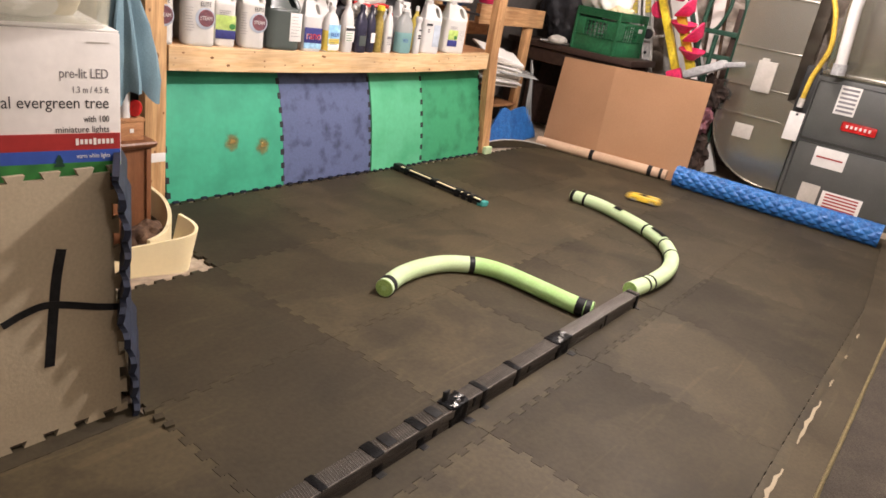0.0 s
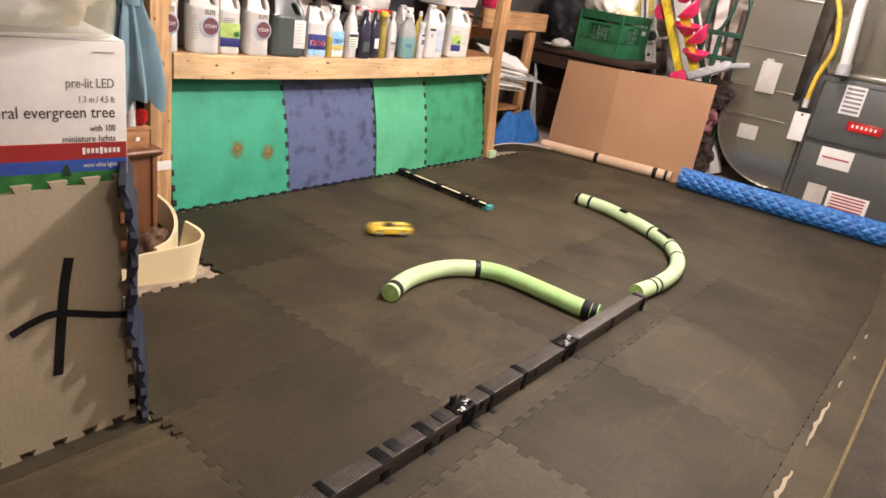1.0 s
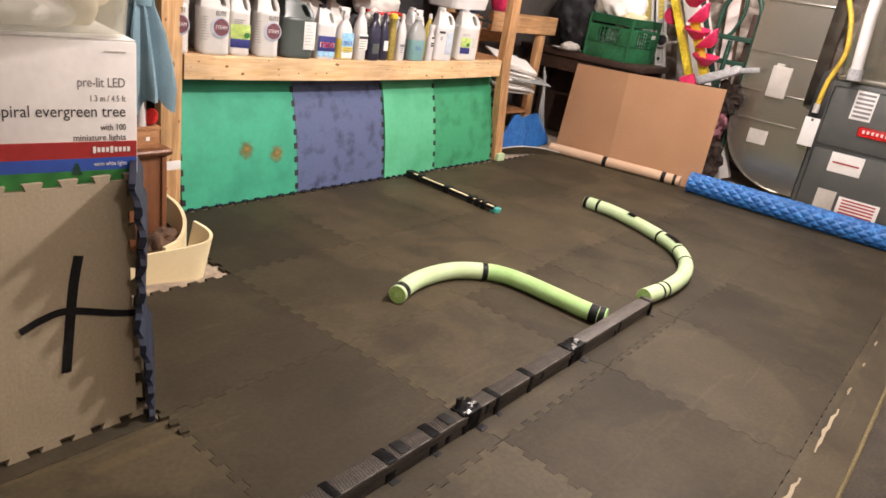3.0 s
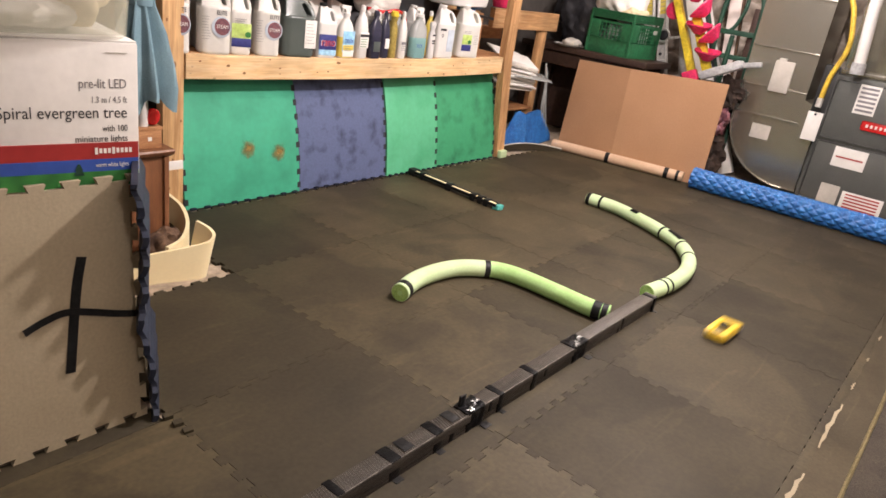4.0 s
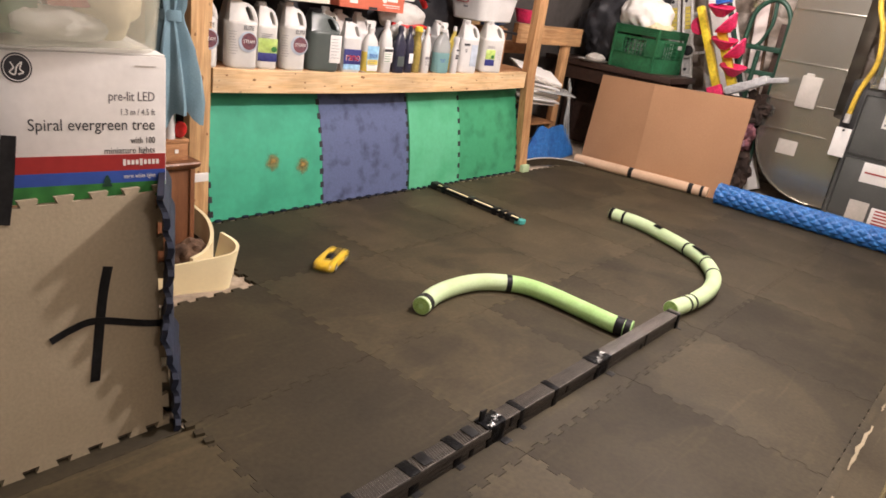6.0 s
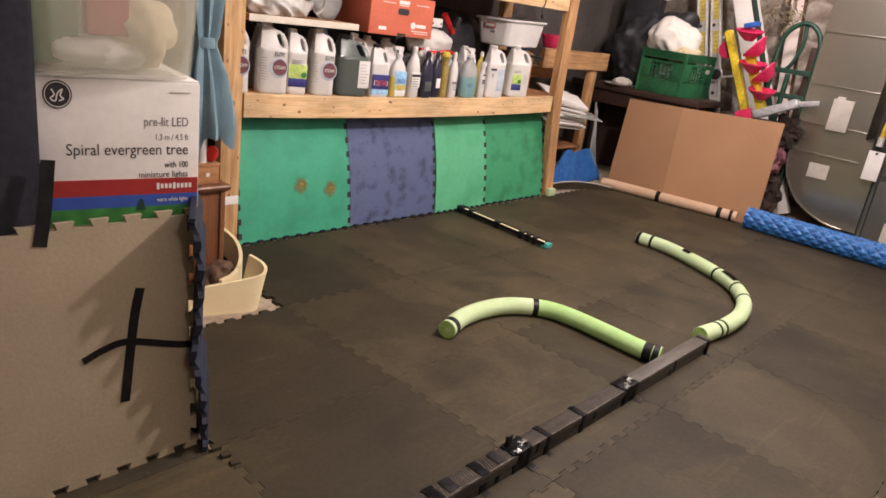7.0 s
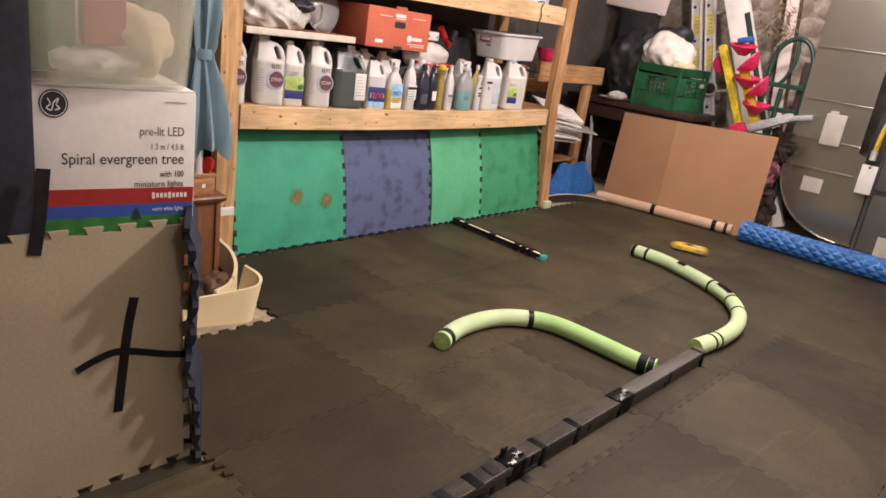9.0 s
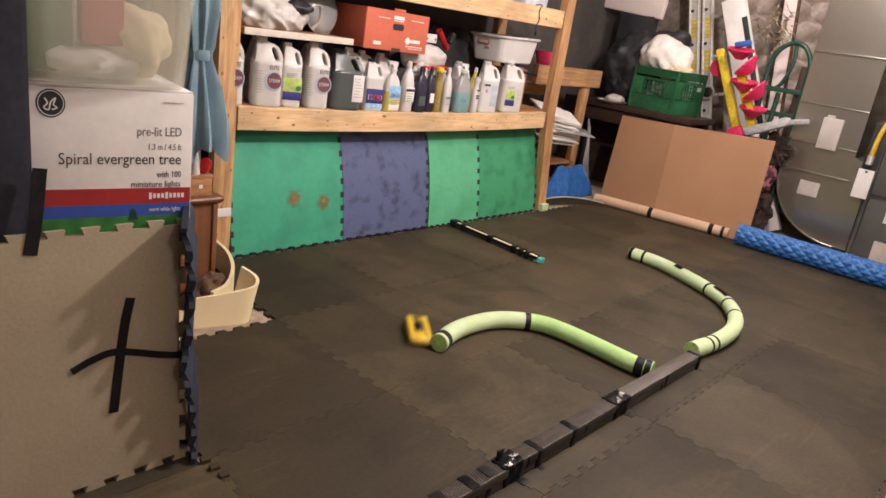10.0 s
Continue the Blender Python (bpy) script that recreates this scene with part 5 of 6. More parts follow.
def strip(pts, wide, parent, mat="tape", thick=0.0012, off=-0.001, name="tape_strip"):
    """A flat strip on the mat's front, along points (x, z)."""
    p = [Vector((q.x, 0, q.y)) for q in spline([(a, b, 0) for a, b in pts], 6)]
    bm = bmesh.new()
    rows = []
    for i, q in enumerate(p):
        d = (p[min(i + 1, len(p) - 1)] - p[max(i - 1, 0)]).normalized()
        s = Vector((d.z, 0, -d.x)) * wide / 2
        rows.append([bm.verts.new(q + s * k + Vector((0, o, 0))) for k, o in ((1, off), (-1, off), (-1, off - thick), (1, off - thick))])
    for a, b in zip(rows, rows[1:]):
        for k in range(4):
            bm.faces.new((a[k], a[(k + 1) % 4], b[(k + 1) % 4], b[k]))
    bm.faces.new(rows[0])
    bm.faces.new(rows[-1])
    return part(name, bm, mat, parent)


strip([(0.484, 0.446), (0.470, 0.385), (0.457, 0.30), (0.441, 0.180)], 0.021, gm)
strip([(0.357, 0.304), (0.40, 0.320), (0.452, 0.326), (0.55, 0.294), (0.60, 0.280)], 0.016, gm, off=-0.0024)
strip([(0.318, 0.740), (0.305, 0.64), (0.292, 0.570)], 0.026, gm)

bmx = thing("foam_mat", "navy blue foam mat on edge with wavy toothed rim", "foam mat", pose(-1.277, 0.008, 0.0012, 4.2, 0, -29), "standing foam mats")
bm = bmesh.new()
rows = []
NZ = TEETH * 8
BEND = ((0.0, 0.018), (0.1, 0.02), (0.2, 0.006), (0.29, -0.010), (0.33, 0.0), (0.45, 0.004), (0.55, 0.0), (0.62, -0.016))
for k in range(NZ + 1):
    z = 0.625 * k / NZ
    i = next(q for q in range(len(BEND) - 1) if z <= BEND[q + 1][0] + 0.01)
    f = (z - BEND[i][0]) / (BEND[i + 1][0] - BEND[i][0])
    wob = BEND[i][1] * (1 - f) + BEND[i + 1][1] * f + 0.0045 * math.sin(z * 91) + 0.002 * math.sin(z * 41 + 1)
    tooth = (0.0, 0.0, 0.0, 0.015, 0.018, 0.018, 0.015, 0.0)[k % 8]
    rows.append([bm.verts.new((wob + dx, y, z)) for dx, y in ((-0.0065, tooth), (0.0065, tooth), (0.0065, 0.24), (-0.0065, 0.24))])
for a, b in zip(rows, rows[1:]):
    for k in range(4):
        bm.faces.new((a[k], a[(k + 1) % 4], b[(k + 1) % 4], b[k]))
bm.faces.new(rows[0])
bm.faces.new(rows[-1])
part("sheet", bm, "foam_navy", bmx, smooth=False)

for k in range(3):
    part("foot_tab", slab([(-0.012, -0.008), (0.010, -0.010), (0.014, 0.008), (-0.010, 0.010)], 0.011, pose(0.05 + 0.022 * k, 0.01 - 0.030 * k, 0.0, 0, 0, 25)), "foam_dark", bmx)

sup = thing("cardboard_box", "plain brown carton under the tree box behind the mats", "cardboard box", pose(-1.40, 0.27, -0.012))
part("carton", box((0, 0, 0.2945), (0.32, 0.30, 0.589), 0.004), "cardboard", sup)
tbx = thing("tree_box", "white printed artificial tree carton with red and blue bands", "cardboard box", pose(-1.235, 0.094, 0.578, 0, 0, -10) @ Matrix.Diagonal((0.955, 1, 1.035, 1)))
BW, BH, BD = 0.335, 0.298, 0.32
part("carton", box((-BW / 2, BD / 2, BH / 2), (BW, BD, BH), 0.005), "paper", tbx)
part("top_flap", crumple(box((-BW / 2, BD / 2, BH + 0.002), (BW * 0.99, BD * 0.98, 0.003), 0.001), 0.002, 12, 2, 3), "paper", tbx)
part("red_band", box((-BW / 2, -0.0010, 0.080), (BW - 0.006, 0.002, 0.034), 0), "print_red", tbx, "red printed band")
part("blue_band", box((-BW / 2, -0.0010, 0.050), (BW - 0.006, 0.002, 0.026), 0), "print_blue", tbx, "blue printed band")
part("green_print", box((-BW / 2, -0.0010, 0.020), (BW - 0.006, 0.002, 0.034), 0), "print_green", tbx, "green printed garden scene")
part("tree_print", slab([(-0.011, 0), (0.011, 0), (0.006, 0.010), (0.008, 0.011), (0.002, 0.024), (-0.002, 0.024), (-0.008, 0.011), (-0.006, 0.010)], 0.0012, pose(-0.13, -0.0022, 0.030, 90, 0, 0)), "truck_green", tbx)
part("emblem", lathe([(0.027, 0), (0.027, 0.0012)], 28), "ink", tbx, "round black maker's emblem", m=pose(-0.290, -0.0002, 0.266, 90, 0, 0))
part("emblem_ring", tube([(-0.290 + 0.0235 * math.cos(a / 28 * math.tau), -0.0016, 0.266 + 0.0235 * math.sin(a / 28 * math.tau)) for a in range(28)], 0.0009, 6, closed=True), "paper", tbx)
part("emblem_scroll", tube(spline([(-0.301, -0.0018, 0.276), (-0.296, -0.0018, 0.266), (-0.303, -0.0018, 0.258), (-0.294, -0.0018, 0.254), (-0.290, -0.0018, 0.268), (-0.281, -0.0018, 0.276), (-0.285, -0.0018, 0.264), (-0.279, -0.0018, 0.258), (-0.288, -0.0018, 0.254)], 5), 0.0015, 6), "paper", tbx)


def words(text, z, width, size, mat, right=-0.025, lift=-0.0004):
    ob = lettering(text, size, mat, tbx, Matrix())
    xs = [v.co.x for v in ob.data.vertices]
    ob.matrix_basis = pose(right, lift, z, 90, 0, 0) @ Matrix.Diagonal((width / (max(xs) - min(xs)), 1, 1, 1))


words("pre-lit LED", 0.208, 0.096, 0.027, "ink_grey")
words("1.3 m / 4.5 ft", 0.179, 0.072, 0.018, "ink_grey")
words("Spiral evergreen tree", 0.148, 0.252, 0.033, "ink")
words("with 100", 0.120, 0.053, 0.019, "ink")
words("miniature lights", 0.099, 0.108, 0.019, "ink")
words("warm white lights", 0.046, 0.070, 0.013, "paper", lift=-0.0024)
for k in range(9):
    part("print_bar", box((-0.093 + k * 0.009, -0.0024, 0.080), (0.006, 0.001, 0.014 if k in (0, 4) else 0.010), 0), "paper", tbx)
part("print_bar", box((-0.045, -0.0008, 0.278), (0.045, 0.001, 0.0015), 0), "paper_grey", tbx)

tote = thing("storage_tote", "translucent plastic tote with bags and red packets inside", "storage tote", pose(-1.40, 0.255, 0.8885))
part("shell", loft([(0, 0.31, 0.29, 0.05, 0, 0), (0.008, 0.328, 0.31, 0.05, 0, 0), (0.26, 0.36, 0.34, 0.05, 0, 0), (0.26, 0.352, 0.332, 0.046, 0, 0), (0.011, 0.32, 0.302, 0.046, 0, 0)]), "tote", tote)
part("contents_green", box((-0.10, 0.02, 0.12), (0.10, 0.22, 0.2), 0.02), "crate_green", tote, "dark green packet")
part("contents_red", box((-0.005, -0.095, 0.145), (0.085, 0.03, 0.13), 0.008), "print_red", tote, "red packet")
part("contents_bag", blob((0.075, -0.02, 0.085), (0.085, 0.11, 0.075), 0.018, 18, 7, floor=0.012), "cream_cloth", tote, "cream carrier bag")
part("contents_film", blob((-0.01, -0.06, 0.045), (0.11, 0.07, 0.035), 0.012, 24, 3, floor=0.012), "bag_film", tote)
# added drape: darkens the area left of the tree box and hides its side
nb = thing("dark_filler", "added near-black drape filling the dark area beside the tree box", "blanket", pose(-1.715, 0.275, -0.012))
part("drape", crumple(box((0.006, 0, 0.70), (0.31, 0.355, 1.4), 0.012), 0.010, 7, 3, 5), "shade_fill", nb)

# ---- folded parasol, chest and foam offcut ----
pa = thing("parasol", "folded faded blue canvas parasol standing by the shelf", "parasol", pose(-0.755, 0.97, -0.012))
bm = bmesh.new()
rings = []
prof = ((0.575, 0.088), (0.62, 0.090), (0.70, 0.080), (0.80, 0.062), (0.885, 0.036), (0.905, 0.034), (0.93, 0.042), (1.05, 0.055), (1.25, 0.055), (1.5, 0.04), (1.75, 0.02))
ns = 64
for z, r in prof:
    ring = []
    for k in range(ns):
        a = k / ns * math.tau
        f = 0.24 * math.sin(a * 8 + z * 3) + 0.16 * math.sin(a * 5 + 1 + z * 6)
        zz = z + (0.030 * math.sin(a * 4 + 1) + 0.018 * math.sin(a * 9) if z < 0.62 else 0)
        ring.append(bm.verts.new((r * (1 + f) * math.cos(a), r * (1 + f) * math.sin(a), zz)))
    rings.append(ring)
for a, b in zip(rings, rings[1:]):
    for k in range(ns):
        bm.faces.new((a[k], a[(k + 1) % ns], b[(k + 1) % ns], b[k]))
bm.faces.new(rings[-1])
part("canopy", bm, "blue_cloth", pa)
part("tie_band", lathe([(0.042, 0.882), (0.043, 0.885), (0.043, 0.915), (0.042, 0.918)], 24), "blue_cloth", pa)
part("pole", tube([(0, 0, 0), (0, 0, 1.7)], 0.018, 12), "white_plastic", pa)
part("crank_handle", tube(spline([(0.06, 0.08, 0.88), (0.085, 0.08, 0.95), (0.11, 0.09, 1.03), (0.10, 0.09, 1.09)], 6), 0.011, 10), "white_plastic", pa, "white curved handle")
ch = thing("wooden_chest", "small dark brown wooden cabinet with a moulded top", "cabinet", pose(-0.84, 0.92, -0.012))
part("carcass", box((0, 0.10, 0.19), (0.31, 0.18, 0.37), 0.003), "walnut", ch)
part("top", loft([(0.372, 0.325, 0.20, 0.004, 0, 0.10), (0.380, 0.345, 0.22, 0.006, 0, 0.10), (0.392, 0.352, 0.228, 0.008, 0, 0.10), (0.398, 0.345, 0.22, 0.006, 0, 0.10)]), "walnut", ch)
part("corner_strip", box((0.148, 0.005, 0.19), (0.018, 0.008, 0.36), 0.002), "walnut", ch)
sb = thing("small_box", "small tan wooden box on the brown cabinet", "box", pose(-0.755, 0.985, 0.386))
part("base", box((0, 0, 0.032), (0.115, 0.08, 0.064), 0.003), "plywood", sb)
part("lid", box((0, 0, 0.071), (0.12, 0.085, 0.014), 0.003), "plywood", sb)
part("price_tag", box((0.012, -0.041, 0.035), (0.014, 0.001, 0.014), 0), "paper", sb)
rb = thing("red_ornament", "shiny red disc ornament propped on the small box", "ornament", pose(-0.72, 0.975, 0.464))
part("disc", lathe([(0.026, 0), (0.030, 0.004), (0.030, 0.010), (0.026, 0.014)], 20), "red_shiny", rb, m=pose(0, 0, 0.03, 90, 0, 10))
bf = thing("blue_figure", "small blue and white trinket propped on the small box", "trinket", pose(-0.775, 0.985, 0.464))
part("body", crumple(box((0, 0, 0.03), (0.04, 0.02, 0.06), 0.006, pose(0, 0, 0, 0, -20, 0)), 0.004, 40, 1, 2), "blue_plastic", bf)
part("base", box((0, 0, 0.008), (0.05, 0.03, 0.014), 0.003), "paper", bf)
lp = thing("brown_sack", "lumpy brown sack beside the cabinet on the floor", "sack", pose(-0.735, 0.86, -0.012))
part("sack", blob((0, 0, 0.045), (0.085, 0.05, 0.075), 0.02, 26, 4, floor=0.0), "brown_lump", lp)
cf = thing("foam_offcut", "curled cream foam strip on the floor beside the mats", "foam strip")
p1 = [Vector(q) for q in spline([(a, b, 0) for a, b in ((-1.02, 0.735), (-0.90, 0.705), (-0.78, 0.675), (-0.69, 0.655), (-0.655, 0.67), (-0.648, 0.71), (-0.665, 0.77))], 6)]
n = len(p1)
front = part("front_wall", ribbon(p1, [0.085 + 0.075 * (k / n) for k in range(n)], 0.012, base=-0.012), "cream_foam", cf)
for v in front.data.vertices:
    v.co.x += min(max((v.co.x + 0.85) / 0.2, 0), 1) * (0.23 * (v.co.z + 0.012) - 0.037)
p2 = spline([(a, b, 0) for a, b in ((-0.80, 0.735), (-0.73, 0.765), (-0.66, 0.84), (-0.60, 0.94), (-0.555, 1.06), (-0.535, 1.20))], 6)
n = len(p2)
part("back_wall", ribbon(p2, [0.095 + 0.02 * (k / n) for k in range(n)], 0.014, base=-0.012), "cream_foam", cf)
part("loose_strip", box((-0.545, 1.17, 0.235), (0.13, 0.012, 0.035), 0.002, pose(0, 0, 0, 0, 0, 0)), "paper", cf, "white paper slip")

# ---- corner behind the post ----
ws = thing("corner_shelf", "small rough pine shelf frame in the corner", "shelf", pose(2.35, 1.62, 0))
for nm, c, s, rot, mt in (("rail", (0.18, -0.02, 0.87), (0.86, 0.04, 0.13), 0, "pine_shaded_rail"), ("rail", (-0.05, 0.20, 0.75), (0.5, 0.03, 0.09), 0, "plywood"), ("brace", (0.46, 0.0, 0.42), (0.085, 0.045, 0.86), 0, "pine_shaded"),
                          ("deck", (0.12, 0.10, 0.40), (0.60, 0.30, 0.02), 0, "plywood"), ("deck", (0.12, 0.10, 0.22), (0.62, 0.30, 0.018), 0, "plywood"), ("leg", (-0.15, 0.2, 0.44), (0.05, 0.05, 0.9), 0, "pine_upright"), ("leg", (0.40, 0.22, 0.44), (0.05, 0.05, 0.9), 0, "pine_upright")):
    part(nm, box(c, s, 0.003, pose(0, 0, 0, 0, rot, 0)), mt, ws)
pp = thing("paper_stack", "slumped stack of white papers and plastic folders on the corner shelf", "papers", pose(2.30, 1.50, 0.412))
for k in range(12):
    tilt = 3 + 1.6 * k
    part("sheet_pad", box((0, 0, 0), (0.30, 0.23, 0.013), 0.003), "paper" if k % 3 else "paper_grey", pp,
         m=pose(0.03 * math.sin(k * 2.1), 0.014 * math.cos(k * 1.7), 0.01 + k * 0.019, tilt * 0.8, tilt * 0.5, -24 + 5 * math.sin(k * 3)))
part("plastic_sleeve", box((0.11, -0.05, 0.12), (0.30, 0.20, 0.003), 0.001, pose(0, 0, 0, 8, 4, -32)), "clear_plastic", pp)
bt = thing("folded_mat", "folded blue diamond-textured plastic mat standing in the corner", "mat", pose(2.38, 1.37, -0.012))
LEFT = [(0.0, 0.0), (0.02, 0.10), (0.135, 0.255), (0.17, 0.265), (0.235, 0.235), (0.225, 0.0)]
RIGHT = [(0.0, 0.0), (0.0, 0.235), (0.10, 0.25), (0.25, 0.255), (0.30, 0.24), (0.46, 0.05), (0.46, 0.0)]
for nm, shape, m in (("panel", LEFT, pose(-0.19, 0.03, 0.004, 90 - 12, 0, -14)), ("panel", RIGHT, pose(0.03, -0.025, 0.004, 90 - 12, 0, 8))):
    pn = part(nm, slab(shape, 0.016), "blue_wrap", bt, m=m)
    for k in range(34):
        for way in (1, -1):
            a, b = Vector((0.022 * k - 0.28, 0.01)), Vector((0.022 * k - 0.28 + 0.28 * (way > 0) + (0.28 if way < 0 else 0), 0.26))
            if way < 0:
                a, b = Vector((0.022 * k, 0.01)), Vector((0.022 * k - 0.28, 0.26))
            inside = [a.lerp(b, q / 40) for q in range(41)]
            wide = shape[-1][0]
            inside = [q for q in inside if 0.015 < q.x < wide - 0.015 and q.y < 0.88 * min(0.25, (0.29 * q.x / 0.14) if shape is LEFT else 0.285, 0.285 if shape is LEFT else max(0.05, 0.24 - 1.1 * max(0, q.x - 0.28)))]
            if len(inside) > 3:
                part("ridge", tube([(inside[0].x, inside[0].y, 0.016), (inside[-1].x, inside[-1].y, 0.016)], 0.0028, 5), "blue_wrap", pn)
sg = thing("foam_edge", "black foam strip curving up at the corner of the mats", "foam strip", pose(0, 0, 0))
pe = spline([(a, b, 0) for a, b in ((1.96, 1.30), (2.10, 1.31), (2.28, 1.275), (2.45, 1.20), (2.58, 1.12))], 6)
n = len(pe)
part("strip", ribbon(pe, [0.02 + 0.03 * math.sin(math.pi * k / (n - 1)) for k in range(n)], 0.012, base=0.0), "foam_dark", sg)
part("rim", tube([(q.x, q.y, 0.022 + 0.03 * math.sin(math.pi * k / (n - 1))) for k, q in enumerate(pe)], 0.005, 6), "paper_grey", sg, "pale cut rim")
pb = thing("plaster_block", "small pale green foam block at the post's foot", "foam block", pose(1.935, 1.212, 0.0))
part("block", box((0, 0, 0.025), (0.075, 0.03, 0.05), 0.006), "noodle", pb)
ps = thing("plastic_bottle", "white plastic bottle behind the folded mat", "bottle", pose(2.16, 1.48, -0.012))
part("body", loft([(0, 0.11, 0.09, 0.03, 0, 0), (0.18, 0.11, 0.09, 0.03, 0, 0), (0.26, 0.05, 0.05, 0.02, 0, 0), (0.28, 0.05, 0.05, 0.02, 0, 0)]), "white_plastic", ps)
part("cap", lathe([(0.028, 0.28), (0.028, 0.31)], 12), "white_plastic", ps)
pf = thing("plastic_film", "clear plastic film hanging from the corner shelf", "plastic film", pose(2.70, 1.45, -0.012))
for k in range(3):
    part("fold", tube(spline([(0.02 * k - 0.02, 0, 0.60 - 0.03 * k), (0.01 * k + 0.01, -0.01, 0.42), (0.03 * k - 0.01, -0.03, 0.25), (0.03 * k + 0.05, -0.05, 0.02)], 6), 0.008, 8, flat=0.4), "clear_plastic", pf)

pk = thing("pink_tub", "small magenta plastic tub on the corner shelf rail", "tub", pose(2.33, 1.70, 0.935))
part("shell", loft([(0, 0.10, 0.10, 0.04, 0, 0), (0.004, 0.11, 0.11, 0.045, 0, 0), (0.085, 0.15, 0.15, 0.06, 0, 0), (0.085, 0.142, 0.142, 0.056, 0, 0), (0.010, 0.10, 0.10, 0.04, 0, 0)]), "pink_plastic", pk)
part("rim", loft([(0.080, 0.150, 0.150, 0.06, 0, 0), (0.082, 0.162, 0.162, 0.065, 0, 0), (0.090, 0.162, 0.162, 0.065, 0, 0), (0.090, 0.146, 0.146, 0.058, 0, 0)], caps=False), "pink_plastic", pk)
cd = thing("power_cord", "thin black cord hanging over the shelf's upper rail", "cord", pose(1.52, SY, 1.289))
part("cable", tube(spline([(0.03, 0.05, 0.004), (0.02, -0.004, 0.004), (0.0, -0.006, -0.03), (0.012, -0.006, -0.08), (-0.006, -0.006, -0.115), (0.004, -0.006, -0.15)], 6), 0.003, 6), "black_plastic", cd)
part("plug", box((0.004, -0.006, -0.158), (0.018, 0.012, 0.024), 0.003), "black_plastic", cd)

# ---- workbench with crate and clutter ----
wb = thing("workbench", "dark stained wooden workbench behind the cardboard", "workbench", pose(3.30, 1.15, -0.012))
part("top", box((-0.08, 0.20, 0.70), (0.46, 1.10, 0.045), 0.006), "walnut_dark", wb)
for x in (-0.25, 0.09):
    for y in (-0.28, 0.68):
        part("leg", box((x, y, 0.34), (0.07, 0.07, 0.68), 0.004), "walnut_dark", wb)
part("apron", box((-0.26, 0.20, 0.62), (0.03, 1.0, 0.10), 0.003), "walnut_dark", wb)
part("back_board", box((0.12, 0.20, 0.34), (0.02, 1.0, 0.66), 0), "walnut_dark", wb)
TOP = 0.7105
cr = thing("milk_crate", "green plastic milk crate filled with clear bottles and cloth", "crate", pose(3.24, 1.15, TOP, 0, 0, -8))
CW, CH = 0.375, 0.315
for a in range(4):
    rot = pose(0, 0, 0, 0, 0, 90 * a)
    # four bars round a hand hole and a lattice window
    part("side_panel", box((0, -CW / 2, 0.055), (CW, 0.012, 0.11), 0.003, rot), "crate_green", cr)
    for x in (-CW / 2 + 0.045, CW / 2 - 0.045):
        part("side_stile", box((x, -CW / 2, 0.17), (0.09, 0.012, 0.13), 0.003, rot), "crate_green", cr)
    part("top_band", box((0, -CW / 2, 0.285), (CW, 0.014, 0.06), 0.003, rot), "crate_green", cr)
    part("grip", box((0, -CW / 2, 0.232), (CW, 0.010, 0.018), 0.003, rot), "crate_green", cr)
    for k, z in enumerate((0.262, 0.278, 0.294, 0.310, 0.118)):
        part("rib", box((0, -CW / 2 - 0.009, z), (CW + 0.014, 0.010, 0.005), 0.0015, rot), "crate_green", cr)
    for k in range(6):
        part("lattice_bar", box((-CW / 2 + 0.105 + k * (CW - 0.21) / 5, -CW / 2, 0.166), (0.007, 0.008, 0.118), 0.0015, rot), "crate_green", cr)
    for z in (0.14, 0.17, 0.20):
        part("lattice_bar", box((0, -CW / 2, z), (CW - 0.17, 0.008, 0.006), 0.0015, rot), "crate_green", cr)
    part("corner", box((-CW / 2, -CW / 2, CH / 2), (0.022, 0.022, CH), 0.006, rot), "crate_green", cr)
part("base", box((0, 0, 0.006), (CW, CW, 0.012), 0.003), "crate_green", cr)
part("clear_contents", blob((0, 0, 0.13), (0.17, 0.17, 0.10), 0.03, 26, 6, floor=0.013), "clear_plastic", cr, "clear plastic bottles")
part("emblem", slab(rounded(0.055, 0.03, 0.004), 0.001, pose(0.12, -CW / 2 - 0.0065, 0.20, 90, 0, 0)), "white_plastic", cr)
part("white_cloth", crumple(blob((-0.03, 0.05, 0.39), (0.17, 0.19, 0.14), 0.05, 6, 2, sub=6), 0.004, 22, 1), "white_cloth", cr, "crumpled white cloth")
part("cream_cloth", crumple(blob((-0.06, -0.09, 0.315), (0.13, 0.09, 0.05), 0.02, 16, 5), 0.006, 40, 2), "cream_cloth", cr, "cream cloth")
gb = thing("garbage_bag", "bulging black plastic bag on the workbench", "bag", pose(3.30, 1.56, TOP))
part("bag", crumple(blob((0.02, -0.05, 0.27), (0.20, 0.29, 0.29), 0.05, 6, 3, sub=5, floor=0.0), 0.012, 26, 4), "black_bag", gb)
part("bag_cap", lathe([(0.030, 0), (0.036, 0.006), (0.036, 0.016), (0.026, 0.020)], 18), "white_plastic", gb, "round white plastic cap", m=pose(-0.105, -0.33, 0.52, 0, -80, 0))
part("bag_neck", blob((0.06, -0.28, 0.50), (0.14, 0.17, 0.12), 0.04, 9, 8), "black_bag", gb)
pl = thing("metal_tray", "dull oval metal tray on the workbench edge", "tray", pose(3.06, 1.50, TOP))
part("dish", lathe([(0.08, 0), (0.11, 0.006), (0.125, 0.016), (0.118, 0.016), (0.08, 0.006)], 24), "aluminium", pl)
part("cloth", blob((0.0, -0.02, 0.035), (0.08, 0.07, 0.03), 0.012, 24, 2, floor=0.008), "paper_grey", pl)
bx = thing("foam_cooler", "white foam sheet with pink stain on the bag pile", "foam sheet", pose(3.42, 1.62, TOP))
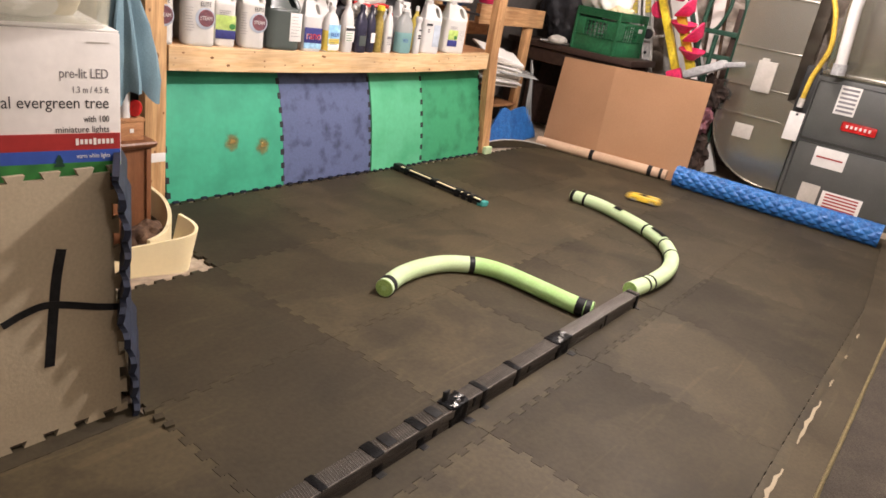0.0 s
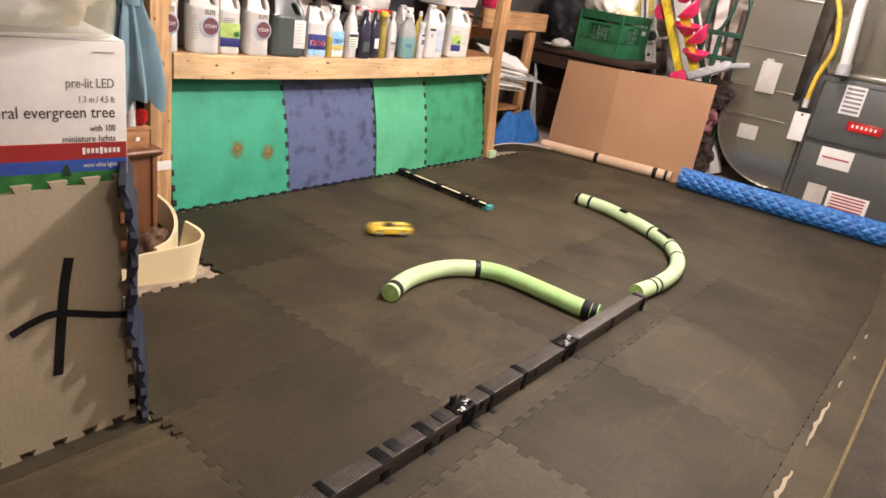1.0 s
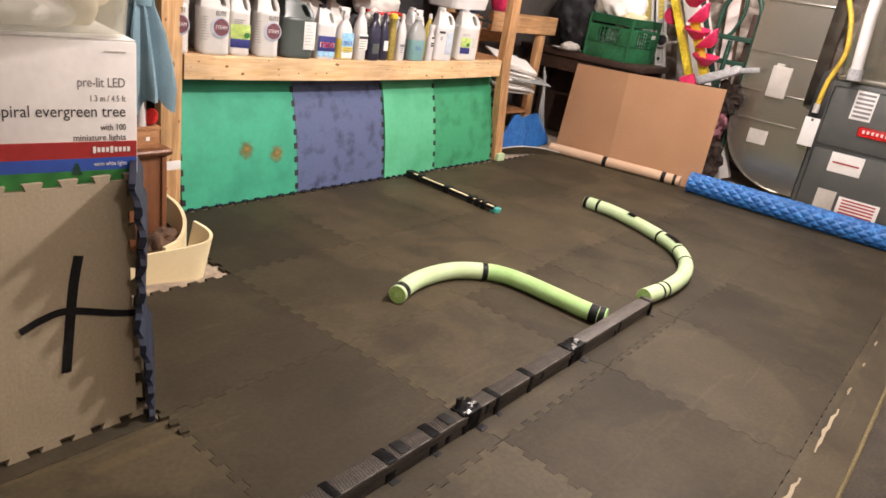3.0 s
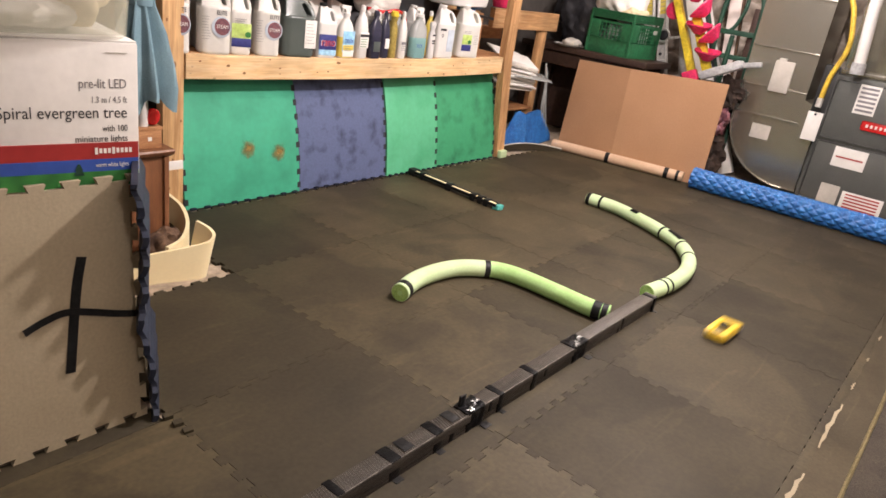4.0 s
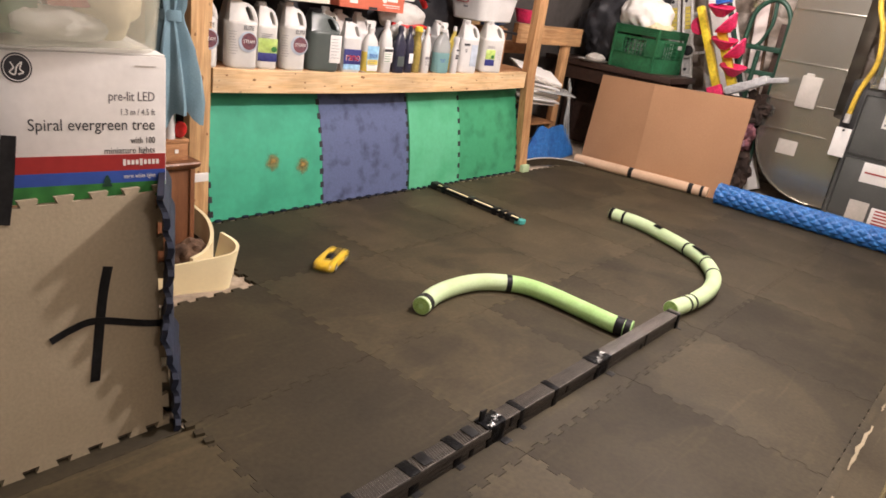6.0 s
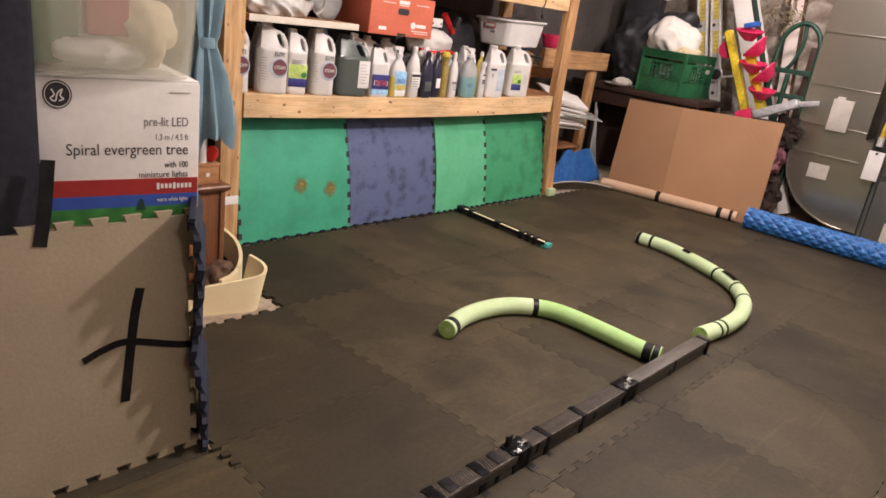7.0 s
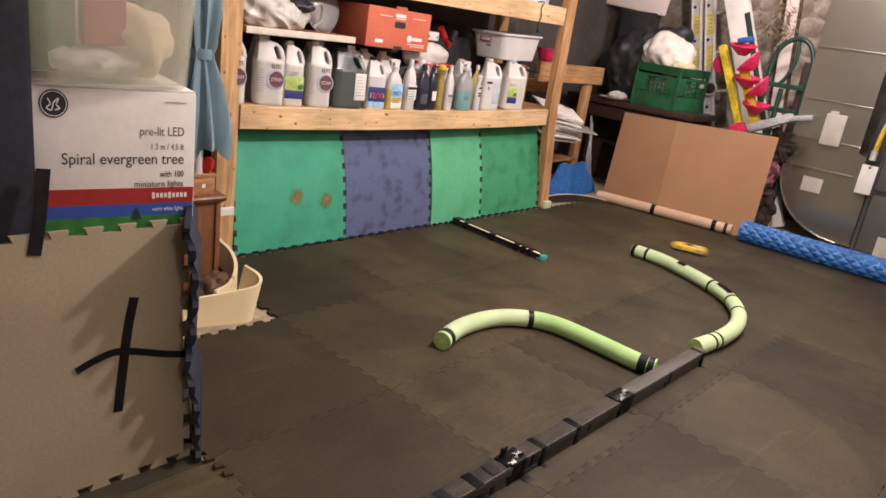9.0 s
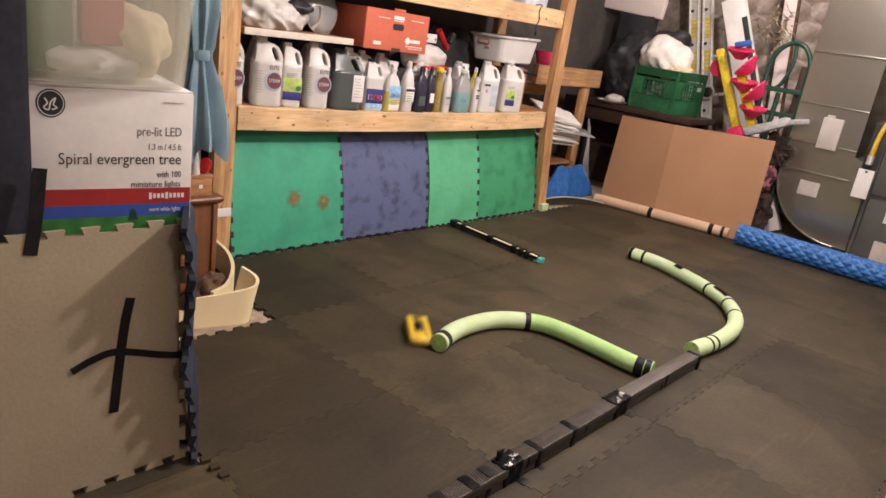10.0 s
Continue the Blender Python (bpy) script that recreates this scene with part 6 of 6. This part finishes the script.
part("support", box((0.0, 0, 0.345), (0.10, 0.3, 0.69), 0.01), "black_bag", bx)
part("sheet", box((0.0, 0.16, 0.768), (0.06, 0.60, 0.16), 0.02, pose(0, 0, 0, 5, 0, 0)), "pale_pink", bx)
ladder = thing("step_ladder", "folded aluminium step ladder with yellow warning labels", "ladder", pose(3.58, 0.81, -0.012, -14, 0, 0))
for y, x in ((0.055, 0.0), (-0.045, 0.02)):
    part("side_rail", box((x, y, 0.95), (0.028, 0.084, 1.9), 0.006), "aluminium", ladder)
    part("rail_flange", box((x - 0.018, y + 0.033, 0.95), (0.014, 0.008, 1.9), 0.002), "aluminium", ladder)
    part("rail_flange", box((x - 0.018, y - 0.033, 0.95), (0.014, 0.008, 1.9), 0.002), "aluminium", ladder)
    for z in (0.78, 1.04, 1.30, 1.56):
        part("rung_hole", lathe([(0.013, 0), (0.013, 0.002)], 12), "ink", ladder, m=pose(x - 0.0145, y + 0.012, z, 0, -90, 0))
    for z, h in ((0.68, 0.12), (1.17, 0.17), (1.42, 0.16)):
        part("warning_label", box((x - 0.0150, y - 0.004, z), (0.002, 0.046, h), 0.0004), "label_yellow" if y > 0.0 or z > 1 else "paper", ladder)
        for k in range(5):
            part("print_bar", box((x - 0.0166, y - 0.004, z + h * (0.38 - 0.18 * k)), (0.0008, 0.034, 0.004), 0), "ink_grey", ladder)
for z in (0.3, 0.6, 0.9, 1.2, 1.5, 1.8):
    part("rung", box((0.06, -0.16, z), (0.05, 0.20, 0.02), 0.004), "aluminium", ladder)
part("rear_rail", box((0.08, -0.20, 0.92), (0.024, 0.08, 1.84), 0.005), "aluminium", ladder)
part("hinge_knob", lathe([(0.038, 0), (0.038, 0.02), (0.025, 0.026)], 18), "black_plastic", ladder, m=pose(-0.016, -0.07, 0.92, 0, -90, 0))
part("hinge_ring", tube([(-0.036, -0.07 + 0.05 * math.cos(a / 18 * math.tau), 0.92 + 0.05 * math.sin(a / 18 * math.tau)) for a in range(18)], 0.008, 8, closed=True), "aluminium", ladder)

sh = thing("toy_shelf_stack", "dark stack of stored boxes behind the cardboard", "boxes", pose(3.34, 0.42, -0.012))
part("carton", box((0.10, 0.0, 0.33), (0.30, 0.36, 0.66), 0.01), "old_rag", sh)
toy = thing("ball_run_toy", "yellow and pink plastic ball run toy tilted on the boxes", "toy", pose(3.18, 0.44, 0.668, -27, 0, 0) @ Matrix.Diagonal((1.1, 1.12, 1.17, 1)))
part("spine", box((0, 0.06, 0.28), (0.05, 0.045, 0.56), 0.008), "yellow_plastic", toy, "yellow plastic column")
part("column", box((0.02, -0.03, 0.20), (0.04, 0.06, 0.36), 0.012), "yellow_plastic", toy)
for z, y, s in ((0.46, -0.05, 1), (0.36, -0.11, 1), (0.27, -0.03, 1), (0.20, -0.13, 1), (0.10, -0.05, 1)):
    part("scoop", loft([(0, 0.05, 0.05, 0.02, 0, 0), (0.055, 0.13, 0.16, 0.05, -0.01, 0), (0.063, 0.13, 0.16, 0.05, -0.01, 0), (0.012, 0.045, 0.045, 0.02, 0, 0)]), "pink_plastic", toy, "pink plastic scoop", m=pose(-0.02, y, z, 28 if y > -0.1 else -24, -10, 0))
part("pink_disc", lathe([(0.05, 0), (0.055, 0.01), (0.05, 0.02)], 18), "pink_plastic", toy, m=pose(0.03, 0.11, 0.46, 0, 90, 0))
part("pink_foot", box((-0.03, 0.065, 0.03), (0.03, 0.10, 0.08), 0.01), "pink_plastic", toy)
part("blue_top", box((0, 0.01, 0.55), (0.06, 0.09, 0.03), 0.008, pose(0, 0, 0, 10, 0, 0)), "blue_plastic", toy, "blue plastic top")
part("grey_base", crumple(box((-0.01, -0.13, 0.02), (0.10, 0.26, 0.05), 0.012), 0.006, 20, 1, 2), "grey_plastic", toy, "grey plastic base")
part("base_arm", box((-0.01, -0.30, 0.075), (0.03, 0.12, 0.03), 0.008, pose(0, 0, 0, 14, 0, 0)), "grey_plastic", toy)
ht = thing("hand_truck", "dark green tubular steel hand truck against the wall", "hand truck", pose(3.42, 0.335, -0.012))
part("loop_handle", tube(spline([(0, 0.17, 0.70), (0, 0.175, 1.10), (0, 0.15, 1.26), (0, 0.06, 1.345), (0, -0.03, 1.33), (0, -0.09, 1.24), (0, -0.10, 1.10), (0, -0.10, 0.70)], 7), 0.017, 10), "truck_green", ht)
part("inner_bar", tube(spline([(0.01, 0.03, 1.34), (0.01, 0.02, 1.20), (0.01, 0.06, 1.07), (0.01, 0.10, 1.02)], 6), 0.014, 10), "truck_green", ht)
for z in (1.02, 0.85):
    part("cross_bar", box((0, 0.02, z), (0.02, 0.34, 0.035), 0.004), "truck_green", ht)
part("frame_leg", tube([(0, 0.06, 1.0), (0, 0.07, 0.0)], 0.018, 10), "truck_green", ht)
part("frame_leg", tube([(0, -0.1, 0.72), (0, -0.1, 0.0)], 0.018, 10), "truck_green", ht)
part("side_post", box((0.03, -0.06, 0.95), (0.02, 0.045, 0.5), 0.003), "walnut_dark", ht)
for y, w, mt, lab, rot in ((0.62, 0.16, "paper", "tall white printed carton leaning behind the ladder", -10), ):
    bx = thing("tall_carton", lab, "cardboard box", pose(3.48, 0.20, -0.012, -24, 0, 0))
    part("carton", box((0, 0, 0.88), (0.06, 0.17, 1.76), 0.006), mt, bx)
    part("green_edge", box((-0.0315, -0.075, 1.0), (0.002, 0.02, 1.2), 0), "truck_green", bx)
    part("dark_edge", box((-0.0315, -0.055, 1.0), (0.002, 0.02, 1.2), 0), "ink", bx)
    part("emblem", lathe([(0.03, 0), (0.03, 0.001)], 16), "paper_grey", bx, m=pose(-0.0335, -0.05, 1.25, 0, -90, 0))
wr = thing("dried_wreath", "dried grey green wreath hanging by the stone wall", "wreath", pose(3.60, 0.60, 1.42))
rng = random.Random(11)
bm = bmesh.new()
for k in range(110):
    a = rng.uniform(0, math.tau)
    r = 0.10 + rng.uniform(-0.05, 0.06)
    p = Vector((rng.uniform(-0.05, 0.02), r * math.cos(a), r * math.sin(a)))
    q = p + Vector((rng.uniform(-0.04, 0.02), rng.uniform(-0.06, 0.06), rng.uniform(-0.06, 0.06)))
    tube([p, p.lerp(q, 0.5), q], 0.006, 5, bm, radii=[0.003, 0.009, 0.001], flat=0.4)
tagged(part("twigs", bm, "dried_leaf", wr), kind="stuff").name = "twig_mass"
part("hanger", tube([(0, 0, 0.08), (0.34, 0, 0.12)], 0.003, 6), "ink", wr)
bo = thing("leaning_board", "white painted board with rusty edge leaning on the wall", "board", pose(3.66, 0.36, -0.012, -7, 0, 0))
part("board", box((0, 0, 0.95), (0.03, 0.09, 1.9), 0.004), "pale_pink", bo)
part("rusty_edge", box((-0.004, -0.055, 0.95), (0.03, 0.018, 1.9), 0.003), "brown_lump", bo)
rg = thing("rag_pile", "dark maroon rags between cardboard and duct", "rags", pose(3.24, 0.26, -0.012))
part("rag", crumple(blob((0, 0, 0.15), (0.10, 0.10, 0.17), 0.06, 12, 6, floor=0.0), 0.02, 30, 1), "old_rag", rg)
part("maroon_rag", crumple(blob((-0.02, 0.02, 0.42), (0.09, 0.08, 0.14), 0.05, 12, 2), 0.02, 34, 5), "label_maroon", rg)
part("upper_rag", crumple(blob((0.02, 0.0, 0.62), (0.08, 0.09, 0.11), 0.05, 14, 9), 0.02, 34, 2), "old_rag", rg)

# stones showing through the whitewash
rng = random.Random(3)
wall = bpy.data.objects["wall_east"]
shapes = []
for k in range(6):
    b = blob((0, 0, 0), (0.014, 0.13, 0.08), 0.012, 9, k * 3, sub=2)
    ob = part("stone", b, "stone_wall", wall)
    shapes.append(ob.data)
    ob.location = (3.95, 0.9 - 0.2 * k, 0.35)
for r in range(13):
    for c in range(11):
        ob = new("stone", shapes[rng.randrange(6)])
        ob.parent = wall
        ob.location = (3.95, 1.0 - c * 0.20 + (r % 2) * 0.1 + rng.uniform(-0.02, 0.02), 0.1 + r * 0.15 + rng.uniform(-0.02, 0.02))
        ob.rotation_euler = (rng.uniform(-0.25, 0.25), 0, 0)

# ---- edge of the play floor ----
eg = thing("foam_border", "beige grey foam border strip along the mats' edge", "foam strip", pose(0, 0, 0))
out = [(-2.6, -1.334), (3.0, -1.334)]
top_edge = []
for k in range(0, 80):
    x = 3.0 - 5.6 * k / 79
    y = -1.243 + 0.10 * max(0.0, (x - 0.9) / 1.6) ** 1.3
    top_edge += [(x, y + 0.003 * math.sin(k * 2.3))]
part("strip", slab(out + top_edge, 0.016, pose(0, 0, -0.0115)), "foam_border", eg, smooth=False)
part("frayed_edge", crumple(tube([(-2.6 + 0.05 * k, -1.340, 0.002) for k in range(113)], 0.006, 8), 0.003, 60, 2), "frayed", eg, "yellowed frayed edge")
part("edge_trim", box((0.2, -1.2305, -0.0050), (5.4, 0.036, 0.0124), 0.001), "foam_worn", eg, "dark foam edge trim")
for x0, x1, wide in ((-0.34, -0.09, 0.012), (0.08, 0.42, 0.011), (0.56, 0.63, 0.006), (0.86, 0.90, 0.006), (1.12, 1.18, 0.006)):
    n = 9
    low = [(x0 + (x1 - x0) * k / n, -1.2455 + 0.002 * math.sin(k * 2.1 + x0)) for k in range(n + 1)]
    high = [(x, y + wide * (0.25 + 0.75 * math.sin(math.pi * (k + 0.5) / (n + 1))) * (1 + 0.3 * math.sin(k * 3.7))) for k, (x, y) in enumerate(low)]
    part("torn_sliver", slab(low + high[::-1], 0.0016, pose(0, 0, 0.0042)), "foam_beige", eg, "pale torn foam edge", smooth=False)
tagged(part("carpet", box((0.4, -1.975, -0.008), (6.4, 1.26, 0.02), 0.004), "carpet"), "worn brown carpet beside the mats", "carpet", kind="structure")

# ---- radio-controlled car ----
car = thing("toy_car", "small yellow radio-controlled race car with dark windows driving on the mats", "toy car")
part("body", loft([(0.008, 0.170, 0.070, 0.020, 0, 0), (0.014, 0.194, 0.086, 0.024, 0, 0), (0.024, 0.196, 0.088, 0.026, 0, 0), (0.031, 0.188, 0.082, 0.026, 0, 0), (0.034, 0.170, 0.066, 0.022, 0.002, 0)]), "car_yellow", car)
for y in (-0.029, 0.029):
    part("fender", loft([(0.026, 0.186, 0.026, 0.011, -0.002, y), (0.036, 0.178, 0.025, 0.011, -0.004, y), (0.041, 0.150, 0.020, 0.009, -0.012, y), (0.043, 0.120, 0.014, 0.006, -0.020, y)]), "car_yellow", car)
part("nose", loft([(0.030, 0.052, 0.040, 0.014, 0.062, 0), (0.036, 0.044, 0.034, 0.012, 0.058, 0), (0.038, 0.030, 0.026, 0.010, 0.054, 0)]), "car_yellow", car)
part("cockpit", loft([(0.033, 0.060, 0.036, 0.015, 0.006, 0), (0.045, 0.046, 0.030, 0.013, 0.002, 0), (0.050, 0.030, 0.022, 0.010, -0.002, 0)]), "tape", car, "dark cockpit")
part("rear_deck", loft([(0.0335, 0.078, 0.026, 0.006, -0.056, 0), (0.0365, 0.074, 0.024, 0.006, -0.055, 0)]), "car_yellow_shaded", car, "channel behind the cockpit, its shade painted as dark yellow")
part("rear_lip", box((-0.092, 0, 0.033), (0.010, 0.070, 0.005), 0.0015), "car_yellow", car)
for y in (-0.025, 0.025):
    part("headlight", box((0.090, y, 0.026), (0.008, 0.014, 0.006), 0.002), "white_plastic", car)
for x in (-0.055, 0.055):
    for y in (-0.036, 0.036):
        w = part("wheel", lathe([(0.010, -0.008), (0.0155, -0.007), (0.0165, 0), (0.0155, 0.007), (0.010, 0.008)], 16), "black_plastic", car, m=pose(x, y, 0.0165, 90, 0, 0))
        part("rim", lathe([(0.009, -0.0086), (0.006, 0.0), (0.009, 0.0086)], 12), "grey_plastic", w)
CAR = [
    (0.00, 2.042, 0.098), (0.10, 1.988, 0.327), (0.20, 1.858, 0.480), (0.30, 1.695, 0.565),
    (0.40, 1.519, 0.584), (0.50, 1.322, 0.523), (0.60, 1.102, 0.408), (0.70, 0.878, 0.347),
    (0.80, 0.629, 0.358), (0.90, 0.411, 0.447), (1.00, 0.231, 0.577), (1.10, 0.046, 0.667),
    (1.20, -0.150, 0.653), (1.30, -0.336, 0.559), (1.40, -0.514, 0.406), (1.50, -0.706, 0.216),
    (1.60, -0.913, 0.022), (1.70, -1.150, -0.157), (1.80, -1.354, -0.276), (1.90, -1.520, -0.350),
    (2.10, -1.720, -0.400), (2.40, -1.850, -0.520), (2.70, -1.880, -0.660), (3.00, -1.800, -0.800),
    (3.30, -1.580, -0.860), (3.50, -1.280, -0.830), (3.65, -0.800, -0.780), (3.80, -0.218, -0.763),
    (3.90, 0.190, -0.772), (4.00, 0.581, -0.788), (4.10, 0.994, -0.794), (4.20, 1.402, -0.771),
    (4.30, 1.746, -0.671), (4.40, 1.976, -0.489), (4.50, 2.123, -0.247), (4.60, 2.183, 0.027),
    (4.70, 2.130, 0.306), (4.80, 2.006, 0.564), (4.90, 1.920, 0.779), (5.00, 1.740, 0.875),
    (5.10, 1.530, 0.853), (5.20, 1.364, 0.750), (5.30, 1.211, 0.597), (5.40, 1.022, 0.470),
    (5.50, 0.781, 0.412), (5.60, 0.565, 0.469), (5.70, 0.341, 0.579), (5.80, 0.131, 0.661),
    (5.90, -0.068, 0.684), (6.00, -0.258, 0.617), (6.10, -0.442, 0.473), (6.20, -0.632, 0.288),
    (6.30, -0.835, 0.092), (6.40, -1.060, -0.092), (6.50, -1.290, -0.240), (6.65, -1.550, -0.360),
    (6.90, -1.780, -0.480), (7.20, -1.860, -0.640), (7.50, -1.780, -0.780), (7.75, -1.480, -0.840),
    (7.95, -0.980, -0.770), (8.10, -0.438, -0.758), (8.20, -0.003, -0.756), (8.30, 0.398, -0.760),
    (8.40, 0.766, -0.762), (8.50, 1.051, -0.745), (8.60, 1.428, -0.673), (8.70, 1.733, -0.542),
    (8.80, 1.961, -0.321), (8.90, 2.063, -0.046), (9.00, 2.032, 0.215), (9.10, 1.898, 0.423),
    (9.20, 1.743, 0.529), (9.30, 1.592, 0.548), (9.40, 1.402, 0.491), (9.50, 1.159, 0.433),
    (9.60, 0.912, 0.419), (9.70, 0.618, 0.441), (9.80, 0.314, 0.445), (9.90, 0.020, 0.380),
    (10.00, -0.239, 0.241),
]


def DRIFT(t):
    """Degrees by which the tail hangs out at the end of the last turn."""
    return 24.0 * max(0.0, (t - 9.8) / 0.2)


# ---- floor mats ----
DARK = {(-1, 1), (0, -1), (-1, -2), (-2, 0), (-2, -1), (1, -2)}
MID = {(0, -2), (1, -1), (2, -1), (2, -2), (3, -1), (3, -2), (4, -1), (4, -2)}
for i in range(-4, 5):
    for j in range(-2, 2):
        if (i < -1 and j == 1) or (i < -2 and j >= 0):
            continue
        x, y = i * TILE, j * TILE
        bm = slab([(px - x, py - y) for px, py in tile_outline(i, j)], MAT_THICK)
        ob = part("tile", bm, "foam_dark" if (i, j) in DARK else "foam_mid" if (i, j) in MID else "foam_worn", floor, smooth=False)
        ob.location = (x, y, -MAT_THICK)

ob = part("edge_strip", box((-1.86, 0.022, -0.0052), (1.24, 0.062, 0.0125), 0.001), "foam_dark", floor, "dark foam strip under the standing mat")


# ---- what moves ----
def motions():
    rows = []
    pts = [(t, x, y) for t, x, y in CAR]
    for k, (t, x, y) in enumerate(pts):
        a, b = pts[max(k - 1, 0)], pts[min(k + 1, len(pts) - 1)]
        rows.append((t, x, y, math.atan2(b[2] - a[2], b[1] - a[1])))
    out = []
    for t, x, y, h in rows:
        slip = DRIFT(t)
        out.append((t, pose(x, y, 0.0, 0, 0, math.degrees(h) + slip)))
    walk(car, out)


motions()
